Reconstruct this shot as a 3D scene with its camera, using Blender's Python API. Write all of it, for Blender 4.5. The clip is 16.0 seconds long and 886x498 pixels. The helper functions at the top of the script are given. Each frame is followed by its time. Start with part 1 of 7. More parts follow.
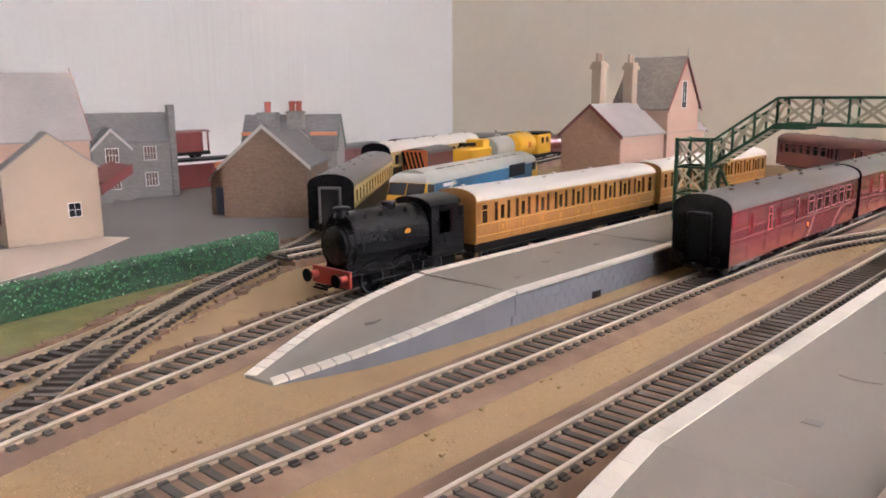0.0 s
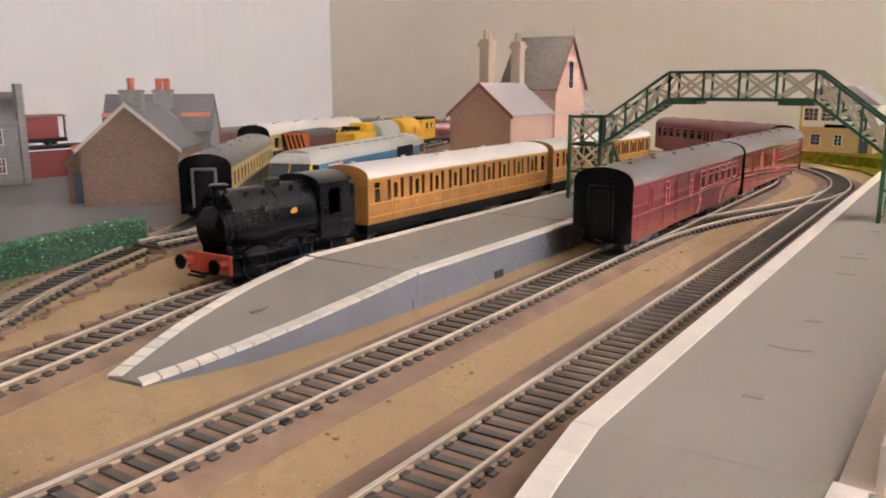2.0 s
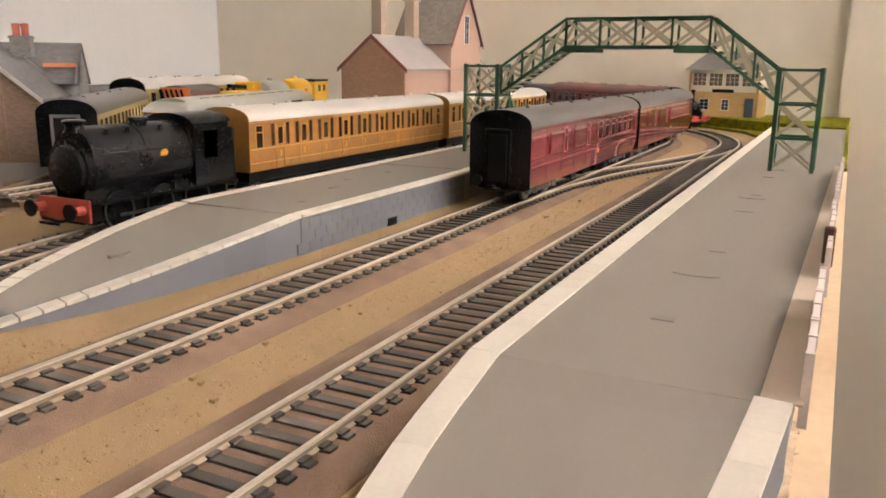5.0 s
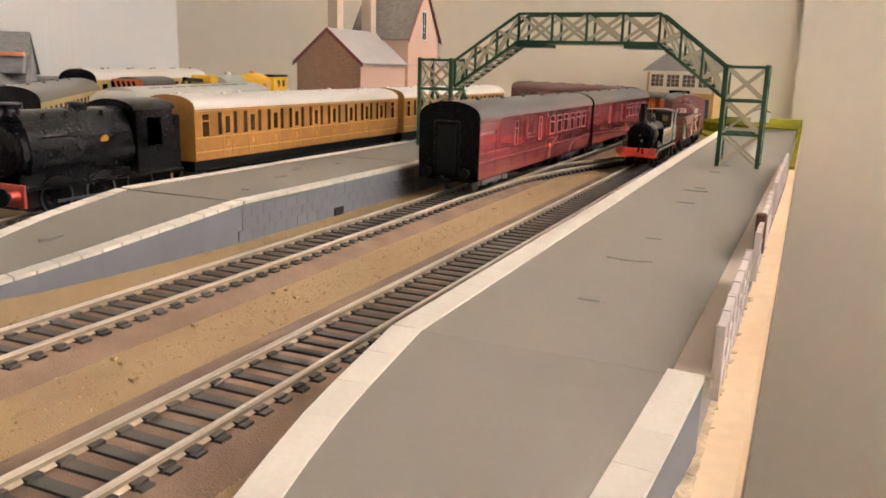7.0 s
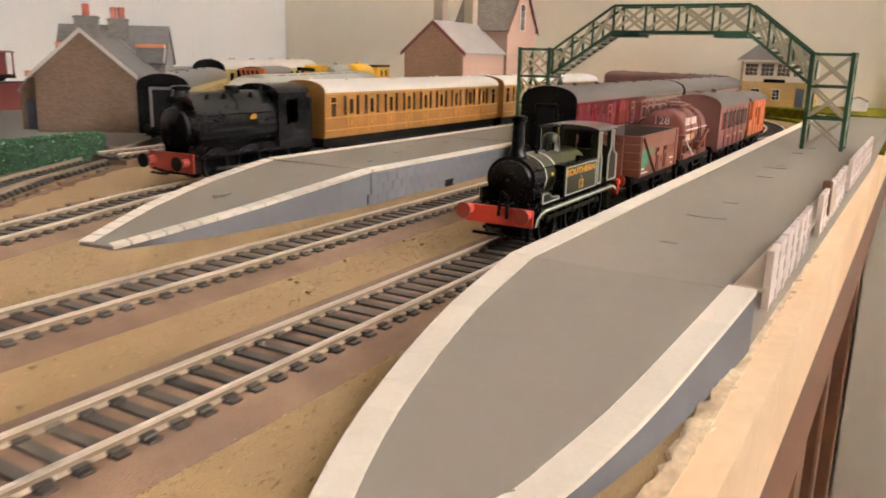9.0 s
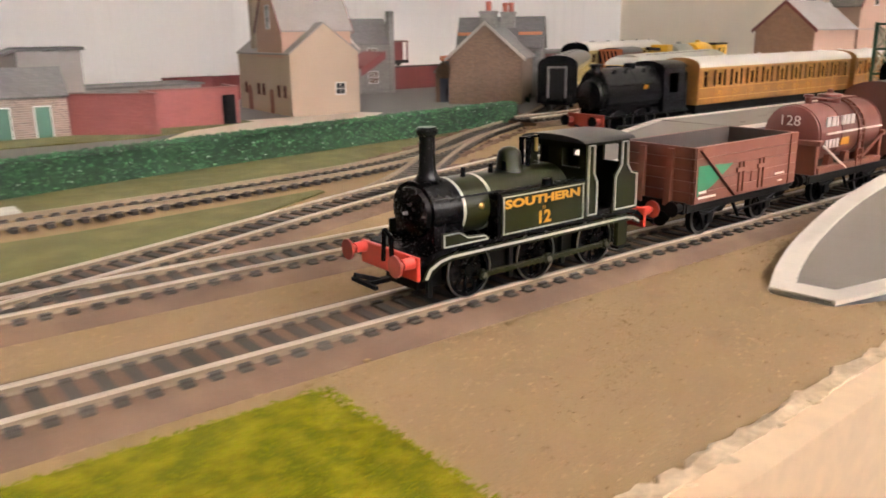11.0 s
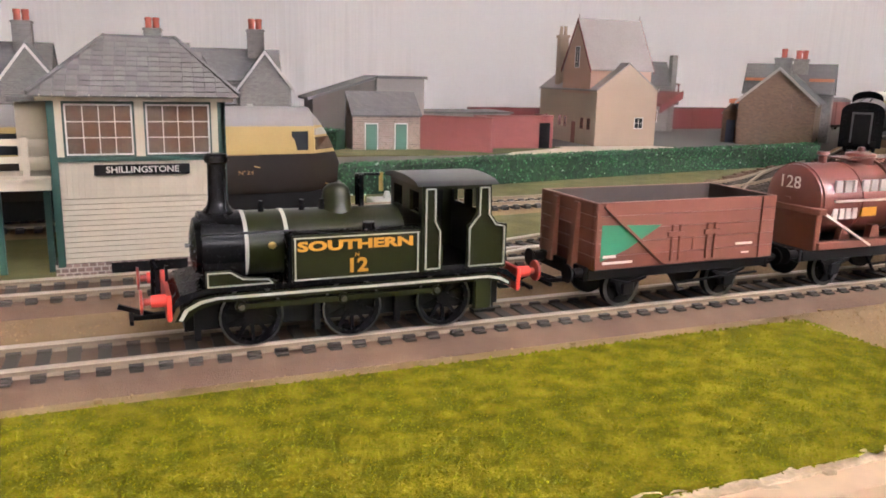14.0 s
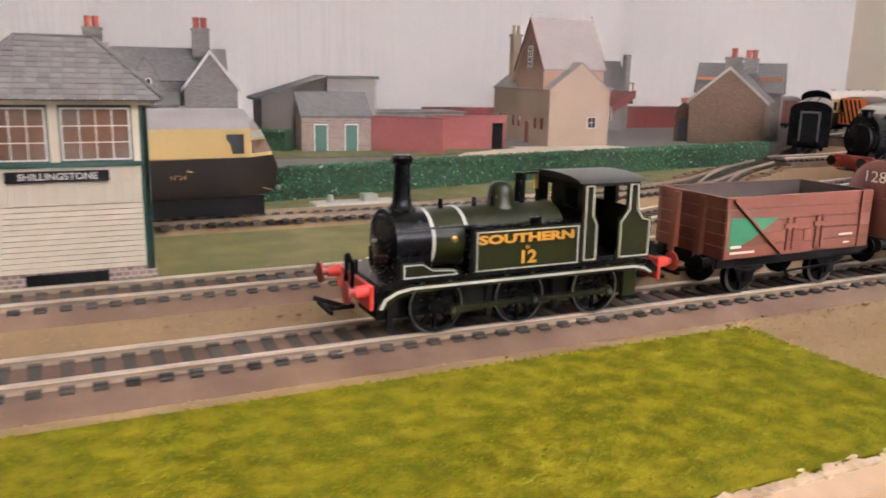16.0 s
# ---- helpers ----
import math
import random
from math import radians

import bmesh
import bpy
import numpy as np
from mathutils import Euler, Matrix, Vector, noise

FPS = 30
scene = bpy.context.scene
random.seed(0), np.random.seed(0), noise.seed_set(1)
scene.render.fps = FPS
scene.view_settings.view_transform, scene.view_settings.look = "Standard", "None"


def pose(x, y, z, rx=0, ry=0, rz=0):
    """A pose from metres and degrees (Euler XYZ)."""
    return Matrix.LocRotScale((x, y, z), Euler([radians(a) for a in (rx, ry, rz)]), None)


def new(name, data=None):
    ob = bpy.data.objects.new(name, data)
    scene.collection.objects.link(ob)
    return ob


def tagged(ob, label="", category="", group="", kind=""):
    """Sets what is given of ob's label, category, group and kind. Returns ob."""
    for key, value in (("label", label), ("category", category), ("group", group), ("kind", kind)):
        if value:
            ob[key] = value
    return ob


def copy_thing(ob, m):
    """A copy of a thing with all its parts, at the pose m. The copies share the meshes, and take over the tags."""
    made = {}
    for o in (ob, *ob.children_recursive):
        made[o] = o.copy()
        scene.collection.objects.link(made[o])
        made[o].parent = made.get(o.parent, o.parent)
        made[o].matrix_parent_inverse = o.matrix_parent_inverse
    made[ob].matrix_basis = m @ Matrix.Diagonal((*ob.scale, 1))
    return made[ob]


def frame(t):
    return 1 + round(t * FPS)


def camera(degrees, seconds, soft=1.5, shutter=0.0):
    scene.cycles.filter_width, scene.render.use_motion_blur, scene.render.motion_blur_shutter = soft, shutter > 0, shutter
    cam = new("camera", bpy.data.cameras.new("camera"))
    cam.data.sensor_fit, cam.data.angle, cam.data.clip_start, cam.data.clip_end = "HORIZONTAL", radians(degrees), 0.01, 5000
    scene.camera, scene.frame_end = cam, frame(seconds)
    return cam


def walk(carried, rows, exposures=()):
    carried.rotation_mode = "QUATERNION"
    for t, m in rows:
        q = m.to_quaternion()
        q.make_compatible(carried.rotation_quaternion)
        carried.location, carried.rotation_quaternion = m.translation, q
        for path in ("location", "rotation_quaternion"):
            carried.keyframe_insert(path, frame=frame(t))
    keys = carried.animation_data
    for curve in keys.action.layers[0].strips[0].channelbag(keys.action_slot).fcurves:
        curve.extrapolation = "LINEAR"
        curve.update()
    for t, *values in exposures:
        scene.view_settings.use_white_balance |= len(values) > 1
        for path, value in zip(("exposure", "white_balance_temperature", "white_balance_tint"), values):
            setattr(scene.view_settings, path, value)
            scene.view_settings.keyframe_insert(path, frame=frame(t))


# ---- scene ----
cam = camera(58.3, 16.0, soft=1.7, shutter=0.4)
# seconds, eye in metres, yaw to the left of +y, pitch up, roll
PATH = [
    (0.0, 0.0102, -0.0100, 0.1175, -47.26, -11.17, -0.51),
    (0.5, 0.0133, -0.0058, 0.1169, -48.95, -10.96, -1.73),
    (1.0, 0.0194, 0.0081, 0.1032, -51.49, -11.54, -1.01),
    (1.5, 0.0204, 0.0147, 0.1006, -53.69, -11.44, -0.49),
    (2.0, 0.0303, 0.0167, 0.1032, -56.02, -11.66, -0.17),
    (2.5, 0.0408, 0.0206, 0.0990, -58.86, -12.56, 0.18),
    (3.0, 0.0498, 0.0247, 0.0914, -60.91, -13.30, 0.62),
    (3.5, 0.0522, 0.0266, 0.0862, -62.46, -12.46, 0.93),
    (4.0, 0.0512, 0.0244, 0.0861, -62.34, -12.79, 0.85),
    (4.2, 0.0511, 0.0256, 0.0823, -62.51, -13.22, 0.82),
    (6.3, 0.0526, 0.0208, 0.0806, -65.22, -12.39, 1.15),
    (6.5, 0.0523, 0.0186, 0.0794, -65.63, -12.87, 1.48),
    (7.0, 0.0555, 0.0160, 0.0757, -65.93, -13.01, 1.52),
    (7.5, 0.0510, 0.0121, 0.0783, -66.43, -12.21, 1.36),
    (8.0, 0.0448, 0.0113, 0.0748, -65.46, -12.61, 1.69),
    (8.5, 0.0279, 0.0062, 0.0737, -62.92, -13.02, 1.53),
    (9.0, 0.0038, -0.0009, 0.0736, -59.55, -13.73, 1.30),
    (9.5, -0.0275, -0.0070, 0.0712, -56.10, -13.52, 1.51),
    (10.0, -0.0625, -0.0182, 0.0734, -50.80, -13.01, 1.35),
    (10.2, -0.0765, -0.0256, 0.0774, -47.66, -14.08, 0.59),
    (12.3, -0.2122, -0.0693, 0.0763, -28.40, -12.13, 1.00),
    (12.5, -0.2187, -0.0711, 0.0761, -27.18, -11.82, 1.02),
    (13.0, -0.2350, -0.0745, 0.0746, -24.37, -12.19, 0.86),
    (13.5, -0.2468, -0.0783, 0.0754, -22.60, -12.03, 0.92),
    (14.0, -0.2506, -0.0792, 0.0730, -22.59, -12.41, 1.31),
    (14.5, -0.2533, -0.0779, 0.0703, -22.73, -12.74, 1.30),
    (15.0, -0.2505, -0.0785, 0.0728, -22.87, -12.70, 0.87),
    (15.5, -0.2507, -0.0780, 0.0740, -23.10, -12.67, 0.85),
    (16.0, -0.2380, -0.0725, 0.0738, -25.37, -12.41, 1.23),
]
walk(cam, [(t, pose(x, y, z, 90 + pitch, 0, yaw) @ pose(0, 0, 0, 0, 0, roll)) for t, x, y, z, yaw, pitch, roll in PATH],
     [(0, 0.0, 5500, 13), (2, 0.0, 5750, 12), (4, 0.0, 6100, 10), (7, 0.0, 6200, 9), (10, 0.0, 6200, 8), (12.5, 0.0, 5650, 14), (16, 0.0, 5650, 14)])

# ---- light: an overcast sky through one wide window behind the camera ----
world = bpy.data.worlds.new("sky")
scene.world = world
world.use_nodes = True
_sky = world.node_tree.nodes.new("ShaderNodeTexSky")
_sky.sky_type, _sky.sun_disc, _sky.sun_elevation, _sky.sun_rotation = "NISHITA", False, radians(40), radians(200)
world.node_tree.links.new(_sky.outputs[0], world.node_tree.nodes["Background"].inputs[0])
world.node_tree.nodes["Background"].inputs[1].default_value = 0.12


def window_lamp(x, y, z, rz, w, h, watts, color):
    d = bpy.data.lights.new("window_daylight", "AREA")
    d.shape, d.size, d.size_y, d.energy, d.color = "RECTANGLE", w, h, watts, color
    o = new("window_daylight", d)
    o.matrix_basis = pose(x, y, z, 90, 0, rz)
    return o


window_lamp(0.45, -1.21, 1.12, 180, 1.6, 1.0, 1130, (1.0, 0.915, 0.87))
scene.view_settings.exposure = 0.0

# ---- small helpers: geometry in millimetres ----
MM = 0.001


def at(x, y, z=0.0, rz=0.0):
    return pose(x * MM, y * MM, z * MM, 0, 0, rz)


def thing(name, label, category, m=None, group="", kind=""):
    ob = new(name)
    ob.empty_display_size = 0.01
    if m is not None:
        ob.matrix_basis = m
    return tagged(ob, label, category, group, kind)


def mesh_of(name, bm, mat):
    bmesh.ops.recalc_face_normals(bm, faces=bm.faces)
    bmesh.ops.scale(bm, vec=(MM, MM, MM), verts=bm.verts)
    me = bpy.data.meshes.new(name)
    bm.to_mesh(me)
    bm.free()
    me.materials.append(mat)
    return me


def smooth(me, angle=35):
    for p in me.polygons:
        p.use_smooth = True
    me.set_sharp_from_angle(angle=radians(angle))
    return me


def part(name, bm, mat, parent=None, label="", m=None, round_off=True):
    me = mesh_of(name, bm, mat)
    if round_off:
        smooth(me)
    ob = new(name, me)
    if parent is not None:
        ob.parent = parent
    if m is not None:
        ob.matrix_basis = m
    return tagged(ob, label)


def shared(name, me, parent, m):
    ob = new(name, me)
    ob.parent = parent
    ob.matrix_basis = m
    return ob


def setting(name, bm, mat, label, category, m=None):
    ob = part(name, bm, mat, None, label, m)
    return tagged(ob, label, category, kind="structure")


def B():
    return bmesh.new()


def box(bm, x0, x1, y0, y1, z0, z1, bev=0.0):
    v = [bm.verts.new((x, y, z)) for x in (x0, x1) for y in (y0, y1) for z in (z0, z1)]
    f = [bm.faces.new([v[i] for i in q]) for q in ((0, 1, 3, 2), (4, 6, 7, 5), (0, 4, 5, 1), (2, 3, 7, 6), (0, 2, 6, 4), (1, 5, 7, 3))]
    if bev > 0:
        e = {ed for fc in f for ed in fc.edges}
        bmesh.ops.bevel(bm, geom=list(e), offset=bev, segments=1, affect="EDGES", clamp_overlap=True)
    return bm


def extr(bm, poly, axis, lo, hi):
    """A prism: poly in the plane across the axis, from lo to hi. x: (y, z); y: (x, z); z: (x, y)."""
    def p(a, b, c):
        return {"x": (c, a, b), "y": (a, c, b), "z": (a, b, c)}[axis]
    lower = [bm.verts.new(p(a, b, lo)) for a, b in poly]
    upper = [bm.verts.new(p(a, b, hi)) for a, b in poly]
    n = len(poly)
    bm.faces.new(lower)
    bm.faces.new(upper[::-1])
    for i in range(n):
        bm.faces.new((lower[i], upper[i], upper[(i + 1) % n], lower[(i + 1) % n]))
    return bm


def cyl(bm, a, b, r, r2=None, n=12):
    a, b = Vector(a), Vector(b)
    r2 = r if r2 is None else r2
    q = (b - a).to_track_quat("Z", "Y").to_matrix()
    ra, rb = [], []
    for i in range(n):
        u = q @ Vector((math.cos(2 * math.pi * i / n), math.sin(2 * math.pi * i / n), 0))
        ra.append(bm.verts.new(a + u * r))
        rb.append(bm.verts.new(b + u * r2))
    bm.faces.new(ra)
    bm.faces.new(rb[::-1])
    for i in range(n):
        bm.faces.new((ra[i], rb[i], rb[(i + 1) % n], ra[(i + 1) % n]))
    return bm


def lathe(bm, prof, c=(0, 0, 0), axis="z", n=16):
    """A turned body from (radius, height) pairs."""
    rings = []
    for r, h in prof:
        ring = []
        for i in range(n):
            a = 2 * math.pi * i / n
            u, w = r * math.cos(a), r * math.sin(a)
            q = {"z": (u, w, h), "x": (h, u, w), "y": (u, h, w)}[axis]
            ring.append(bm.verts.new((c[0] + q[0], c[1] + q[1], c[2] + q[2])))
        rings.append(ring)
    for s, t in zip(rings, rings[1:]):
        for i in range(n):
            bm.faces.new((s[i], t[i], t[(i + 1) % n], s[(i + 1) % n]))
    bm.faces.new(rings[0])
    bm.faces.new(rings[-1][::-1])
    return bm


def ring_y(bm, x, y0, y1, z, ro, ri, n=20):
    """A hoop round the y axis."""
    v = []
    for i in range(n):
        c, s = math.cos(2 * math.pi * i / n), math.sin(2 * math.pi * i / n)
        v.append([bm.verts.new((x + r * c, y, z + r * s)) for r, y in ((ro, y0), (ro, y1), (ri, y1), (ri, y0))])
    for i in range(n):
        j = (i + 1) % n
        for k in range(4):
            bm.faces.new((v[i][k], v[i][(k + 1) % 4], v[j][(k + 1) % 4], v[j][k]))
    return bm


def sweep(bm, path, prof):
    """A closed profile of (offset to the left, z) along a path of (x, y)."""
    rings = []
    for i, (x, y) in enumerate(path):
        (ax, ay), (bx, by) = path[max(i - 1, 0)], path[min(i + 1, len(path) - 1)]
        d = math.hypot(bx - ax, by - ay)
        nx, ny = -(by - ay) / d, (bx - ax) / d
        rings.append([bm.verts.new((x + nx * o, y + ny * o, z)) for o, z in prof])
    n = len(prof)
    for s, t in zip(rings, rings[1:]):
        for k in range(n):
            bm.faces.new((s[k], t[k], t[(k + 1) % n], s[(k + 1) % n]))
    bm.faces.new(rings[0])
    bm.faces.new(rings[-1][::-1])
    return bm


def strut(bm, a, b, w, d=None):
    """A bar of rectangular section between two points."""
    a, b = Vector(a), Vector(b)
    d = w if d is None else d
    ax = (b - a).normalized()
    side = ax.cross(Vector((1, 0, 0)) if abs(ax.x) < 0.9 else Vector((0, 0, 1))).normalized()
    up = ax.cross(side)
    v = [bm.verts.new(p + side * s * w / 2 + up * u * d / 2) for p in (a, b) for s, u in ((-1, -1), (1, -1), (1, 1), (-1, 1))]
    for q in ((0, 1, 2, 3), (7, 6, 5, 4), (0, 4, 5, 1), (1, 5, 6, 2), (2, 6, 7, 3), (3, 7, 4, 0)):
        bm.faces.new([v[i] for i in q])
    return bm


def lettering(name, text, size, mat, parent, m, label="", stretch=1.0, bold=0.0):
    """Words in the built-in font as a thin mesh, centred, facing the pose's +z."""
    cu = bpy.data.curves.new(name, "FONT")
    cu.body, cu.size, cu.align_x, cu.align_y, cu.extrude = text, size * MM, "CENTER", "CENTER", 0.06 * MM
    cu.resolution_u = 3
    cu.offset = bold * MM
    tmp = bpy.data.objects.new(name, cu)
    scene.collection.objects.link(tmp)
    bpy.context.view_layer.update()
    me = bpy.data.meshes.new_from_object(tmp.evaluated_get(bpy.context.evaluated_depsgraph_get()))
    bpy.data.objects.remove(tmp)
    bpy.data.curves.remove(cu)
    me.materials.clear()
    me.materials.append(mat)
    for v in me.vertices:
        v.co.x *= stretch
    ob = new(name, me)
    ob.parent = parent
    ob.matrix_basis = m
    return tagged(ob, label)


def face_y(x, y, z):
    """The pose of lettering on a side that looks towards -y."""
    return pose(x * MM, y * MM, z * MM, 90, 0, 0)


# ---- materials ----
def material(name, color, rough=0.6, metal=0.0, vary=0.12, scale=60.0, bump=0.0, fine=900.0, second=None, mix=0.0, per=0.0, coat=0.0, spec=0.5):
    """Base colour with grain at two sizes; second: a colour that shows in blotches; per: variation from object to object."""
    m = bpy.data.materials.new(name)
    m.use_nodes = True
    nt = m.node_tree
    n, l = nt.nodes, nt.links
    b = n["Principled BSDF"]
    b.inputs["Roughness"].default_value, b.inputs["Metallic"].default_value = rough, metal
    b.inputs["Coat Weight"].default_value = coat
    b.inputs["Specular IOR Level"].default_value = spec
    co = n.new("ShaderNodeTexCoord")
    big, small = n.new("ShaderNodeTexNoise"), n.new("ShaderNodeTexNoise")
    big.inputs["Scale"].default_value, small.inputs["Scale"].default_value = scale, fine
    big.inputs["Detail"].default_value, small.inputs["Detail"].default_value = 4, 3
    for t in (big, small):
        l.new(co.outputs["Object"], t.inputs["Vector"])
    base = n.new("ShaderNodeMix")
    base.data_type = "RGBA"
    base.inputs[6].default_value = (*color, 1)
    base.inputs[7].default_value = (*(second or color), 1)
    ramp = n.new("ShaderNodeMapRange")
    ramp.inputs["From Min"].default_value, ramp.inputs["From Max"].default_value = 0.42, 0.62
    ramp.inputs["To Max"].default_value = mix
    l.new(big.outputs[0], ramp.inputs["Value"])
    l.new(ramp.outputs[0], base.inputs[0])
    add = n.new("ShaderNodeMath")
    add.operation = "ADD"
    l.new(big.outputs[0], add.inputs[0])
    l.new(small.outputs[0], add.inputs[1])
    val = n.new("ShaderNodeMapRange")
    val.inputs["From Min"].default_value, val.inputs["From Max"].default_value = 0.6, 1.4
    val.inputs["To Min"].default_value, val.inputs["To Max"].default_value = 1 - vary, 1 + vary
    l.new(add.outputs[0], val.inputs["Value"])
    hsv = n.new("ShaderNodeHueSaturation")
    l.new(base.outputs[2], hsv.inputs["Color"])
    if per > 0:
        info, pr, mul = n.new("ShaderNodeObjectInfo"), n.new("ShaderNodeMapRange"), n.new("ShaderNodeMath")
        pr.inputs["To Min"].default_value, pr.inputs["To Max"].default_value = 1 - per, 1 + per
        mul.operation = "MULTIPLY"
        l.new(info.outputs["Random"], pr.inputs["Value"])
        l.new(pr.outputs[0], mul.inputs[0])
        l.new(val.outputs[0], mul.inputs[1])
        l.new(mul.outputs[0], hsv.inputs["Value"])
    else:
        l.new(val.outputs[0], hsv.inputs["Value"])
    l.new(hsv.outputs[0], b.inputs["Base Color"])
    rr = n.new("ShaderNodeMapRange")
    rr.inputs["To Min"].default_value, rr.inputs["To Max"].default_value = max(rough - 0.16 * rough, 0.03), min(rough + 0.12 * rough, 1)
    l.new(small.outputs[0], rr.inputs["Value"])
    l.new(rr.outputs[0], b.inputs["Roughness"])
    if bump > 0:
        bp = n.new("ShaderNodeBump")
        bp.inputs["Strength"].default_value, bp.inputs["Distance"].default_value = bump, 0.0006
        l.new(small.outputs[0], bp.inputs["Height"])
        l.new(bp.outputs[0], b.inputs["Normal"])
    return m


def coursed(name, brick, mortar, w, h, rough=0.85, vary=0.3, gap=0.06, bump=0.5, axis="y"):
    """Printed or embossed masonry paper: courses in millimetres on upright faces."""
    m = material(name, brick, rough, vary=0.1, scale=40, bump=0)
    nt = m.node_tree
    n, l = nt.nodes, nt.links
    co, sep, com, add = n.new("ShaderNodeTexCoord"), n.new("ShaderNodeSeparateXYZ"), n.new("ShaderNodeCombineXYZ"), n.new("ShaderNodeMath")
    l.new(co.outputs["Object"], sep.inputs[0])
    l.new(sep.outputs["X"], add.inputs[0])
    l.new(sep.outputs["Y"], add.inputs[1])
    l.new(add.outputs[0], com.inputs["X"])
    l.new(sep.outputs["Z"], com.inputs["Y"])
    t = n.new("ShaderNodeTexBrick")
    t.inputs["Scale"].default_value = 1.0
    t.inputs["Brick Width"].default_value, t.inputs["Row Height"].default_value = w * MM, h * MM
    t.inputs["Mortar Size"].default_value, t.inputs["Mortar Smooth"].default_value = gap * h * MM, 0.3
    t.inputs["Color1"].default_value = (*[c * (1 - vary) for c in brick], 1)
    t.inputs["Color2"].default_value = (*[min(c * (1 + vary), 1) for c in brick], 1)
    t.inputs["Mortar"].default_value = (*mortar, 1)
    l.new(com.outputs[0], t.inputs["Vector"])
    hsv = next(k for k in n if k.bl_idname == "ShaderNodeHueSaturation")
    l.new(t.outputs["Color"], hsv.inputs["Color"])
    bp = n.new("ShaderNodeBump")
    bp.invert = True
    bp.inputs["Strength"].default_value, bp.inputs["Distance"].default_value = bump, 0.0003
    l.new(t.outputs["Fac"], bp.inputs["Height"])
    l.new(bp.outputs[0], n["Principled BSDF"].inputs["Normal"])
    return m


def glass(name, color=(0.02, 0.022, 0.025), rough=0.08):
    return material(name, color, rough, vary=0.05, spec=0.6)


M_WALL_WHITE = material("white_lining_paper", (0.93, 0.925, 0.91), 0.85, vary=0.02, scale=3, bump=0.15, fine=160)
M_WALL_BEIGE = material("cream_wall_paint", (0.80, 0.73, 0.61), 0.8, vary=0.03, scale=4, bump=0.3, fine=45)
# for walls out of view; the taupe is chosen to hold back bounce light
M_WALL_UNSEEN = material("taupe_unseen_wall", (0.42, 0.355, 0.285), 0.8, vary=0.04, scale=4, bump=0.2, fine=45)
M_CEIL = material("white_ceiling_paint", (0.7, 0.69, 0.66), 0.9, vary=0.03, scale=3)
M_FLOOR = material("brown_carpet", (0.13, 0.09, 0.066), 0.95, vary=0.15, scale=5, bump=0.5, fine=700)
M_PINE = material("planed_pine", (0.835, 0.644, 0.432), 0.55, vary=0.1, scale=12, fine=200, second=(0.663, 0.452, 0.264), mix=0.6, bump=0.1)
M_DARKWOOD = material("red_brown_stained_wood", (0.1, 0.0375, 0.0175), 0.5, vary=0.2, scale=20)
M_FIBRE = material("torn_fibreboard_edge", (0.52, 0.40, 0.26), 0.95, vary=0.3, scale=90, bump=1.0, fine=700, second=(0.72, 0.60, 0.42), mix=0.7)
M_EARTH = material("sandy_scatter", (0.23, 0.149, 0.0669), 0.95, vary=0.28, scale=60, bump=0.9, fine=2200, second=(0.188, 0.125, 0.0502), mix=0.7)
M_BALLAST = material("brown_cork_roadbed", (0.108, 0.0624, 0.036), 0.95, vary=0.22, scale=45, bump=0.7, fine=2400, second=(0.168, 0.104, 0.0576), mix=0.5)
M_YARD = material("grey_card_yard", (0.086, 0.075, 0.0681), 0.9, vary=0.08, scale=9, bump=0.1, fine=700)
M_PATH = material("pale_card_path", (0.52, 0.43, 0.35), 0.9, vary=0.08, scale=15)
M_TURF = material("olive_scatter", (0.0782, 0.0762, 0.015), 0.95, vary=0.25, scale=60, bump=0.8, fine=1500, second=(0.109, 0.0918, 0.0245), mix=0.6)
M_GRASS = material("bright_grass_mat", (0.0922, 0.0922, 0.00357), 0.95, vary=0.3, scale=160, bump=1.0, fine=1900, second=(0.158, 0.131, 0.00595), mix=0.8, spec=0.05)
M_PLATFORM = material("grey_platform_paint", (0.142, 0.124, 0.102), 0.62, vary=0.05, scale=14, bump=0.05, fine=900)
M_SLAB = material("white_painted_slab", (0.78, 0.73, 0.65), 0.6, vary=0.06, scale=30, per=0.03)
M_STONE = material("grey_platform_stone", (0.075, 0.075, 0.084), 0.7, vary=0.1, scale=60, per=0.08)
M_RAIL = material("nickel_rail", (0.50, 0.44, 0.36), 0.4, metal=0.35, vary=0.15, scale=50)
M_RAILWEB = material("tarnished_rail_side", (0.2, 0.152, 0.1), 0.6, metal=0.2, vary=0.2, scale=80)
M_SLEEPER = material("black_plastic_sleeper", (0.03, 0.0225, 0.0165), 0.75, vary=0.3, scale=150, per=0.25)
M_BLACK = material("satin_black_plastic", (0.0044, 0.0044, 0.0048), 0.27, vary=0.25, scale=120, spec=0.12)
M_FRAME = material("matt_black_underframe", (0.0035, 0.00336, 0.00336), 0.6, vary=0.3, scale=120, spec=0.1)
M_GREEN = material("dark_olive_loco_paint", (0.00992, 0.0112, 0.0031), 0.32, vary=0.12, scale=90, spec=0.18)
M_RED = material("bright_red_plastic", (0.496, 0.036, 0.02), 0.45, vary=0.08, scale=90)
M_BEAMRED = material("dull_red_buffer_beam", (0.22, 0.022, 0.012), 0.45, vary=0.15, scale=90)
M_LINE = material("pale_grey_lining", (0.55, 0.56, 0.52), 0.5, vary=0.04)
M_YELLOWLET = material("deep_yellow_letters", (0.56, 0.27, 0.02), 0.5, vary=0.05)
M_WHITELET = material("white_letters", (0.75, 0.70, 0.66), 0.5, vary=0.05)
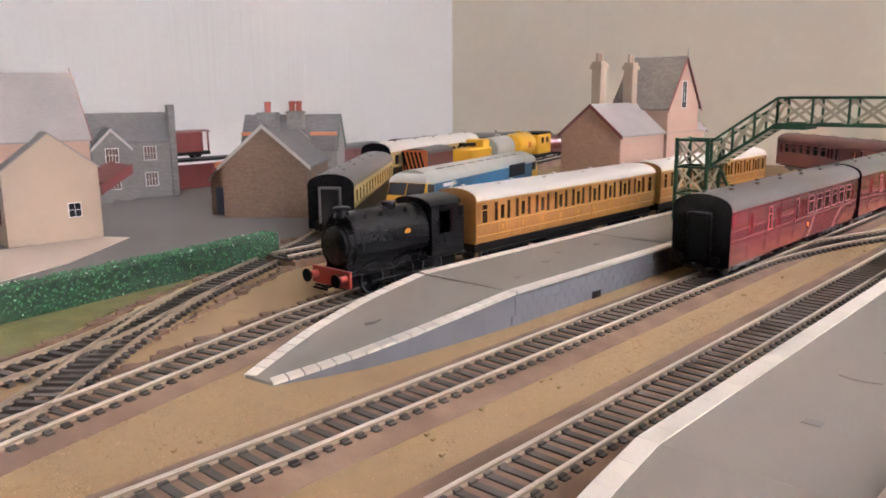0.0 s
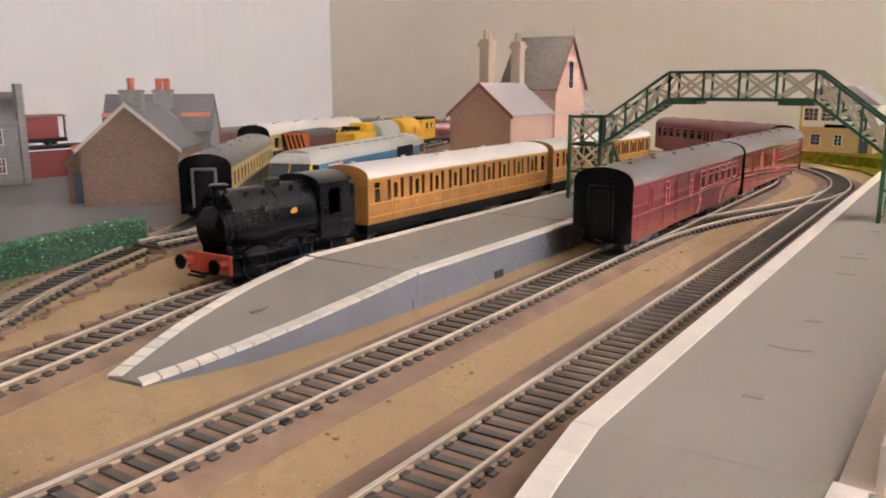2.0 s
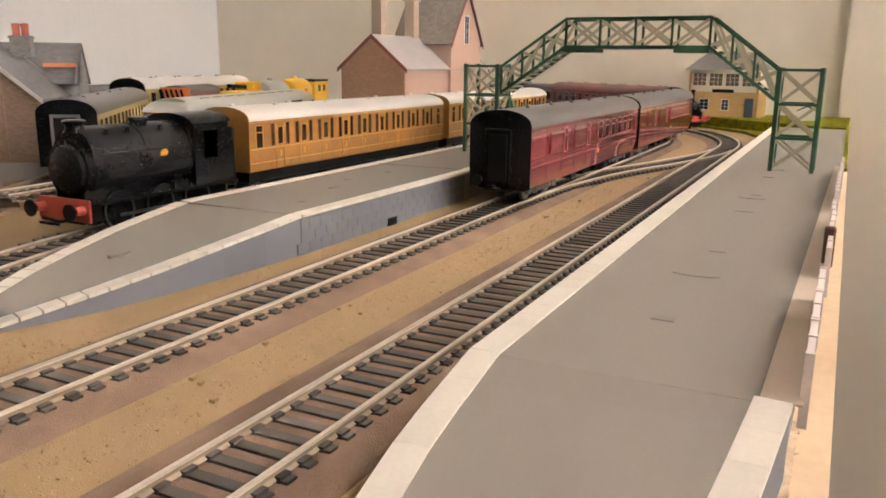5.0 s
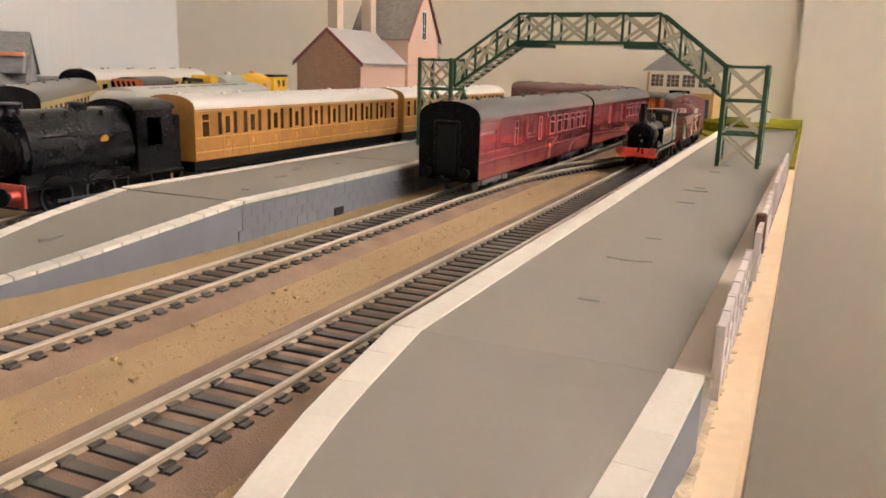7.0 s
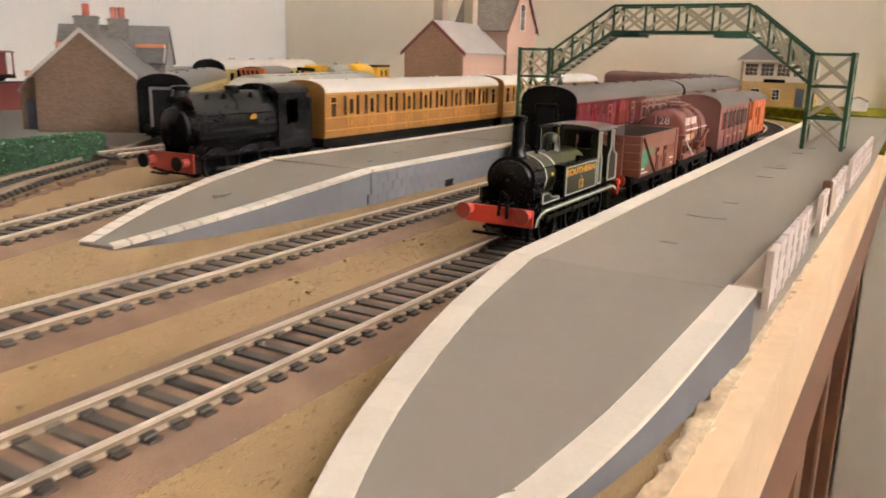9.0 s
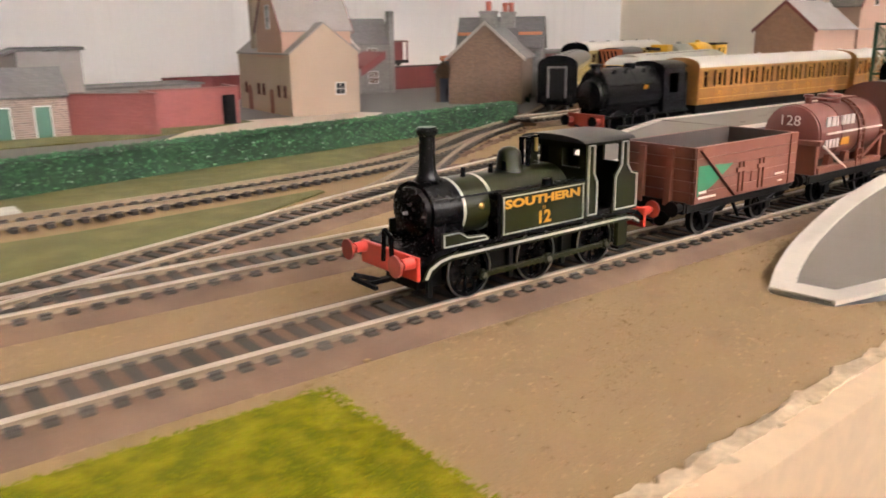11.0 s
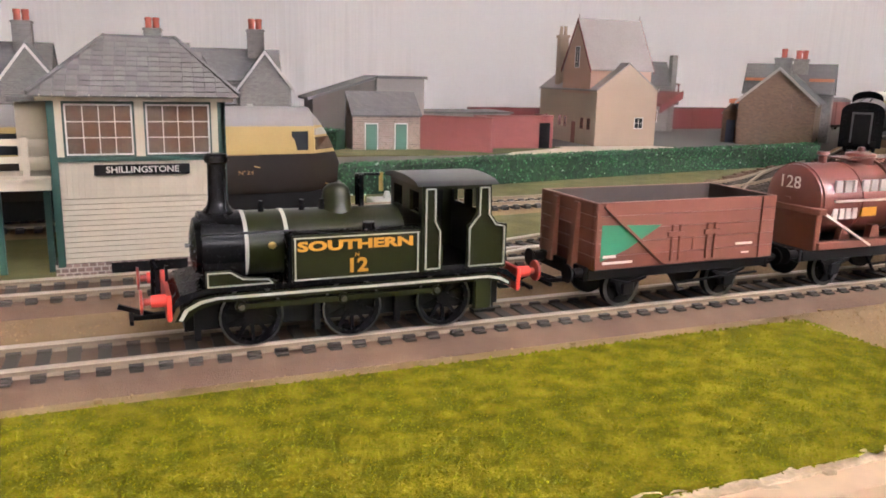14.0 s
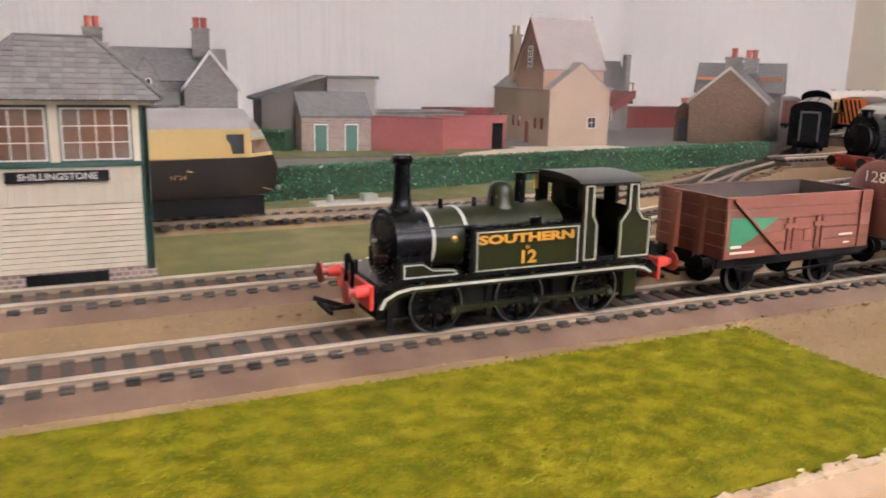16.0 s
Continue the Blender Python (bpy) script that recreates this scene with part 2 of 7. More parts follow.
M_CABROOF = material("sooty_black_cab_roof", (0.022, 0.022, 0.022), 0.4, vary=0.15, scale=90, spec=0.4)
M_BRASS = material("brass", (0.75, 0.50, 0.16), 0.3, metal=1.0, vary=0.1)
M_STEEL = material("bright_steel_tyre", (0.18, 0.175, 0.165), 0.35, metal=1.0, vary=0.1)
M_BAUXITE = material("red_brown_wagon_plastic", (0.135, 0.0416, 0.0245), 0.5, vary=0.1, scale=90)
M_WAGIN = material("dark_wagon_inside", (0.035, 0.024, 0.020), 0.6, vary=0.2, scale=90)
M_TANK = material("glossy_brown_tank", (0.134, 0.0366, 0.0282), 0.3, vary=0.03, scale=40, coat=0.3)
M_PATCHGREEN = material("green_wagon_panel", (0.022, 0.17, 0.085), 0.5, vary=0.06)
M_MAROON = material("maroon_coach_plastic", (0.27, 0.045, 0.055), 0.26, vary=0.04, scale=50, coat=1.0)
M_MAROON2 = material("dull_maroon_coach_plastic", (0.17, 0.045, 0.040), 0.5, vary=0.1, scale=50)
M_COACHROOF = material("dark_grey_coach_roof", (0.068, 0.0624, 0.06), 0.45, vary=0.1, scale=60)
M_TEAK = material("varnished_teak", (0.252, 0.113, 0.0258), 0.38, vary=0.22, scale=35, fine=500, second=(0.341, 0.156, 0.0363), mix=0.6, coat=0.3)
M_TEAKTRIM = material("ochre_beading", (0.44, 0.235, 0.06), 0.4, vary=0.08)
M_WHITEROOF = material("off_white_coach_roof", (0.66, 0.63, 0.59), 0.45, vary=0.05, scale=30)
M_CREAM = material("cream_coach_plastic", (0.36, 0.259, 0.0864), 0.45, vary=0.06, scale=60)
M_CHOC = material("chocolate_coach_plastic", (0.00924, 0.00588, 0.0042), 0.45, vary=0.12, scale=60, spec=0.2)
M_BLUE = material("rail_blue_paint", (0.017, 0.07225, 0.1445), 0.45, vary=0.08, scale=60)
M_GREYROOF = material("pale_grey_loco_roof", (0.36, 0.355, 0.32), 0.5, vary=0.08, scale=60)
M_YELLOW = material("warning_yellow", (0.648, 0.36, 0.018), 0.45, vary=0.06, scale=60)
M_ORANGE = material("orange_brown_van", (0.45, 0.11, 0.025), 0.5, vary=0.1, scale=60)
M_BROWNVAN = material("dark_brown_van", (0.11, 0.040, 0.032), 0.55, vary=0.12, scale=60)
M_GLASS = glass("dark_window_glazing")
M_GLASSPALE = material("pale_printed_window", (0.115, 0.088, 0.068), 0.2, vary=0.35, scale=50, second=(0.075, 0.036, 0.018), mix=0.9)
M_BRIDGEGREEN = material("dark_green_bridge_plastic", (0.010, 0.055, 0.022), 0.45, vary=0.15, scale=100)
M_BRIDGEGREY = material("stone_coloured_lattice", (0.40, 0.345, 0.25), 0.6, vary=0.15, scale=100)
M_HEDGE = material("dark_green_flock", (0.00512, 0.023, 0.0064), 0.9, vary=0.4, scale=200, bump=1.0, fine=1500, second=(0.00896, 0.0384, 0.0102), mix=0.8)
M_PINK = material("salmon_rendered_card", (0.405, 0.267, 0.202), 0.8, vary=0.07, scale=30, bump=0.2, fine=1200)
# shaded side of the salmon house: the shade is put into a browner colour
M_PINKSHADE = coursed("shaded_printed_brick", (0.29, 0.16, 0.095), (0.36, 0.25, 0.17), 3.2, 1.15, vary=0.12)
M_TAN = material("tan_rendered_card", (0.396, 0.31, 0.232), 0.8, vary=0.06, scale=25, bump=0.2, fine=1200)
M_SLATE = coursed("grey_printed_slate", (0.101, 0.0954, 0.0925), (0.085, 0.08, 0.078), 3.6, 2.1, vary=0.16, gap=0.09, bump=0.8)
M_SLATEPALE = material("pale_grey_slate_card", (0.251, 0.227, 0.215), 0.7, vary=0.1, scale=40, bump=0.3, fine=500)
M_BRICK = coursed("brown_card_brick", (0.13, 0.0789, 0.0471), (0.13, 0.09, 0.065), 3.4, 1.5, vary=0.2, gap=0.14, bump=0.9)
M_BRICKRED = coursed("dull_red_card_brick", (0.217, 0.0638, 0.0561), (0.36, 0.15, 0.125), 3.0, 1.1, vary=0.1)
M_REDCARD = material("dark_red_card", (0.108, 0.0159, 0.0127), 0.8, vary=0.1, scale=30)
M_GREYSTONE = coursed("grey_stone_paper", (0.145, 0.134, 0.126), (0.28, 0.265, 0.25), 3.4, 1.6, vary=0.2)
M_RUBBLE = coursed("brown_rubble_paper", (0.2125, 0.1445, 0.119), (0.38, 0.32, 0.28), 2.6, 1.8, vary=0.4, gap=0.16)
M_SLATEPIECE = material("single_grey_slate", (0.125, 0.115, 0.11), 0.75, vary=0.25, scale=120, bump=0.3, second=(0.085, 0.078, 0.074), mix=0.7, per=0.22)
M_RIDGE = material("orange_ridge_tile", (0.522, 0.18, 0.081), 0.8, vary=0.1)
M_POT = material("red_chimney_pot", (0.315, 0.075, 0.045), 0.7, vary=0.1)
M_BARGE = material("grey_barge_board", (0.42, 0.38, 0.35), 0.7, vary=0.08)
M_DARKBARGE = material("dark_red_barge_board", (0.16, 0.045, 0.035), 0.7, vary=0.1)
M_CREAMWOOD = material("cream_painted_boards", (0.66, 0.60, 0.48), 0.6, vary=0.05, scale=60, per=0.03)
M_WHITEFRAME = material("white_window_bar", (0.76, 0.74, 0.72), 0.5, vary=0.03)
M_DKGREEN = material("dark_green_post_paint", (0.006, 0.036, 0.026), 0.5, vary=0.1)
M_DOORGREEN = material("green_door_paint", (0.045, 0.115, 0.08), 0.6, vary=0.08)
M_DOORBLUE = material("grey_blue_door_paint", (0.045, 0.055, 0.085), 0.6, vary=0.1)
M_DOORRED = material("red_brown_door_paint", (0.17, 0.055, 0.035), 0.6, vary=0.1)
M_GLUE = material("whitish_fence_plastic", (0.725, 0.65, 0.625), 0.5, vary=0.12, scale=120)
M_DARKSPOT = material("dark_glue_mark", (0.10, 0.085, 0.07), 0.5, vary=0.1)
# dark brown-grey: the shed wall's shade is painted into its colour
M_SHEDSHADE = material("shaded_shed_card", (0.0945, 0.0792, 0.0675), 0.85, vary=0.1, scale=40, bump=0.2)
M_CARROOF = material("dark_grey_railcar_roof", (0.20, 0.185, 0.18), 0.5, vary=0.08, scale=60)
M_OCHRE = coursed("ochre_printed_brick", (0.42, 0.26, 0.09), (0.50, 0.36, 0.18), 3.0, 1.2, vary=0.12)
M_COACHPANE = material("pale_glazed_pane", (0.035, 0.014, 0.018), 0.15, vary=0.35, scale=40)
M_PINKTRIM = material("pinkish_window_frame", (0.36, 0.15, 0.15), 0.4, vary=0.1)
M_TEAKPANE = material("brown_tinted_glazing", (0.035, 0.016, 0.007), 0.18, vary=0.3, scale=60)
M_DUSTY = material("dusty_grey_bogie_plastic", (0.11, 0.105, 0.10), 0.5, vary=0.5, scale=140)
M_BROWNSLATE = coursed("brown_grey_slate_card", (0.15, 0.125, 0.10), (0.10, 0.085, 0.07), 3.6, 2.1, vary=0.16, gap=0.09, bump=0.8)
M_DULLGOLD = material("dull_gold_transfer", (0.24, 0.14, 0.045), 0.5, vary=0.1)
M_LATTICEWOOD = material("brown_interior", (0.30, 0.17, 0.09), 0.7, vary=0.2)


def island_tint(mat, lo, hi):
    """Each tuft of a joined mass takes its own tone between two colours."""
    n, l = mat.node_tree.nodes, mat.node_tree.links
    g, r = n.new("ShaderNodeNewGeometry"), n.new("ShaderNodeValToRGB")
    r.color_ramp.elements[0].color, r.color_ramp.elements[1].color = (*lo, 1), (*hi, 1)
    r.color_ramp.elements[1].position = 1.0
    l.new(g.outputs["Random Per Island"], r.inputs[0])
    hsv = next(k for k in n if k.bl_idname == "ShaderNodeHueSaturation")
    l.new(r.outputs[0], hsv.inputs["Color"])
    return mat


M_TUFT = island_tint(material("green_flock_tufts_glints", (0.03, 0.12, 0.03), 0.8, vary=0.2, scale=200), (0.002, 0.014, 0.005), (0.04, 0.14, 0.05))
M_BLADE = island_tint(material("yellow_green_flock", (0.3, 0.3, 0.01), 0.9, vary=0.2, scale=200, spec=0.05), (0.12, 0.13, 0.0015), (0.165, 0.15, 0.002))
_e = M_TUFT.node_tree.nodes[[k.bl_idname for k in M_TUFT.node_tree.nodes].index("ShaderNodeValToRGB")].color_ramp
_e.elements[1].position = 0.9
# the palest few tufts have specular glints painted in as colour
_e.elements.new(0.965).color = (0.10, 0.26, 0.11, 1)
_e.elements.new(1.0).color = (0.36, 0.42, 0.36, 1)
M_GRAIN = island_tint(material("sand_grains", (0.36, 0.24, 0.112), 0.9, vary=0.2, scale=200), (0.19, 0.12, 0.05), (0.33, 0.225, 0.105))


def ribbed(mat, depth):
    """Faint upright wrinkles, as in badly hung lining paper."""
    n, l = mat.node_tree.nodes, mat.node_tree.links
    co, mp, no, bp = n.new("ShaderNodeTexCoord"), n.new("ShaderNodeMapping"), n.new("ShaderNodeTexNoise"), n.new("ShaderNodeBump")
    mp.inputs["Scale"].default_value = (70, 70, 2.5)
    no.inputs["Scale"].default_value, no.inputs["Detail"].default_value = 1.0, 3
    bp.inputs["Strength"].default_value, bp.inputs["Distance"].default_value = 0.5, depth
    l.new(co.outputs["Object"], mp.inputs[0])
    l.new(mp.outputs[0], no.inputs["Vector"])
    l.new(no.outputs[0], bp.inputs["Height"])
    l.new(bp.outputs[0], n["Principled BSDF"].inputs["Normal"])


ribbed(M_WALL_WHITE, 0.003)


# ---- the room ----
XW, YW, ZF, ZC = 1300, 1150, -850, 1650
X0, Y0 = -1150, -1250
setting("floor", box(B(), X0, XW, Y0, YW, ZF - 40, ZF), M_FLOOR, "brown carpeted room floor far below the layout", "floor")
setting("ceiling", box(B(), X0, XW, Y0, YW, ZC, ZC + 60), M_CEIL, "plain white painted ceiling", "ceiling")
setting("wall_north", box(B(), X0, XW, YW, YW + 90, ZF, ZC), M_WALL_WHITE, "white lined wall behind the layout", "wall")
setting("wall_east", box(B(), XW, XW + 90, Y0, YW + 90, ZF, ZC), M_WALL_BEIGE, "cream painted wall with uneven plaster", "wall")
setting("wall_pier", box(B(), XW - 14, XW - 0.5, Y0, 36, ZF, ZC), M_WALL_BEIGE, "slightly projecting cream painted wall pier", "wall")
# added out of view: distance and tone balance the bounce and dark reflections
setting("wall_west", box(B(), X0 - 90, X0, Y0, YW + 90, ZF, ZC), M_WALL_UNSEEN, "unseen taupe wall, added to balance bounce and reflections", "wall")
_bm = B()
box(_bm, X0 - 90, -370, Y0 - 90, Y0, ZF, ZC)
box(_bm, 1270, XW + 90, Y0 - 90, Y0, ZF, ZC)
box(_bm, -370, 1270, Y0 - 90, Y0, ZF, 600)
box(_bm, -370, 1270, Y0 - 90, Y0, 1640, ZC)
setting("wall_south", _bm, M_WALL_UNSEEN, "unseen taupe wall with a wide window opening", "wall")
_bm = B()
for _x in (-370, 428, 1225):
    box(_bm, _x, _x + 45, Y0 - 60, Y0 - 20, 600, 1640)
box(_bm, -370, 1270, Y0 - 62, Y0 - 18, 600, 640)
box(_bm, -370, 1270, Y0 - 62, Y0 - 18, 1600, 1640)
setting("window_1", _bm, M_WHITEFRAME, "white framed wide window", "window")

# ---- the layout table ----
board_poly = [(-950, 22), (240, 22), (1284, 21), (1284, 1146), (-950, 1146)]
setting("baseboard", extr(B(), board_poly, "z", -14, 0), M_EARTH, "layout baseboard top covered in sandy scatter", "baseboard")
LIP = [(-960, 21.0), (-60, 21.0), (100, 27.5), (1282, 26.5)]
setting("board_apron", extr(B(), [(-958, 14.4), (-60, 14.6), (100, 20.9), (1281, 20.4), (1281, 21.6), (-958, 21.6)], "z", -80, -32.5), M_DARKWOOD, "dark red-brown board under the front batten", "apron")
setting("board_fascia", extr(B(), [(-960, 13.6), (-60, 13.8), (100, 20.2), (1282, 19.6)] + LIP[::-1], "z", -32, 0.3), M_PINE, "pale pine batten along the layout's front edge", "batten")
_leg = part("table_leg", box(B(), -22, 22, -22, 22, ZF, -15, 2), M_DARKWOOD, None, "dark red-brown wooden leg under the layout", at(440, 50))
tagged(_leg, "dark red-brown wooden leg under the layout", "table leg", "legs of the layout table", "thing")
for _x, _y in ((-600, 60), (800, 60), (1180, 60), (-600, 1080), (560, 1080), (1180, 1080)):
    copy_thing(_leg, at(_x, _y))

# broken fibreboard lip along the front edge
random.seed(4)
_bm = B()
_rows = []
for k in range(560):
    x = -420 + k * 2.9
    y = float(np.interp(x, [p[0] for p in LIP], [p[1] for p in LIP])) + 0.1
    w = 4.4 + random.gauss(0, 0.8)
    _rows.append([_bm.verts.new(p) for p in ((x, y - random.uniform(0, 0.7), -1.5), (x, y - random.uniform(0, 0.5), 0.7 + random.gauss(0, 0.25)), (x, y + w * 0.5, 1.1 + random.gauss(0, 0.35)), (x, y + w * 0.85, 0.8 + random.gauss(0, 0.3)), (x, y + w, -0.4))])
for _p, _q in zip(_rows, _rows[1:]):
    for k in range(4):
        _bm.faces.new((_p[k], _q[k], _q[k + 1], _p[k + 1]))
for k in range(900):
    x = -420 + k * 1.7
    w, d, h = random.uniform(1.0, 3.2), random.uniform(0.8, 2.8), random.uniform(-0.6, 1.0)
    y = float(np.interp(x, [p[0] for p in LIP], [p[1] for p in LIP])) + random.uniform(-0.4, 2.2)
    pts = [(x + random.uniform(-1, 1), y - d * 0.4), (x + w, y - d * 0.5 + random.uniform(-1, 1)), (x + w + random.uniform(-1, 1), y + d * random.uniform(0.3, 0.7)), (x + w * 0.5, y + d * 0.8), (x + random.uniform(-1, 1), y + d * random.uniform(0.2, 0.8))]
    extr(_bm, pts, "z", -1.4, h)
tagged(part("torn_board_edge", _bm, M_FIBRE, None, "ragged torn fibreboard along the board's front edge"), "ragged torn fibreboard along the board's front edge", "board edge", kind="stuff")


def sheet(name, poly, mat, z, label, category, thick=1.2):
    ob = part(name, extr(B(), poly, "z", z - thick, z), mat)
    return tagged(ob, label, category, kind="structure")


def curve_line(pts, step=8.0):
    """A smooth line through the points (Catmull-Rom), in even steps."""
    p = [np.array(q, float) for q in pts]
    p = [2 * p[0] - p[1]] + p + [2 * p[-1] - p[-2]]
    out = []
    for a, b, c, d in zip(p, p[1:], p[2:], p[3:]):
        n = max(int(np.linalg.norm(c - b) / step), 1)
        for i in range(n):
            t = i / n
            out.append(0.5 * (2 * b + (c - a) * t + (2 * a - 5 * b + 4 * c - d) * t * t + (3 * b - a - 3 * c + d) * t**3))
    out.append(p[-2])
    return [tuple(q) for q in out]


def arc(cx, cy, r, a0, a1, n=40):
    return [(cx + r * math.sin(a), cy - r * math.cos(a)) for a in np.linspace(radians(a0), radians(a1), n)]


LINE_A = [(-900.0 + 20 * i, 126.0) for i in range(89)] + arc(870, 497, 371, 3, 180) + [(840 - 40.0 * i, 868.0) for i in range(12)]
LINE_B = [(-900.0 + 20 * i, 195.0) for i in range(89)] + arc(870, 497, 302, 3, 150)
LINE_C = curve_line([(-135, 199), (-60, 222), (43, 259), (94, 275), (140, 287), (200, 303), (265, 321), (330, 329), (420, 330), (600, 330), (900, 330), (1000, 345)])
LINE_E = curve_line([(-900, 318), (-500, 318), (-200, 318), (-60, 319), (60, 330), (115, 341), (171, 362), (246, 407), (330, 452), (402, 492), (500, 560), (600, 632), (700, 668), (830, 700), (1000, 745)])
LINE_F = curve_line([(70, 268), (110, 296), (162, 341), (215, 384), (262, 416)])
LINE_G = curve_line([(330, 440), (380, 443), (440, 452), (560, 484), (720, 527), (860, 560)])
LINE_H = curve_line([(585, 588), (640, 606), (740, 640), (860, 676), (1000, 716), (1120, 750)])
LINE_X = curve_line([(470, 195), (560, 190), (640, 176), (720, 152), (800, 132), (850, 127)])


def along(line, s):
    """The place and heading at s millimetres along a line."""
    for (ax, ay), (bx, by) in zip(line, line[1:]):
        d = math.hypot(bx - ax, by - ay)
        if s <= d:
            return ax + (bx - ax) * s / d, ay + (by - ay) * s / d, math.degrees(math.atan2(by - ay, bx - ax))
        s -= d
    return bx, by, math.degrees(math.atan2(by - ay, bx - ax))


def length(line):
    return sum(math.hypot(bx - ax, by - ay) for (ax, ay), (bx, by) in zip(line, line[1:]))


ZR = 4.6  # rail top
_sl = box(B(), -1.55, 1.55, -12.4, 12.4, 0.6, 2.35)
for _s in (-8.9, 8.9):
    box(_sl, -1.7, 1.7, _s - 2.0, _s + 2.0, 0.6, 3.0)
SLEEPER = mesh_of("sleeper", _sl, M_SLEEPER)


def railway_track(line, s0, s1, label, bed=True, step=7.0, wide=24, head=M_RAIL, lift=0.0):
    """Roadbed, two rails with head, web and foot, and single sleepers."""
    t = thing("railway_track", label, "model track", at(0, 0, lift), group="tracks of the layout")
    cut = [along(line, s)[:2] for s in np.arange(s0, s1 + 4, 12.0)]
    if bed:
        rb = part("roadbed", sweep(B(), cut, [(-wide, -0.6), (-wide + 7, 1.75), (wide - 7, 1.75), (wide, -0.6)]), M_BALLAST, t, "brown cork roadbed with sloping shoulders")
        rb.matrix_basis = at(0, 0, -0.15 * random.random())
    if lift > 0:
        part("raised_strip", sweep(B(), cut, [(-17, -lift - 0.2), (-16, 0.5), (16, 0.5), (17, -lift - 0.2)]), M_BALLAST, t, "raised cork strip under the siding")
    for side, o in (("left", 8.9), ("right", -8.9)):
        web = part("rail", sweep(B(), cut, [(o - 1.2, 2.3), (o + 1.2, 2.3), (o + 0.45, 3.0), (o + 0.45, 4.0), (o - 0.45, 4.0), (o - 0.45, 3.0)]), M_RAILWEB, t)
        part("rail_head", sweep(B(), cut, [(o - 0.6, 3.95), (o + 0.6, 3.95), (o + 0.6, ZR), (o - 0.6, ZR)]), head, web, "worn bright nickel rail head")
    n = 0
    for s in np.arange(s0, s1, step):
        x, y, a = along(line, s)
        if n < 295:
            shared("sleeper", SLEEPER, t, at(x, y, 0, a + random.uniform(-1, 1)))
        n += 1
    return t


sheet("grass_foreground", [(-940, 23), (-58, 23), (-57, 70), (-60, 95), (-215, 96), (-940, 100)], M_GRASS, 1.4, "bright yellow-green grass mat beside the track", "grass", 2.4)
sheet("turf_strip", [(-940, 215), (-150, 216), (-20, 255), (60, 300), (60, 306), (-60, 292), (-940, 292)], M_TURF, 0.8, "olive green scatter between the tracks", "grass")
sheet("turf_verge", [(-940, 342), (-60, 343), (60, 356), (140, 374), (200, 412), (310, 468), (352, 490), (340, 500), (140, 455), (-5, 425), (-150, 400), (-940, 330 + 60)], M_TURF, 0.8, "olive green verge below the hedge", "grass")
sheet("card_yard", [(-940, 392), (-131, 391), (-5, 416), (226, 456), (352, 482), (410, 520), (520, 600), (640, 690), (1284, 800), (1284, 1146), (-940, 1146)], M_YARD, 0.5, "flat grey card yard", "yard")
sheet("turf_back", [(-940, 620), (-60, 598), (66, 590), (180, 640), (170, 700), (60, 1000), (-940, 1140)], M_TURF, 1.3, "olive grass round the far cottages", "grass")
sheet("pale_path", [(66, 560), (150, 520), (236, 560), (312, 625), (300, 645), (228, 650), (150, 660)], M_PATH, 1.0, "pale card path before the tall house", "path", 0.9)
sheet("pale_verge", [(140, 470), (200, 480), (190, 530), (120, 520)], M_PATH, 0.9, "pale card patch beside the hedge", "path", 0.8)
sheet("green_bank", [(760, 20), (1284, 20), (1284, 400), (1262, 330), (1222, 262), (1170, 190), (1100, 135), (1020, 106), (930, 97), (760, 97)], M_GRASS, 3.0, "yellow-green grass at the layout's far end", "grass", 4)
sheet("green_bank_raised", [(1060, 24), (1284, 20), (1284, 400), (1264, 330), (1228, 262), (1178, 190), (1120, 120)], M_GRASS, 14.4, "raised yellow-green grass bank", "grass", 14)
_bm = extr(B(), [(520, 352), (1000, 352), (1200, 420), (1284, 640), (1000, 690), (700, 600), (520, 520)], "z", -0.6, 0.3)
setting("yard_sand", _bm, M_EARTH, "sandy ground under the sidings", "ground")

# raised brown edges of cork beside the siding fan
random.seed(8)
_bm = B()
for line, o in ((LINE_E, -22), (LINE_C, 21), (LINE_E, 22)):
    for s in np.arange(0, length(line), 7.0):
        x, y, a = along(line, s)
        if 120 < x < 420 and not (line is LINE_E and y > 500):
            c, q = math.cos(radians(a)), math.sin(radians(a))
            px, py = x - q * (o + random.uniform(-2, 2)), y + c * (o + random.uniform(-2, 2))
            h, w = random.uniform(0.6, 2.6), random.uniform(1.5, 4.5)
            extr(_bm, [(px - w, py - w * 0.7), (px + w, py - w * random.uniform(0.3, 0.8)), (px + w * 0.8, py + w * 0.7), (px - w * 0.6, py + w)], "z", -0.5, h)
tagged(part("cork_rubble", _bm, M_BALLAST, None, "crumbled brown cork edging beside the sidings"), "crumbled brown cork edging beside the sidings", "cork edging", kind="stuff")
random.seed(9)
_bm = B()
for _ in range(110):
    x, y = random.uniform(-320, 700), random.choice((random.uniform(150, 172), random.uniform(215, 228), random.uniform(100, 112), random.uniform(240, 290)))
    if y > 240 and x > 120:
        continue
    r = random.uniform(0.3, 1.0)
    extr(_bm, [(x - r, y - r), (x + r, y - r * 0.4), (x + r * 0.5, y + r), (x - r, y + r * 0.7)], "z", -0.3, r)
tagged(part("loose_grit", _bm, M_EARTH, None, "loose sandy grit on the baseboard"), "loose sandy grit on the baseboard", "grit", kind="stuff")

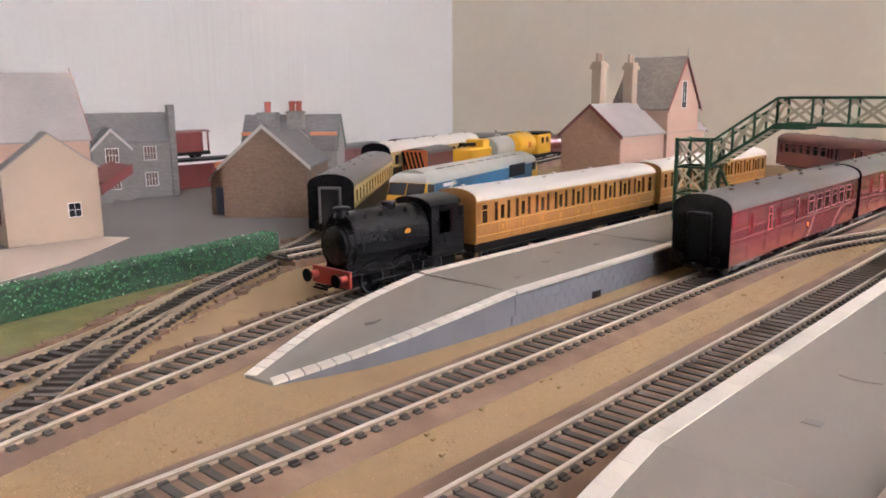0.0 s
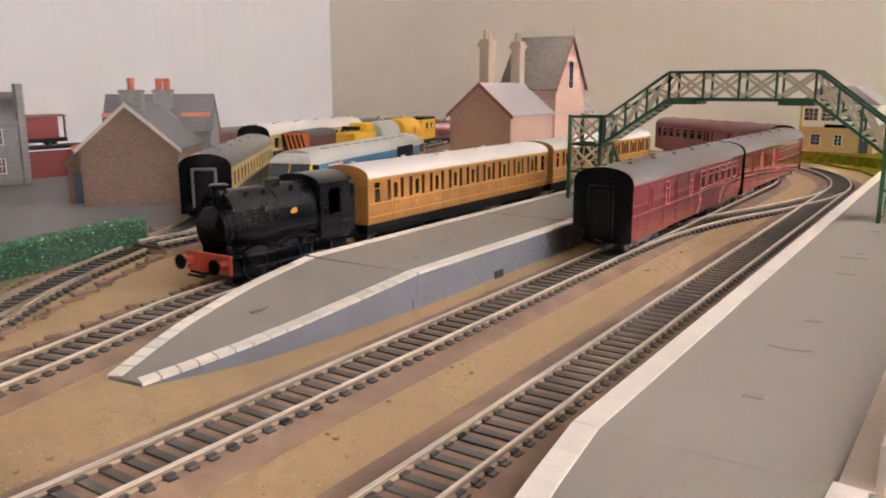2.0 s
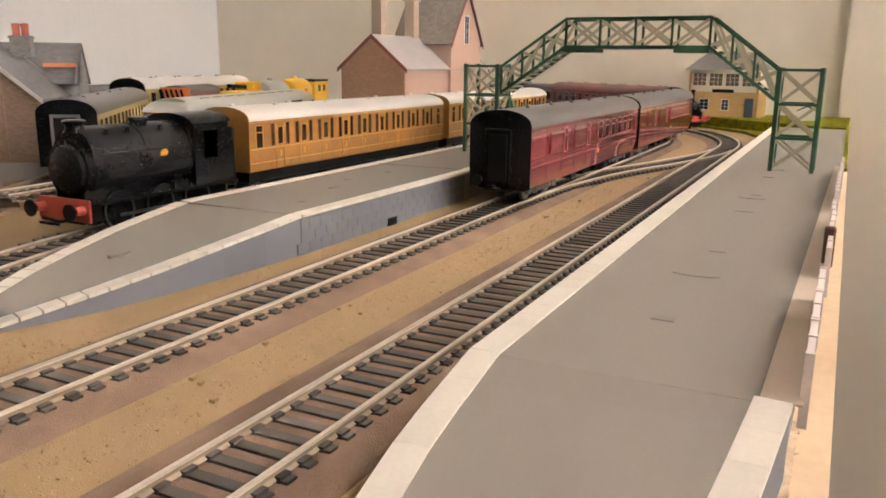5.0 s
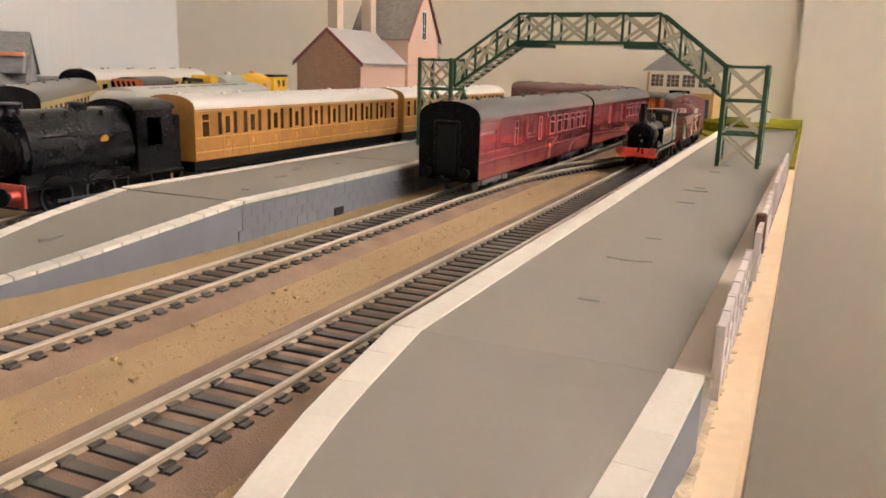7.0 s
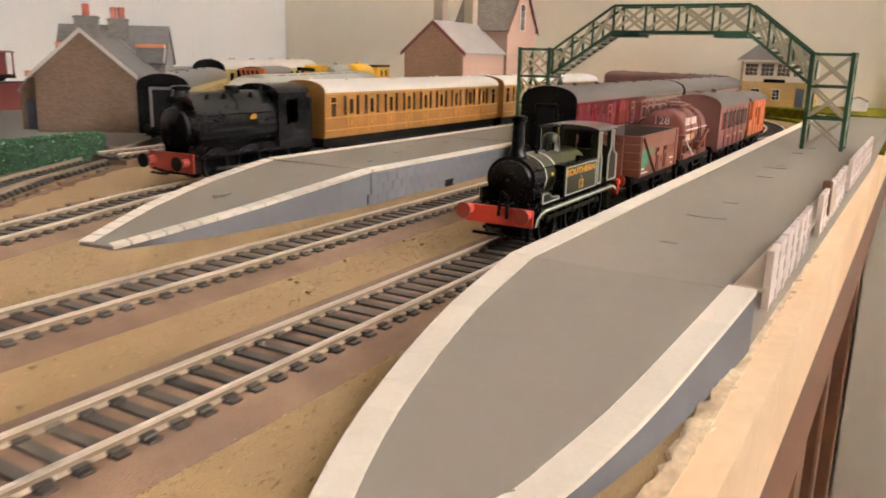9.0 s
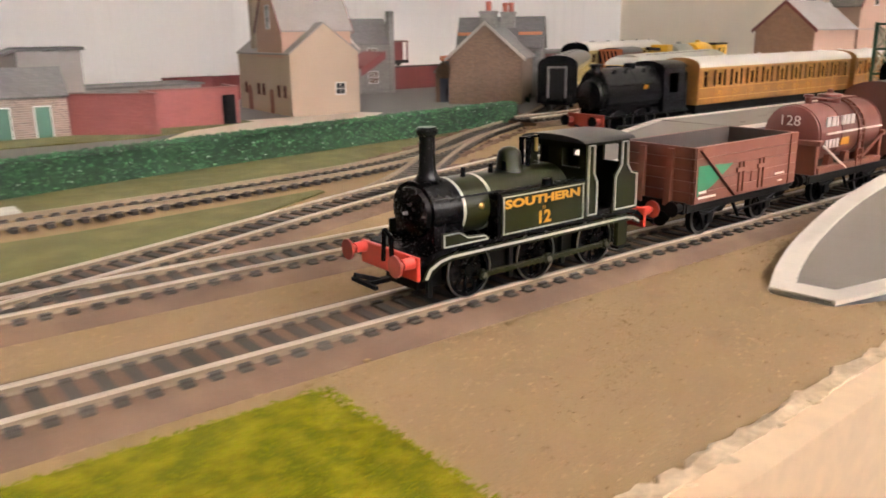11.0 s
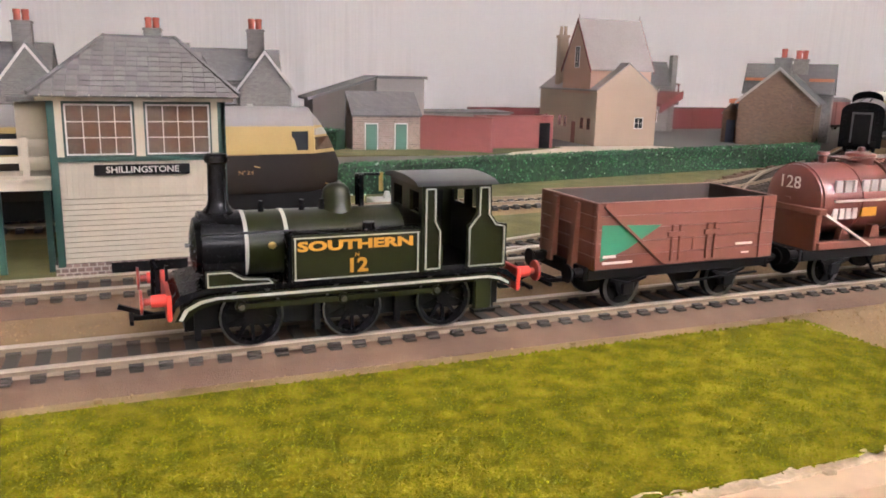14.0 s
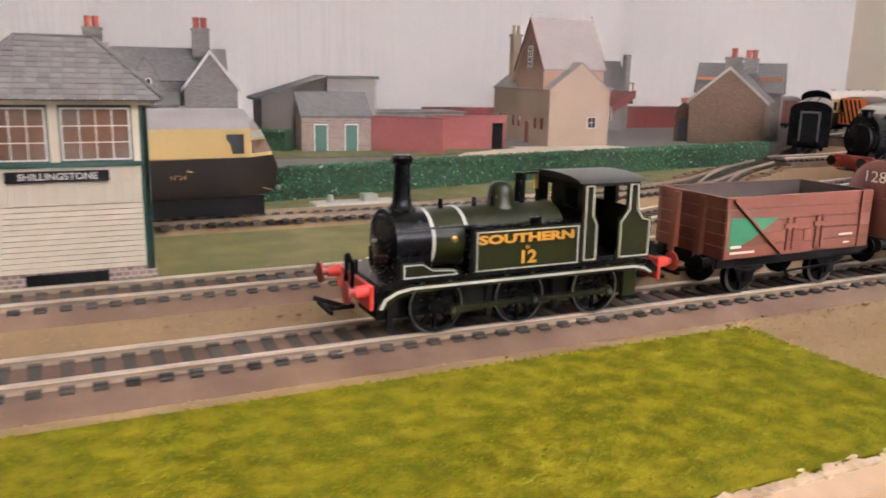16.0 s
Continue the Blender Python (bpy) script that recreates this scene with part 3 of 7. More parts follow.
def scatter(name, label, category, mat, spots, lo, hi, up, seed):
    """A mass of tiny loose pieces on the ground, as one mesh."""
    rnd = random.Random(seed)
    v, f = [], []
    for x, y, z in spots:
        r = rnd.uniform(lo, hi)
        a = rnd.uniform(0, 6.28)
        k = len(v)
        for j in range(3):
            v.append(((x + r * math.cos(a + j * 2.1)) * MM, (y + r * math.sin(a + j * 2.1)) * MM, (z - 0.2) * MM))
        v.append(((x + rnd.uniform(-r, r)) * MM, (y + rnd.uniform(-r, r)) * MM, (z + r * up * rnd.uniform(0.6, 1.3)) * MM))
        f += [(k, k + 1, k + 3), (k + 1, k + 2, k + 3), (k + 2, k, k + 3)]
    me = bpy.data.meshes.new(name)
    me.from_pydata(v, [], f)
    me.materials.append(mat)
    return tagged(new(name, me), label, category, kind="stuff")


_r = random.Random(31)
_spots = []
while len(_spots) < 36000:
    _x, _y = _r.uniform(-340, -56), _r.uniform(23, 96.5)
    _spots.append((_x + _r.gauss(0, 0.4), _y + _r.gauss(0, 0.4), 1.3))
scatter("grass_flock", "short yellow-green flock standing on the grass mat", "grass", M_BLADE, _spots, 0.3, 0.7, 0.55, 32)
_spots = [(_r.uniform(-330, 640), _r.choice((_r.gauss(160, 5), _r.gauss(160, 7), _r.gauss(220, 5), _r.gauss(106, 3))), 0.0) for _ in range(9000)]
_spots += [(_r.uniform(-60, 190), _r.uniform(30, 106), 0.0) for _ in range(4500)] + [(_r.uniform(60, 200), _r.uniform(212, 270), 0.0) for _ in range(2500)]
scatter("sand_grit", "fine sandy grit glued to the baseboard", "grit", M_GRAIN, _spots, 0.25, 0.7, 0.7, 33)

# ---- platforms ----
def slab_edge(parent, p0, p1, z0, z1, wide, n, side, gap=0.36):
    """White edging slabs from p0 to p1, each a mesh of its own."""
    d = math.hypot(p1[0] - p0[0], p1[1] - p0[1])
    ux, uy = (p1[0] - p0[0]) / d, (p1[1] - p0[1]) / d
    nx, ny = -uy * side, ux * side
    for i in range(n):
        a, b = d * i / n + gap, d * (i + 1) / n - gap
        za, zb = z0 + (z1 - z0) * a / d, z0 + (z1 - z0) * b / d
        bm = B()
        q = [(p0[0] + ux * s + nx * w, p0[1] + uy * s + ny * w, z) for s, w, z in ((a, -0.7, za), (b, -0.7, zb), (b, wide, zb), (a, wide, za))]
        lo = [bm.verts.new((x, y, z - 0.9)) for x, y, z in q]
        hi = [bm.verts.new((x, y, z + 0.45)) for x, y, z in q]
        bm.faces.new(lo)
        bm.faces.new(hi[::-1])
        for k in range(4):
            bm.faces.new((lo[k], hi[k], hi[(k + 1) % 4], lo[(k + 1) % 4]))
        part("edging_slab", bm, M_SLAB, parent, round_off=False)


def deck(bm, outline):
    """A platform body: outline of (x, y, top z) down to the ground."""
    lo = [bm.verts.new((x, y, -0.5)) for x, y, z in outline]
    hi = [bm.verts.new(p) for p in outline]
    n = len(outline)
    bm.faces.new(lo)
    bm.faces.new(hi[::-1])
    for k in range(n):
        bm.faces.new((lo[k], hi[k], hi[(k + 1) % n], lo[(k + 1) % n]))
    return bm


def face_strip(p0, p1, z0, z1):
    """A thin upright facing below a ramp's edge."""
    bm = B()
    o = [(p0[0], p0[1] - 0.5), (p1[0], p1[1] - 0.5), (p1[0], p1[1] + 0.3), (p0[0], p0[1] + 0.3)]
    lo = [bm.verts.new((x, y, -0.4)) for x, y in o]
    hi = [bm.verts.new((x, y, z - 0.9)) for (x, y), z in zip(o, (z0, z1, z1, z0))]
    bm.faces.new(lo)
    bm.faces.new(hi[::-1])
    for k in range(4):
        bm.faces.new((lo[k], hi[k], hi[(k + 1) % 4], lo[(k + 1) % 4]))
    return bm


HP = 17.2


def eased(pts, per=3):
    """Points on a smooth curve through the corners of a ramp, per pieces to a corner."""
    p = [np.array(q, float) for q in pts]
    p = [2 * p[0] - p[1]] + p + [2 * p[-1] - p[-2]]
    out = []
    for a, b, c, d in zip(p, p[1:], p[2:], p[3:]):
        for i in range(per):
            t = i / per
            out.append(tuple(0.5 * (2 * b + (c - a) * t + (2 * a - 5 * b + 4 * c - d) * t * t + (3 * b - a - 3 * c + d) * t**3)))
    return out + [tuple(p[-2])]


island = thing("island_platform", "grey island station platform with white slab edging and a ramped end", "platform")
IR = [(189, 251), (229, 238), (277, 232), (323, 229)]
IL = [(187, 267.5), (231, 283), (277, 293), (321, 297)]
IR, IL = eased(IR, 2), eased(IL, 2)
IZ = [float(z) for z in np.interp(np.arange(7) / 2, range(4), (1.2, 7.2, 12.6, HP))]
for a in range(6):
    o = [(*IR[a], IZ[a]), (*IR[a + 1], IZ[a + 1]), (*IL[a + 1], IZ[a + 1]), (*IL[a], IZ[a])]
    part("ramp_section", deck(B(), o), M_PLATFORM, island)
    part("ramp_face", face_strip(IR[a], IR[a + 1], IZ[a], IZ[a + 1]), M_STONE, island, "dark grey stone ramp face")
    slab_edge(island, IR[a], IR[a + 1], IZ[a], IZ[a + 1], 5.5, 3, 1)
    slab_edge(island, IL[a], IL[a + 1], IZ[a], IZ[a + 1], 5.5, 3, -1)
part("platform_deck", deck(B(), [(323.6, 229, HP), (494, 228, HP), (494, 298, HP), (323.6, 298, HP)]), M_PLATFORM, island)
part("platform_deck", deck(B(), [(495, 228, HP), (860, 228, HP), (860, 298, HP), (495, 298, HP)]), M_PLATFORM, island)
for x0, x1, n in ((324, 494, 17), (495, 860, 36)):
    slab_edge(island, (x0, 229), (x1, 228), HP, HP, 5.5, n, 1)
    slab_edge(island, (x0, 298), (x1, 298), HP, HP, 5.5, n, -1)
# stone blocks of the platform's face
STONEMESH = mesh_of("stone_block", box(B(), 0.25, 8.25, -0.55, 0.2, 0.2, 4.6), M_STONE)
for row in range(3):
    for k in range(24):
        x = 319 + k * 8.5 + (4.2 if row % 2 else 0)
        if row < 2 or x > 324:
            if not (row == 0 and 393 < x < 402):
                shared("stone_block", STONEMESH, island, at(x, 228.6, 0.6 + row * 4.8))
part("platform_face", box(B(), 322, 860, 228.2, 228.8, -0.2, 15.4), M_STONE, island)
part("arch_hole", box(B(), 394, 402, 227.2, 228.6, 0, 4.0), M_BLACK, island, "small square black drain opening")
for x, y, w in ((396, 262, 9), (352, 250, 5), (424, 272, 6), (255, 262, 10), (462, 268, 5)):
    _z = HP if x > 323 else 11.0
    part("glue_mark", extr(B(), [(x - w / 2, y - 1.2), (x, y - 2.0), (x + w / 2, y - 0.8), (x + w / 2, y + 0.6), (x, y + 0.4), (x - w / 2, y + 0.4)], "z", _z - 1, _z + 0.25), M_DARKSPOT, island, "thin dark moulded mark")

front = thing("front_platform", "grey station platform with broad white edging and a tapered ramp", "platform")
NL = [(82, 70), (101, 78), (130, 86), (168, 92.5), (209, 96)]
NR = [(84, 52), (110, 42), (140, 36), (175, 32), (211, 29)]
NL, NR = eased(NL, 3), eased(NR, 3)
NZ = [float(z) for z in np.interp(np.arange(13) / 3, range(5), (1.4, 4.0, 8.0, 13.0, HP))]
for a in range(12):
    o = [(*NR[a], NZ[a]), (*NR[a + 1], NZ[a + 1]), (*NL[a + 1], NZ[a + 1]), (*NL[a], NZ[a])]
    part("ramp_section", deck(B(), o), M_PLATFORM, front)
    part("ramp_face", face_strip(NR[a], NR[a + 1], NZ[a], NZ[a + 1]), M_STONE, front, "dark grey stone ramp face")
    slab_edge(front, NR[a], NR[a + 1], NZ[a], NZ[a + 1], 6.5, 1, 1, 0.06)
    slab_edge(front, NL[a], NL[a + 1], NZ[a], NZ[a + 1], 6.5, 1, -1, 0.06)
part("tip_slab", deck(B(), [(*NR[0], NZ[0] + 0.5), (*NR[1], NZ[1] + 0.5), (*NL[1], NZ[1] + 0.5), (*NL[0], NZ[0] + 0.5)]), M_SLAB, front, "white slab closing the ramp's tip", round_off=False)
part("platform_deck", deck(B(), [(209.5, 29, HP), (640, 24, HP), (1000, 24, HP), (1000, 96, HP), (640, 96, HP), (209.5, 96, HP)]), M_PLATFORM, front)
slab_edge(front, (209.5, 96), (640, 96.5), HP, HP, 6.5, 43, -1, 0.07)
slab_edge(front, (640, 96.5), (1000, 96.5), HP, HP, 6.5, 34, -1, 0.07)
for x, y, w, kind in ((254, 62, 6, 0), (302, 62, 14, 1), (342, 61, 6, 0), (432, 62, 8, 0), (470, 63, 12, 1), (484, 62, 5, 0), (560, 63, 6, 0), (600, 60, 6, 0)):
    if kind:
        p = [(x + 0.5 * abs(v) * abs(v) / w, y + v) for v in np.linspace(-w / 2, w / 2, 7)]
        part("curved_mark", sweep(B(), p, [(-0.5, HP - 0.5), (0.5, HP - 0.5), (0.5, HP + 0.3), (-0.5, HP + 0.3)]), M_DARKSPOT, front, "thin curved dark moulded mark")
    else:
        part("glue_mark", box(B(), x - w * 0.35, x + w * 0.35, y - w / 2, y + w / 2, HP - 0.5, HP + 0.3, 0.2), M_DARKSPOT, front, "small dark rectangular mark")
part("backing_strip", extr(B(), [(211, 26.6), (211, 34.5), (420, 31.5), (640, 28.5), (640, 24.4)], "z", HP - 0.2, HP + 0.35), M_PATH, front, "buff unpainted card strip along the back")

# white plastic fence behind the platform, leaning and glued
fence = thing("platform_fence", "whitish plastic panel fence glued along the platform's back edge", "fence")
random.seed(12)
for k in range(15):
    x = 213 + k * 26
    lean = random.uniform(-1.5, 1.2)
    if k in (3, 8):
        continue
    y = 26.5 - k * 0.15
    w = part("fence_panel", box(B(), x + 0.5, x + 25.1, y - 0.5 + lean * 0.3, y + 0.5 + lean * 0.3, 12, 26), M_GLUE, fence)
    for z0, z1 in ((15.0, 17.5), (20.5, 21.6), (25.2, 27.2)):
        v = y + lean * 0.3
        part("fence_rail", box(B(), x + 0.2, x + 25.4, v - 0.75, v + 0.75, z0, z1), M_GLUE, w)
    for j in range(3):
        part("fence_post", box(B(), x + j * 12.0, x + j * 12.0 + 1.6, y - 0.9 + lean * 0.3, y + 0.9 + lean * 0.3, 11.8, 27.5), M_GLUE, w)
tagged(part("wooden_peg", box(B(), 339, 342, 24, 27.5, 16.0, 30, 0.6), M_DARKWOOD, None), "brown wooden peg standing by the fence", "wooden peg", kind="thing")
tagged(part("wooden_offcut", box(B(), 343, 366, 24, 26.5, 16.0, 24.5, 0.5), M_PATH, None), "pale wooden offcut leaning at the fence", "wood offcut", kind="thing")

# ---- footbridge ----
bridge = thing("footbridge", "green and stone-coloured lattice station footbridge", "footbridge")
XB0, XB1 = 592, 614
ZT, ZM = 79.5, 111.5


def lattice(bm, a, b, h, t):
    """One X of laths in an upright panel from a to b (bottom corners), h high."""
    (x0, y0, z0), (x1, y1, z1) = a, b
    strut(bm, (x0, y0, z0), (x1, y1, z1 + h), t, 0.9)
    strut(bm, (x0, y0, z0 + h), (x1, y1, z1), t, 0.9)


def tower(y0, y1, zb):
    for x, y in ((XB0, y0), (XB1, y0), (XB0, y1), (XB1, y1)):
        part("post", box(B(), x - 1.3, x + 1.3, y - 1.3, y + 1.3, zb, ZT + 1.5, 0.25), M_BRIDGEGREEN, bridge)
    levels = [zb + 1, zb + (ZT - zb) / 3, zb + 2 * (ZT - zb) / 3, ZT]
    for k, (a, b) in enumerate(zip(levels, levels[1:])):
        for p, q in (((XB0, y0, a), (XB0, y1, a)), ((XB1, y0, a), (XB1, y1, a)), ((XB0, y0, a), (XB1, y0, a)), ((XB0, y1, a), (XB1, y1, a))):
            bm = B()
            lattice(bm, p, q, b - a, 1.7)
            part("cross_bracing", bm, M_BRIDGEGREY, bridge, "stone-coloured crossed laths")
        bm = B()
        for x in (XB0, XB1):
            strut(bm, (x, y0, b), (x, y1, b), 1.7)
        for y in (y0, y1):
            strut(bm, (XB0, y, b), (XB1, y, b), 1.7)
        part("ring_beam", bm, M_BRIDGEGREEN, bridge)


tower(41, 65, HP)
tower(253, 278, HP)
YS = [250, 203, 108, 66]


def truss(y0, z0, y1, z1, n, h):
    """Both side trusses and the deck of one flight from (y0, z0) to (y1, z1), z at the deck."""
    for x in (XB0, XB1):
        bm = B()
        strut(bm, (x, y0, z0), (x, y1, z1), 2.0, 2.6)
        strut(bm, (x, y0, z0 + h), (x, y1, z1 + h), 1.7)
        for i in range(n + 1):
            y, z = y0 + (y1 - y0) * i / n, z0 + (z1 - z0) * i / n
            strut(bm, (x, y, z), (x, y, z + h), 1.5)
        part("chord_frame", bm, M_BRIDGEGREEN, bridge)
        for i in range(n):
            ya, za = y0 + (y1 - y0) * i / n, z0 + (z1 - z0) * i / n
            yb, zb = y0 + (y1 - y0) * (i + 1) / n, z0 + (z1 - z0) * (i + 1) / n
            bm = B()
            strut(bm, (x, ya, za + 0.5), (x, yb, zb + h - 0.5), 2.0, 1.0)
            strut(bm, (x, ya, za + h - 0.5), (x, yb, zb + 0.5), 2.0, 1.0)
            part("cross_bracing", bm, M_BRIDGEGREY, bridge, "stone-coloured crossed laths")
    bm = B()
    d = math.hypot(y1 - y0, z1 - z0)
    steps = max(int(d / 5), 1) if abs(z1 - z0) > 2 else 1
    for i in range(steps):
        ya, za = y0 + (y1 - y0) * i / steps, z0 + (z1 - z0) * i / steps
        yb, zb = y0 + (y1 - y0) * (i + 1) / steps, z0 + (z1 - z0) * (i + 1) / steps
        if steps == 1:
            box(bm, XB0, XB1, min(ya, yb), max(ya, yb), za - 1.2, za + 0.2)
        else:
            part("bridge_step", box(B(), XB0, XB1, min(ya, yb), max(ya, yb), min(za, zb) + 0.8, min(za, zb) + 2.2), M_BRIDGEGREY, bridge)
    if steps == 1:
        part("walkway", bm, M_BRIDGEGREY, bridge)
    else:
        bm.free()


truss(YS[0], 61, YS[1], 93, 3, 18.5)
truss(YS[1], 93, YS[2], 93, 4, 18.5)
truss(YS[2], 93, YS[3], 61, 3, 18.5)
for y in (196, 121):
    part("hanger_plate", box(B(), XB0 - 1, XB1 + 1, y - 13, y + 9, 89.5, 92), M_BRIDGEGREEN, bridge, "green plate under the span")
for i in range(9):
    z = HP + 4 + i * 4.6
    part("stair_tread", box(B(), XB1 + 42 - i * 4.6, XB1 + 48 - i * 4.6, 254, 277, z - 0.8, z), M_BRIDGEGREEN, bridge)
for y in (254, 277):
    part("stair_string", strut(B(), (XB1 + 46, y, HP), (XB1, y, 61), 2.0), M_BRIDGEGREEN, bridge)


# ---- card and plastic buildings ----
def gabled(parent, x0, x1, y0, y1, h, ridge, axis, wall, roof, over=2.5, thick=1.2, z0=0.0, barge=None, split=0.5):
    """Walls with gables and a two-slope roof; the ridge runs along the axis."""
    a0, a1, b0, b1 = (y0, y1, x0, x1) if axis == "x" else (x0, x1, y0, y1)
    mid = a0 + (a1 - a0) * split
    body = part("wall", extr(B(), [(a0, z0), (a1, z0), (a1, h), (mid, ridge), (a0, h)], axis, b0, b1), wall, parent, round_off=False)
    slope = []
    for lo, e in ((a0, -1), (a1, 1)):
        k = (ridge - h) / abs(mid - lo)
        e_lo, z_lo = lo + e * over, h - over * k
        poly = [(mid, ridge), (e_lo, z_lo), (e_lo, z_lo + thick), (mid, ridge + thick * 1.15)]
        slope.append(part("roof_slope", extr(B(), poly, axis, b0 - over * 0.6, b1 + over * 0.6), roof, parent, round_off=False))
        if barge is not None:
            for end in (b0 - over * 0.6 - 0.7, b1 + over * 0.6 + 0.02):
                poly = [(mid, ridge - 2.2), (e_lo, z_lo - 2.2), (e_lo, z_lo + thick + 0.3), (mid, ridge + thick * 1.15 + 0.3)]
                part("barge_board", extr(B(), poly, axis, end, end + 0.7), barge, slope[-1], "painted barge board", round_off=False)
    return body


def window(parent, x, y, z, w, h, side="-y", bars=(2, 3), frame=M_WHITEFRAME, pane=M_GLASS):
    """A small window on a wall's face: frame with glazing bars, and its pane."""
    bm = B()
    t = 0.55

    def slab(bm, u0, u1, v0, v1, d):
        if side == "-y":
            box(bm, x + u0, x + u1, y - d, y + 0.1, z + v0, z + v1)
        else:
            box(bm, x - d, x + 0.1, y + u0, y + u1, z + v0, z + v1)
    for u0, u1, v0, v1 in ((-w / 2 - t, -w / 2, -t, h + t), (w / 2, w / 2 + t, -t, h + t), (-w / 2, w / 2, -t, 0), (-w / 2, w / 2, h, h + t)):
        slab(bm, u0, u1, v0, v1, 0.5)
    for i in range(1, bars[0]):
        u = -w / 2 + w * i / bars[0]
        slab(bm, u - 0.18, u + 0.18, 0, h, 0.35)
    for i in range(1, bars[1]):
        v = h * i / bars[1]
        slab(bm, -w / 2, w / 2, v - 0.18, v + 0.18, 0.35)
    f = part("window", bm, frame, parent, round_off=False)
    bm = B()
    slab(bm, -w / 2, w / 2, 0, h, 0.12)
    part("pane", bm, pane, f, round_off=False)
    return f


def door(parent, x, y, w, h, mat, side="-y", frame=None, z=0.3):
    if frame is not None:
        bm = box(B(), x - w / 2 - 0.9, x + w / 2 + 0.9, y - 0.35, y + 0.1, z, z + h + 1.0) if side == "-y" else box(B(), x - 0.35, x + 0.1, y - w / 2 - 0.9, y + w / 2 + 0.9, z, z + h + 1.0)
        part("door_frame", bm, frame, parent, round_off=False)
    bm = box(B(), x - w / 2, x + w / 2, y - 0.6, y + 0.1, z, z + h) if side == "-y" else box(B(), x - 0.6, x + 0.1, y - w / 2, y + w / 2, z, z + h)
    part("door", bm, mat, parent, round_off=False)


def chimney(parent, x, y, z0, z1, w, d, mat, pots=2, pot=M_POT, ph=8.0, pr=2.0):
    bm = box(B(), x - w / 2, x + w / 2, y - d / 2, y + d / 2, z0, z1)
    box(bm, x - w / 2 - 0.8, x + w / 2 + 0.8, y - d / 2 - 0.8, y + d / 2 + 0.8, z1 - 2.2, z1 - 0.6)
    c = part("chimney", bm, mat, parent, round_off=False)
    for i in range(pots):
        px = x + (i - (pots - 1) / 2) * pr * 2.3
        part("chimney_pot", lathe(B(), [(pr * 1.05, z1 - 0.4), (pr, z1 + ph * 0.6), (pr * 1.15, z1 + ph * 0.85), (pr * 1.0, z1 + ph)], (px, y, 0), n=10), pot, c)


def station_house():
    t = thing("station_house", "salmon station house with grey slate roofs and tall chimneys", "model house", at(668, 372))
    gabled(t, 0, 175, 0, 66, 77, 104, "x", M_PINK, M_SLATEPALE, 3, barge=M_DARKBARGE)
    # thin sheet over the gable, carrying that side's shade in its colour
    part("end_wall", extr(B(), [(0.4, 0), (65.6, 0), (65.6, 76.5), (33, 103), (0.4, 76.5)], "x", -0.6, 0.2), M_PINKSHADE, t, "printed brick gable wall, browned for its shaded side", round_off=False)
    gabled(t, 84, 152, -3, 58, 102, 150, "y", M_PINK, M_BROWNSLATE, 3, barge=M_DARKBARGE)
    part("finial", cyl(B(), (118, -5, 150), (118, -5, 160), 0.8, 0.3, 8), M_BARGE, t)
    window(t, 118, -3, 100, 9, 26, bars=(2, 4))
    for x, y in ((22, 39), (77, 36)):
        bm = box(B(), x - 5, x + 5, y - 5, y + 5, 80, 138)
        box(bm, x - 6.2, x + 6.2, y - 6.2, y + 6.2, 98, 102)
        box(bm, x - 6.4, x + 6.4, y - 6.4, y + 6.4, 138, 142)
        box(bm, x - 5.2, x + 5.2, y - 5.2, y + 5.2, 142, 145)
        c = part("tall_chimney", bm, M_TAN, t, "tall tan chimney stack with corbelled top", round_off=False)
        for o in (-2.8, 2.8):
            part("chimney_pot", cyl(B(), (x + o, y, 145), (x + o, y, 153), 2.2, 1.7, 10), M_TAN, c)
    window(t, 40, 0, 22, 9, 18)
    window(t, 72, 0, 22, 9, 18)


def tall_house():
    t = thing("tall_house", "tan rendered house with a tall steep-roofed cross block", "model house", at(228, 654, 0, -5))
    gabled(t, 0, 73, 0, 146, 60, 88, "y", M_TAN, M_SLATEPALE, 1.6)
    gabled(t, -0.4, 73.4, 16, 84, 84, 135, "x", M_PINK, M_SLATEPALE, 2.5, barge=M_DARKBARGE, z0=56)
    window(t, 52, 0, 20, 9.5, 11, bars=(2, 2))
    window(t, -0.4, 50, 84, 10, 22, "-x", bars=(2, 4))
    for y in (16, 32, 74, 88, 126):
        window(t, 0, y, 18, 6, 11, "-x", bars=(2, 2), frame=M_DARKBARGE)
    door(t, 0, 52, 9, 24, M_DOORRED, "-x")
    part("arched_doorway", extr(B(), [(109, 0), (121, 0), (121, 20), (119, 25), (115, 27), (111, 25), (109, 20)], "x", -0.5, 0.1), M_DOORRED, t, "dark arched doorway")
    bm = box(B(), 4, 14, 104, 114, 58, 118)
    box(bm, 3, 15, 103, 115, 118, 121)
    c = part("tall_chimney", bm, M_TAN, t, "tall tan chimney stack", round_off=False)
    for o in (-2.7, 2.7):
        part("chimney_pot", cyl(B(), (9 + o, 109, 121), (9 + o, 109, 131), 2.3, 1.8, 10), M_TAN, c)
    for x in (-1, 74):
        part("finial", cyl(B(), (x, 50, 131), (x, 50, 141), 0.5, 0.2, 6), M_DARKBARGE, t)
    c = part("canopy", extr(B(), [(73.6, 44), (96, 57), (96, 60), (73.6, 47)], "y", -11, 34), M_REDCARD, t, "sloping dark red porch canopy", round_off=False)
    part("canopy_fascia", extr(B(), [(70, 37), (97, 53), (97, 61), (70, 45)], "y", -13, -11.2), M_REDCARD, c, round_off=False)


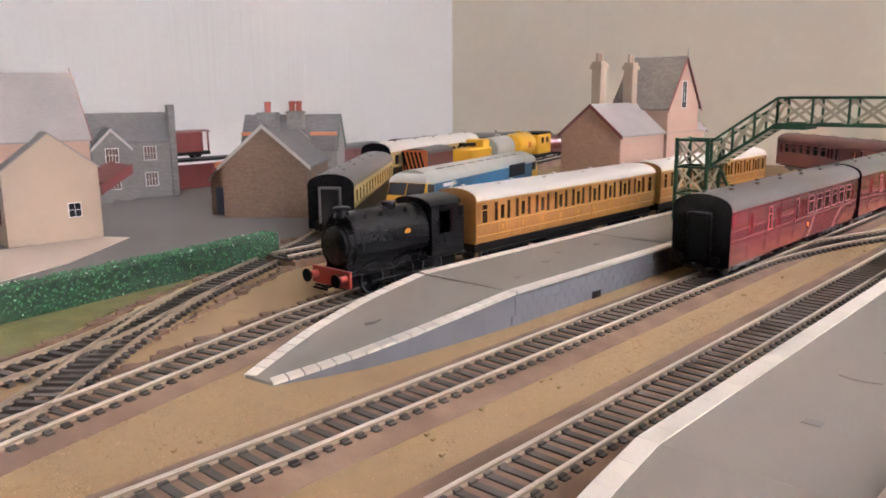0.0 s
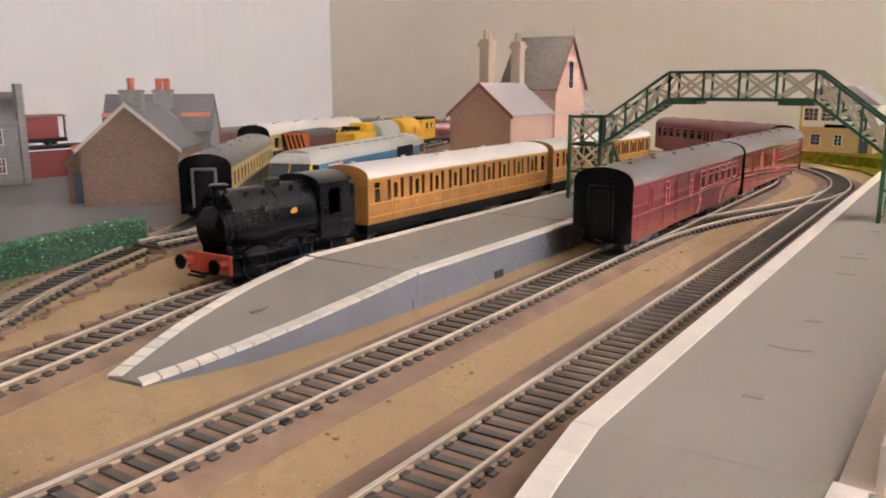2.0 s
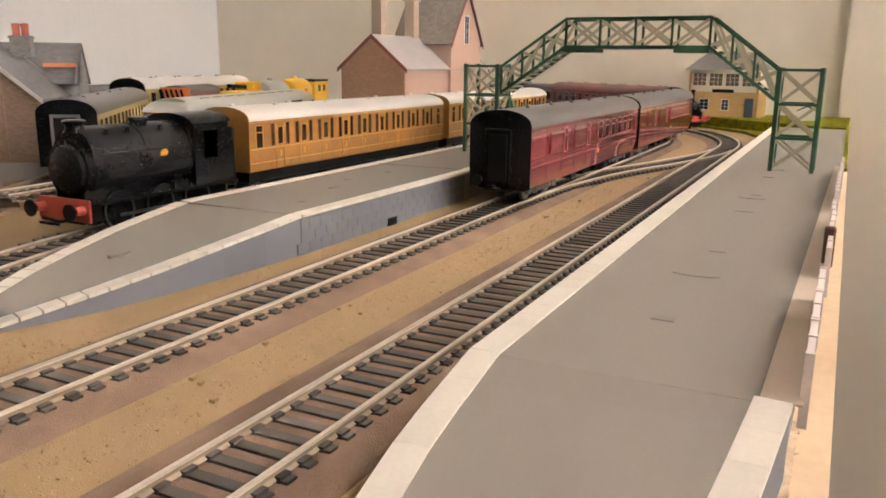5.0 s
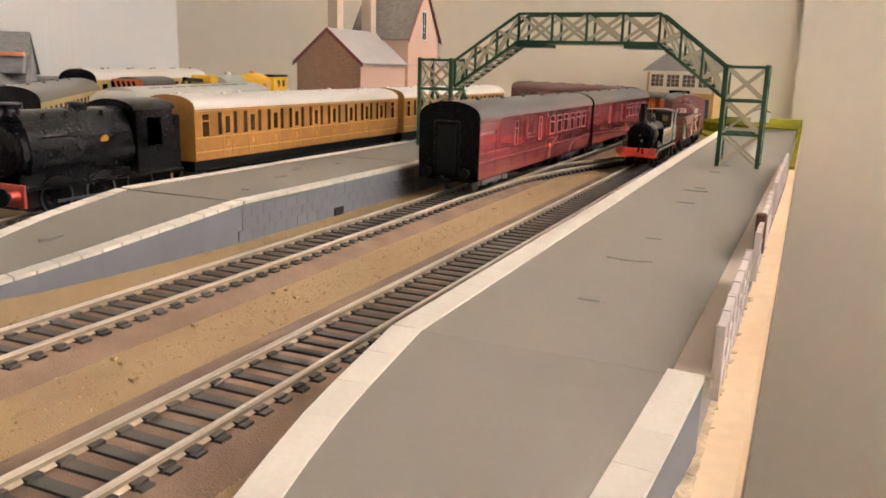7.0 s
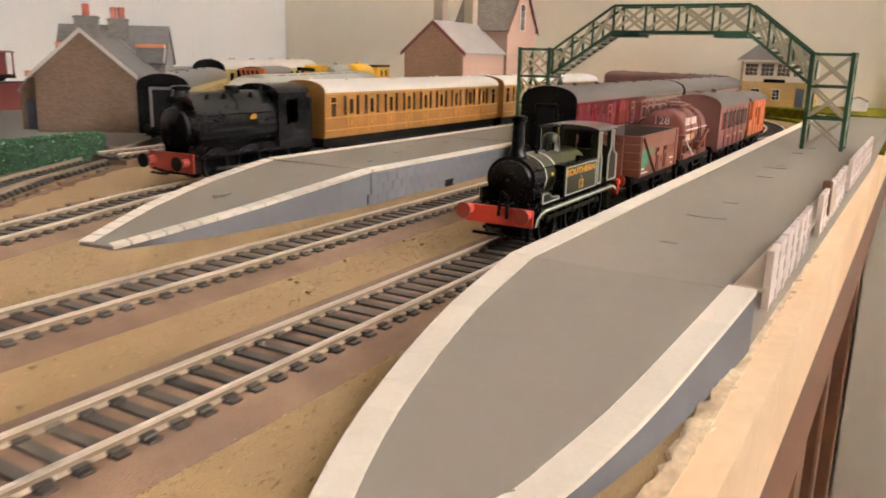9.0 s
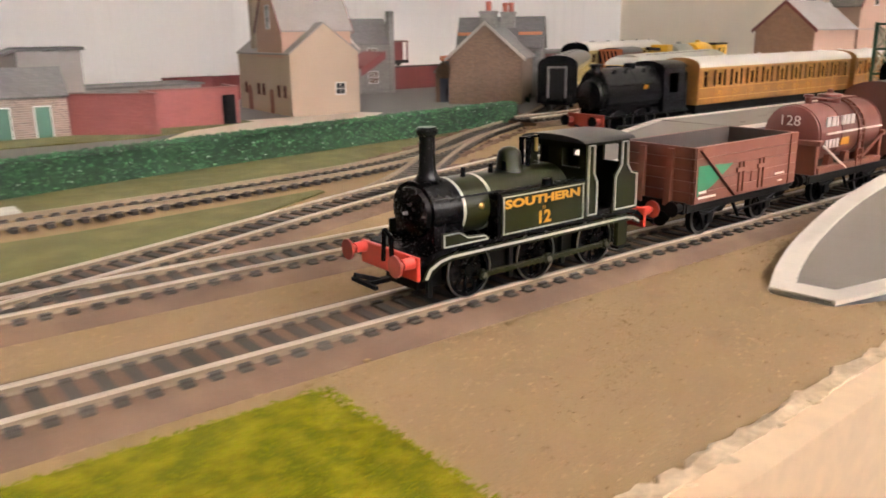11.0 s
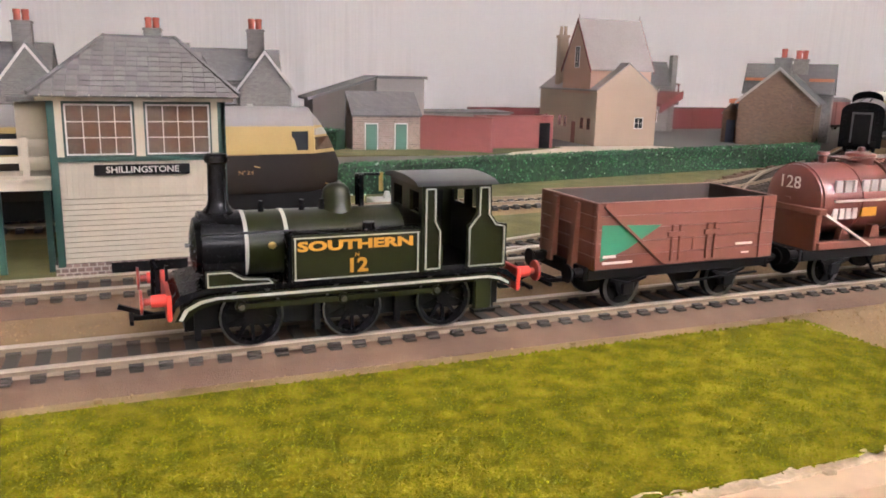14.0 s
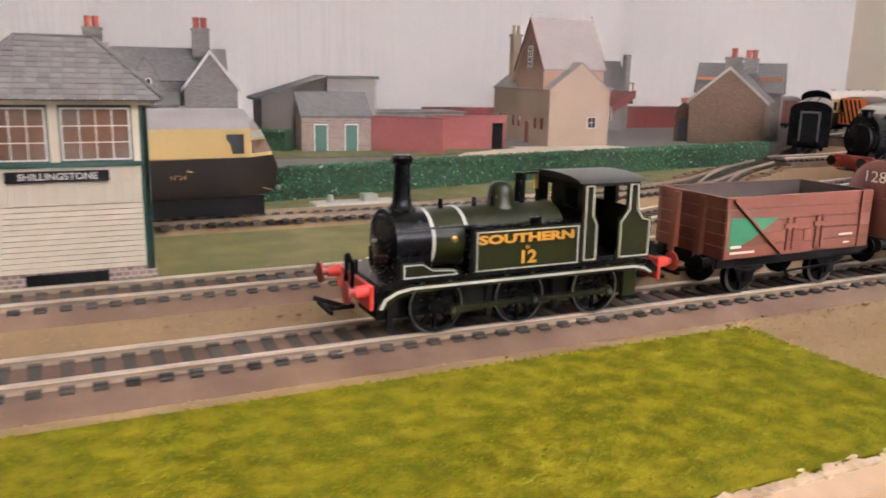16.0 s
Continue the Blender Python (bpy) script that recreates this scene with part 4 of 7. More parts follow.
def stone_house():
    t = thing("grey_stone_house", "grey stone house with slate roof and printed windows", "model house", at(398, 878, 0, -14))
    gabled(t, 0, 88, 0, 60, 66, 96, "x", M_GREYSTONE, M_SLATE, 2.5, barge=M_BARGE)
    gabled(t, -2, 38, -14, 40, 60, 80, "y", M_GREYSTONE, M_SLATE, 2.0, barge=M_BARGE)
    bm = box(B(), 85, 92, -3, 9, 0, 106)
    part("chimney", bm, M_GREYSTONE, t, round_off=False)
    for x, y in ((62, 0), (18, -14)):
        for z in (14, 44):
            window(t, x, y, z, 13, 15, bars=(4, 2), pane=M_GLASSPALE)
    part("porch_roof", strut(B(), (-8, -26, 36), (16, -26, 44), 20, 3), M_REDCARD, t, "sloping dark red porch roof")
    part("porch_wall", box(B(), -4, 12, -34, -16, 0, 35), M_GREYSTONE, t, round_off=False)


def brick_shed():
    t = thing("brick_cottage", "brown brick cottage with red pots and orange ridge tiles", "model house", at(424, 658, 0, -51))
    gabled(t, 0, 82, 0, 96, 52, 88, "y", M_BRICK, M_SLATE, 4, barge=M_BARGE)
    for x in (26, 56):
        part("pilaster", box(B(), x - 1.2, x + 1.2, -0.7, 0.1, 0, 62), M_BRICK, t, round_off=False)
    gabled(t, -10, 92, 96, 140, 62, 94, "x", M_GREYSTONE, M_SLATE, 3)
    for x0, x1 in ((-8, 20), (66, 92)):
        part("dormer_roof", extr(B(), [(82, 60), (96, 76), (118, 76), (118, 60)], "x", x0, x1), M_SLATE, t, round_off=False)
    part("ridge_tiles", box(B(), -8.5, 20.5, 91, 97, 74, 77.5), M_RIDGE, t, "orange ridge tiles", round_off=False)
    part("ridge_tiles", box(B(), 65.5, 92.5, 91, 97, 74, 77.5), M_RIDGE, t, "orange ridge tiles", round_off=False)
    chimney(t, 42, 18, 82, 100, 18, 13, M_GREYSTONE, 1, ph=10, pr=3)
    chimney(t, 56, 70, 82, 100, 16, 12, M_GREYSTONE, 2, ph=10, pr=3)
    gabled(t, -20, 0, 22, 60, 36, 48, "y", M_BRICK, M_SLATE, 2)
    part("lean_to_ridge", box(B(), -14, -1, 20, 62, 47, 52), M_RIDGE, t, "orange ridge tiles", round_off=False)
    door(t, -10, 22, 10, 27, M_DOORBLUE)


def far_cottages():
    t = thing("grey_cottage", "grey stone cottage with white barge boards and red pots", "model house", at(-212, 735, 0, -6))
    gabled(t, -36, 118, 0, 62, 64, 92, "x", M_GREYSTONE, M_SLATE, 3)
    gabled(t, 78, 126, -18, 66, 58, 90, "y", M_GREYSTONE, M_SLATE, 3, barge=M_WHITEFRAME)
    gabled(t, 34, 56, -6, 30, 66, 84, "y", M_GREYSTONE, M_SLATE, 2)
    window(t, 45, -6, 50, 8, 14, bars=(2, 3))
    chimney(t, 96, 20, 84, 112, 16, 13, M_GREYSTONE, 2, ph=10, pr=3)
    chimney(t, 0, 24, 84, 110, 16, 13, M_GREYSTONE, 2, ph=10, pr=3)
    part("outhouse", box(B(), 10, 70, -40, -12, 0, 42), M_GREYSTONE, t, round_off=False)
    part("outhouse_roof", extr(B(), [(-44, 40), (-10, 52), (-10, 54), (-44, 42)], "x", 6, 74), M_SLATE, t, round_off=False)
    copy = copy_thing(t, at(-418, 742, 0, -3))
    tagged(copy, "grey stone cottage with white barge boards beyond the signal box")
    g = thing("grey_shed", "grey boarded shed with a sloping flat roof", "model shed", at(-58, 742, 0, -4))
    part("wall", extr(B(), [(0, 0), (118, 0), (118, 62), (66, 66), (0, 46)], "y", 0, 60), M_SHEDSHADE, g, round_off=False)
    part("front_panel", extr(B(), [(66, 30), (118, 30), (118, 68), (66, 68)], "y", -6, -0.5), M_SLATEPALE, g, "smooth grey card front", round_off=False)
    part("roof", extr(B(), [(-6, 44), (67, 67), (67, 69.5), (-6, 46.5)], "y", -4, 64), M_SLATE, g, round_off=False)
    part("roof", box(B(), 67, 121, -8, 64, 67, 70), M_SLATE, g, round_off=False)
    h = thing("rubble_hut", "small rubble-stone hut with two green doors", "model hut", at(-42, 650, 0, -5))
    gabled(h, 0, 66, 0, 34, 34, 54, "x", M_RUBBLE, M_SLATE, 2.5, split=0.92)
    for x in (18, 47):
        door(h, x, 0, 11, 25, M_DOORGREEN, frame=M_WHITEFRAME)
    y = thing("brick_yard_wall", "low dull-red brick yard walls with coping", "model wall", at(24, 640, 0, 0))
    for (ax, ay), (bx, by) in (((0, 10), (56, -38)), ((56, -38), (60, 8)), ((60, 8), (140, -4)), ((140, -4), (146, 40)), ((0, 10), (6, 60))):
        d, a = math.hypot(bx - ax, by - ay), math.degrees(math.atan2(by - ay, bx - ax))
        w = part("wall_panel", box(B(), 0, d, -1.5, 1.5, 0, 33), M_BRICKRED, y, m=at(ax, ay, 0, a), round_off=False)
        part("coping", box(B(), -0.5, d + 0.5, -2.2, 2.2, 33, 34.2), M_DARKBARGE, w, round_off=False)
    part("doorway", box(B(), 126, 137, -6.2, -3.4, 0, 27), M_BLACK, y, "dark doorway", round_off=False)
    r = thing("red_boundary_wall", "long dark red card boundary wall", "model wall", at(190, 905, 0, 0))
    for k in range(9):
        part("wall_panel", box(B(), k * 62, k * 62 + 61.4, -1.5, 1.5, 0, 31 - 0.3 * (k % 2)), M_REDCARD, r, round_off=False)
    b = thing("flat_roofed_store", "low flat grey-roofed store behind the yard wall", "model shed", at(60, 760, 0, 0))
    part("wall", box(B(), 0, 120, 0, 60, 0, 30), M_GREYSTONE, b, round_off=False)
    part("roof", box(B(), -3, 123, -3, 63, 30, 32), M_SLATE, b, round_off=False)


def hedge(name, pts, w, h, seed, label, n=2600):
    """A clipped flock hedge: a core with thousands of small tufts standing out of it."""
    t = thing(name, label, "hedge")
    line = curve_line(pts, 6)
    part("core", sweep(B(), line, [(-w / 2, -0.3), (-w / 2 * 0.95, h * 0.9), (0, h), (w / 2 * 0.95, h * 0.9), (w / 2, -0.3)]), M_HEDGE, t)
    rnd = random.Random(seed)
    v, f = [], []
    L = length(line)
    for _ in range(n):
        x, y, a = along(line, rnd.uniform(0, L))
        u = rnd.choice((-1, 1, 0))
        o, z = (u * w / 2, rnd.uniform(0, h)) if u else (rnd.uniform(-w / 2, w / 2), h * 0.97)
        c, s = math.cos(radians(a)), math.sin(radians(a))
        o += rnd.gauss(0, 0.5)
        px, py = x - s * o, y + c * o
        r = rnd.uniform(0.5, 1.4)
        d = Vector((rnd.uniform(-1, 1), rnd.uniform(-1, 1), rnd.uniform(-0.4, 1))).normalized()
        e = d.orthogonal().normalized()
        g = d.cross(e)
        k = len(v)
        ctr = Vector((px, py, z))
        for q in (e * r * 0.7, (-e * 0.4 + g * 0.6) * r, (-e * 0.4 - g * 0.6) * r, d * r * 1.3):
            v.append(tuple((ctr + q) * MM))
        f += [(k, k + 1, k + 3), (k + 1, k + 2, k + 3), (k + 2, k, k + 3), (k, k + 2, k + 1)]
    me = bpy.data.meshes.new("leaf_tuft")
    me.from_pydata(v, [], f)
    me.materials.append(M_TUFT)
    ob = new("leaf_tuft", me)
    ob.parent = t
    tagged(ob, kind="stuff")


def shillingstone_box():
    t = thing("signal_box", "cream and dark green weatherboard signal box with slate hip roof", "signal box", at(-271, 221, 0, 0))
    W, D, H = 58, 44, 62
    part("plinth", box(B(), -1, W + 1, -0.6, D, 0, 5), M_RUBBLE, t, "stone plinth", round_off=False)
    part("opening", box(B(), 17, 43, -1.0, 0.2, 0.4, 4.6), M_BLACK, t, "black rodding opening", round_off=False)
    part("body", box(B(), 0.6, W - 0.6, 0.6, D, 4, H), M_CREAMWOOD, t, round_off=False)
    bm0 = mesh_of("board", box(B(), 2.6, W - 2.6, -0.5, 0.55, 0, 1.72), M_CREAMWOOD)
    for k in range(12):
        shared("board", bm0, t, pose(0, 0, (5.2 + k * 1.9) * MM, 4, 0, 0))
    bm1 = mesh_of("upright_board", box(B(), 0, 1.75, -0.2, 0.6, 28.4, 40.6), M_CREAMWOOD)
    for k in range(28):
        shared("upright_board", bm1, t, at(2.8 + k * 1.88, 0))
    for x in (0, W - 2.4):
        part("corner_post", box(B(), x, x + 2.4, -0.8, 1.6, 4, H), M_DKGREEN, t, round_off=False)
    part("corner_post", box(B(), W - 1.2, W + 0.3, -0.8, 3.5, 4, H), M_DKGREEN, t, round_off=False)
    part("sill_rail", box(B(), 2.4, W - 2.4, -1.1, 0.6, 40.8, 42.4), M_DKGREEN, t, round_off=False)
    part("fascia", box(B(), -3, W + 3, -3.2, -1.4, H - 0.5, H + 2.4), M_CREAMWOOD, t, "white gutter board", round_off=False)
    part("mid_post", box(B(), 27.6, 30.6, -0.7, 0.6, 42.4, H), M_CREAMWOOD, t, round_off=False)
    part("end_post", box(B(), 2.4, 4.6, -0.7, 0.6, 42.4, H), M_CREAMWOOD, t, round_off=False)
    part("end_post", box(B(), W - 4.6, W - 2.4, -0.7, 0.6, 42.4, H), M_CREAMWOOD, t, round_off=False)
    for x in (16.1, 42.0):
        part("window_surround", box(B(), x - 11.8, x + 11.8, -0.15, 0.4, 42.4, 61.4), M_DKGREEN, t, "dark green window surround", round_off=False)
        window(t, x, -0.2, 43.5, 20.4, 16.4, bars=(4, 3), pane=M_GLASSPALE)
    # slates in courses on each hip
    EV, RZ = 5.0, 84
    x0, x1, y0, y1, r0, r1, ym = -EV, W + EV, -EV, D + EV, 19.5, W - 14.5, D / 2
    bm = B()
    e = [bm.verts.new(p) for p in ((x0, y0, H + 1.6), (x1, y0, H + 1.6), (x1, y1, H + 1.6), (x0, y1, H + 1.6))]
    r = [bm.verts.new(p) for p in ((r0, ym, RZ - 0.8), (r1, ym, RZ - 0.8))]
    for q in ((e[0], e[1], r[1], r[0]), (e[1], e[2], r[1]), (e[2], e[3], r[0], r[1]), (e[3], e[0], r[0])):
        bm.faces.new(q)
    bm.faces.new(e[::-1])
    part("roof_deck", bm, M_SLATE, t, round_off=False)
    rnd = random.Random(5)
    sl = [mesh_of("slate", box(B(), 0.1, 3.7 - 0.2 * k, -1.9, 1.9, 0, 0.45), M_SLATEPIECE) for k in range(2)]
    rows = 12
    pitch = math.degrees(math.atan2(RZ - H - 1.6, ym - y0))
    for k in range(rows):
        u = k / rows
        ya, za = y0 + (ym - y0) * u + 0.7, H + 1.9 + (RZ - H - 1.6) * u
        xa, xb = x0 + (r0 - x0) * u, x1 + (r1 - x1) * u
        x = xa - (1.9 if k % 2 else 0)
        while x < xb - 1:
            if x > xa - 0.6:
                o = shared("slate", rnd.choice(sl), t, pose(x * MM, ya * MM, (za + rnd.uniform(-0.05, 0.1)) * MM, pitch - 4, 0, rnd.uniform(-1.5, 1.5)))
            x += 3.75
    part("hip_tile", strut(B(), (x0, y0, H + 2), (r0, ym, RZ), 1.6, 1.2), M_SLATE, t, round_off=False)
    part("hip_tile", strut(B(), (x1, y0, H + 2), (r1, ym, RZ), 1.6, 1.2), M_SLATE, t, round_off=False)
    part("ridge_tile", box(B(), r0, r1, ym - 1, ym + 1, RZ - 1, RZ + 0.5), M_SLATE, t, round_off=False)
    b = part("name_board", box(B(), 13.5, 45.2, -1.6, -0.3, 36.0, 39.6, 0.2), M_FRAME, t, "blackish green name board", round_off=False)
    lettering("station_name", "SHILLINGSTONE", 3.1, M_WHITELET, b, face_y(29.4, -1.65, 37.8), "pale lettering reading SHILLINGSTONE", 1.06, 0.05)
    # landing and steps at the side
    la = part("landing", box(B(), -20, -0.5, 6, 22, 33.5, 35.5), M_CREAMWOOD, t, "cream timber landing", round_off=False)
    for z in (40, 46):
        part("handrail", box(B(), -20, -0.5, 5.2, 6.4, z, z + 2.2), M_CREAMWOOD, la, round_off=False)
    for x in (-20, -9):
        part("rail_post", box(B(), x, x + 2, 5, 7, 33, 49), M_CREAMWOOD, la, round_off=False)
    part("outer_board", box(B(), -20, -0.5, 5.0, 6.2, 30.5, 34.5), M_CREAMWOOD, la, round_off=False)
    for x in (-19, -3.5):
        part("landing_post", box(B(), x, x + 2.2, 7, 9.2, 0, 33), M_DKGREEN, la, round_off=False)
    part("door", box(B(), -0.4, 0.7, 8, 20, 35.5, 58), M_GLASS, t, "dark doorway", round_off=False)
    part("porch_wall", box(B(), -12, -0.4, 26, 42, 34, 60), M_CREAMWOOD, t, round_off=False)
    part("porch_roof", box(B(), -14, 0, 23, 45, 60, 62), M_SLATE, t, round_off=False)
    st = part("stair_string", strut(B(), (-20, 8, 34), (-54, 8, 0), 3, 1.4), M_CREAMWOOD, t, "cream timber stair", round_off=False)
    part("stair_rail", strut(B(), (-20, 7, 47), (-54, 7, 14), 2.0, 1.2), M_CREAMWOOD, st, round_off=False)
    for k in range(8):
        part("stair_tread", box(B(), -25 - k * 4.2, -20 - k * 4.2, 8, 20, 29 - k * 4.2, 30.2 - k * 4.2), M_CREAMWOOD, st, round_off=False)


def far_signal_box():
    t = thing("far_signal_box", "small tan and cream signal box on the grass bank", "signal box", at(1190, 132, 14.4, -6))
    part("base", box(B(), 0, 56, 0, 92, 0, 33), M_OCHRE, t, "ochre printed brick base", round_off=False)
    part("cabin", box(B(), 1, 55, 1, 91, 33, 62), M_CREAMWOOD, t, "cream boarded cabin", round_off=False)
    for k in range(4):
        window(t, 1, 13.5 + k * 21.5, 41, 17, 16, "-x", bars=(3, 3), pane=M_GLASSPALE)
    for y in (1.5, 90.5):
        part("corner_post", box(B(), -0.4, 2, y - 1.5, y + 1.5, 0, 62), M_OCHRE, t, round_off=False)
    part("eaves_board", box(B(), -4.6, -3.4, -5, 97, 60, 63), M_CREAMWOOD, t, round_off=False)
    part("name_board", box(B(), -0.8, 0.3, 32, 60, 32, 36.5), M_BLACK, t, "black name board", round_off=False)
    window(t, 0, 70, 9, 12, 14, "-x")
    window(t, 0, 42, 9, 9, 14, "-x")
    door(t, 0, 11, 11, 25, M_DOORBLUE, "-x")
    part("roof", extr(B(), [(-6, 62), (98, 62), (66, 86), (26, 86)], "x", -5, 61), M_SLATEPALE, t, round_off=False)
    ln = thing("lamp_hut", "tiny white hut on the grass bank", "model hut", at(1180, 60, 14.4, 0))
    gabled(ln, 0, 16, 0, 22, 12, 17, "x", M_WHITEFRAME, M_SLATE, 1)


def bush(x, y, r, seed):
    rnd = random.Random(seed)
    t = thing("bush", "small dark green flock bush", "bush", at(x, y, 0), group="bushes")
    bm = B()
    for _ in range(46):
        d = Vector((rnd.gauss(0, 1), rnd.gauss(0, 1), abs(rnd.gauss(0, 0.8)))).normalized() * r * rnd.uniform(0.4, 1)
        q = rnd.uniform(1.2, 3.0)
        cyl(bm, (d.x, d.y, d.z), (d.x + rnd.uniform(-q, q), d.y + rnd.uniform(-q, q), d.z + q), q, q * 0.3, 5)
    part("leaf_clumps", bm, M_HEDGE, t)


station_house()
tall_house()
stone_house()
brick_shed()
far_cottages()
shillingstone_box()
far_signal_box()
hedge("front_hedge", [(-420, 345), (-240, 366), (-131, 382), (-5, 410), (110, 431), (226, 449), (300, 461), (345, 470)], 14, 19, 3, "long clipped dark green flock hedge", 15000)
hedge("garden_hedge", [(-52, 656), (-92, 705), (-145, 765)], 14, 20, 6, "clipped dark green hedge by the grey shed", 2600)
for _x, _y, _r, _s in ((1070, 330, 16, 1), (1045, 318, 11, 2), (520, 640, 12, 3), (500, 618, 8, 4)):
    bush(_x, _y, _r, _s)
_bm = box(B(), -120, -72, 336, 350, 0.8, 4.2, 0.6)
box(_bm, -92, -84, 338, 346, 4.2, 8)
cyl(_bm, (-110, 343, 4), (-110, 343, 8), 2.5, 1.5, 8)
tagged(part("stone_trough", _bm, M_GREYROOF), "small pale moulded platelayer's stack beside the track", "lineside stack", kind="thing")


# ---- rolling stock; each stands with its middle at the origin, rail top at z = 0, front towards -x ----
def wheel_set(parent, x, r, track=8.4, mat=M_BLACK, both=True):
    for s in (-1, 1) if both else (-1,):
        w = part("wheel", cyl(B(), (x, s * track, r), (x, s * (track - 2.4), r), r, n=20), mat, parent)
        part("tyre", ring_y(B(), x, s * track - 0.25, s * track + 0.25, r, r + 0.02, r - 1.0), M_STEEL, w, "bright worn tyre")


def buffers(parent, x, sgn, z=13.4, mat=M_BLACK, head=M_BLACK, gauge=11.5, long=6.0, r=1.5):
    for s in (-1, 1):
        b = part("buffer", cyl(B(), (x, s * gauge, z), (x + sgn * long * 0.6, s * gauge, z), r * 1.15, r, 12), mat, parent)
        part("buffer_head", lathe(B(), [(r * 0.6, 0), (r * 0.6, long * 0.3), (r * 2.0, long * 0.34), (r * 2.0, long * 0.45)] if sgn > 0 else [(r * 0.6, 0), (r * 0.6, -long * 0.3), (r * 2.0, -long * 0.34), (r * 2.0, -long * 0.45)], (x + sgn * long * 0.6, s * gauge, z), "x", 14), head, b)


def coupling(parent, x, sgn, z=9.0):
    bm = box(B(), min(x, x + sgn * 8), max(x, x + sgn * 8), -1.2, 1.2, z - 0.8, z + 0.4)
    strut(bm, (x + sgn * 8, -6, z), (x + sgn * 8, 6, z), 1.0)
    strut(bm, (x + sgn * 3, 0, z), (x + sgn * 11, 0, z + 3), 1.2)
    part("tension_coupling", bm, M_FRAME, parent, "black hook and bar coupling")


def bogie(parent, x, mat=M_FRAME, r=6.4, base=34):
    b = part("bogie", box(B(), x - base * 0.72, x + base * 0.72, -12.6, -10.6, 4.2, 9.0, 0.3), mat, parent)
    part("bogie_side", box(B(), x - base * 0.72, x + base * 0.72, 10.6, 12.6, 4.2, 9.0, 0.3), mat, b)
    part("bogie_bolster", box(B(), x - 6, x + 6, -11, 11, 6, 12), mat, b)
    for dx in (-base / 2, base / 2):
        for s in (-1, 1):
            part("axle_box", box(B(), x + dx - 2.4, x + dx + 2.4, s * 12.6 - 0.9, s * 12.6 + 0.9, 4.2, 9.6, 0.4), mat, b)
            part("spring", box(B(), x + dx + 3, x + dx + 6, s * 12.6 - 0.7, s * 12.6 + 0.7, 3.4, 8.0, 0.3), mat, b)
            part("wheel", cyl(B(), (x + dx, s * 8.4, r), (x + dx, s * 6.2, r), r, n=16), M_STEEL, b)


def coach_body(t, L, W, z0, z1, side_mat, end_mat, roof_mat, roof_h=9.0, lower=None, z_mid=None, tuck=1.2):
    """Sides, ends and an arched roof, for a coach along x."""
    h = W / 2
    if lower is None:
        part("body", extr(B(), [(-h + tuck, z0), (h - tuck, z0), (h, z0 + 9), (h, z1), (-h, z1), (-h, z0 + 9)], "x", -L / 2, L / 2), side_mat, t)
    else:
        part("lower_body", extr(B(), [(-h + tuck, z0), (h - tuck, z0), (h, z0 + 9), (h, z_mid), (-h, z_mid), (-h, z0 + 9)], "x", -L / 2, L / 2), lower, t)
        part("upper_body", extr(B(), [(-h, z_mid), (h, z_mid), (h, z1), (-h, z1)], "x", -L / 2, L / 2), side_mat, t)
    arch = [(-h - 0.5, z1 - 0.3), (h + 0.5, z1 - 0.3)] + [((h + 0.5) * math.cos(a), z1 - 0.3 + roof_h * math.sin(a) ** 0.85) for a in np.linspace(0.12, math.pi - 0.12, 15)]
    roof = part("roof", extr(B(), arch, "x", -L / 2 - 0.6, L / 2 + 0.6), roof_mat, t)
    end_arch = [(-h - 0.2, z0), (h + 0.2, z0), (h + 0.3, z1)] + [((h + 0.3) * math.cos(a), z1 + (roof_h - 0.3) * math.sin(a) ** 0.85) for a in np.linspace(0.12, math.pi - 0.12, 13)] + [(-h - 0.3, z1)]
    for sgn in (-1, 1):
        x = sgn * L / 2
        part("end_wall", extr(B(), end_arch, "x", min(x, x + sgn * 0.8), max(x, x + sgn * 0.8)), end_mat, t)
    return roof


def pane_row(t, xs, y, z0, z1, w, frame, pane=M_GLASS, light=False, t_=0.45, back=True):
    """Windows with frames on one or both sides of a coach."""
    for s in (-1, 1) if back else (-1,):
        for x in xs:
            ww = w(x) if callable(w) else w
            bm = B()
            ya, yb = sorted((s * y, s * (y + 0.35)))
            for u0, u1, v0, v1 in ((x - ww / 2 - t_, x - ww / 2, z0 - t_, z1 + t_), (x + ww / 2, x + ww / 2 + t_, z0 - t_, z1 + t_), (x - ww / 2, x + ww / 2, z0 - t_, z0), (x - ww / 2, x + ww / 2, z1, z1 + t_)):
                box(bm, u0, u1, ya, yb, v0, v1)
            if light:
                box(bm, x - ww / 2, x + ww / 2, ya, yb, z1 - (z1 - z0) * 0.3 - 0.25, z1 - (z1 - z0) * 0.3 + 0.25)
            f = part("window", bm, frame, t, round_off=False)
            ya, yb = sorted((s * (y - 0.1), s * (y + 0.12)))
            part("pane", box(B(), x - ww / 2, x + ww / 2, ya, yb, z0, z1), pane, f, round_off=False)


def roof_vents(t, L, z, n, mat, off=4.0):
    for i in range(n):
        x = -L / 2 + L * (i + 0.5) / n
        part("roof_vent", box(B(), x - 1.6, x + 1.6, off * (-1) ** i - 1.0, off * (-1) ** i + 1.0, z - 1.2, z + 0.8, 0.3), mat, t)


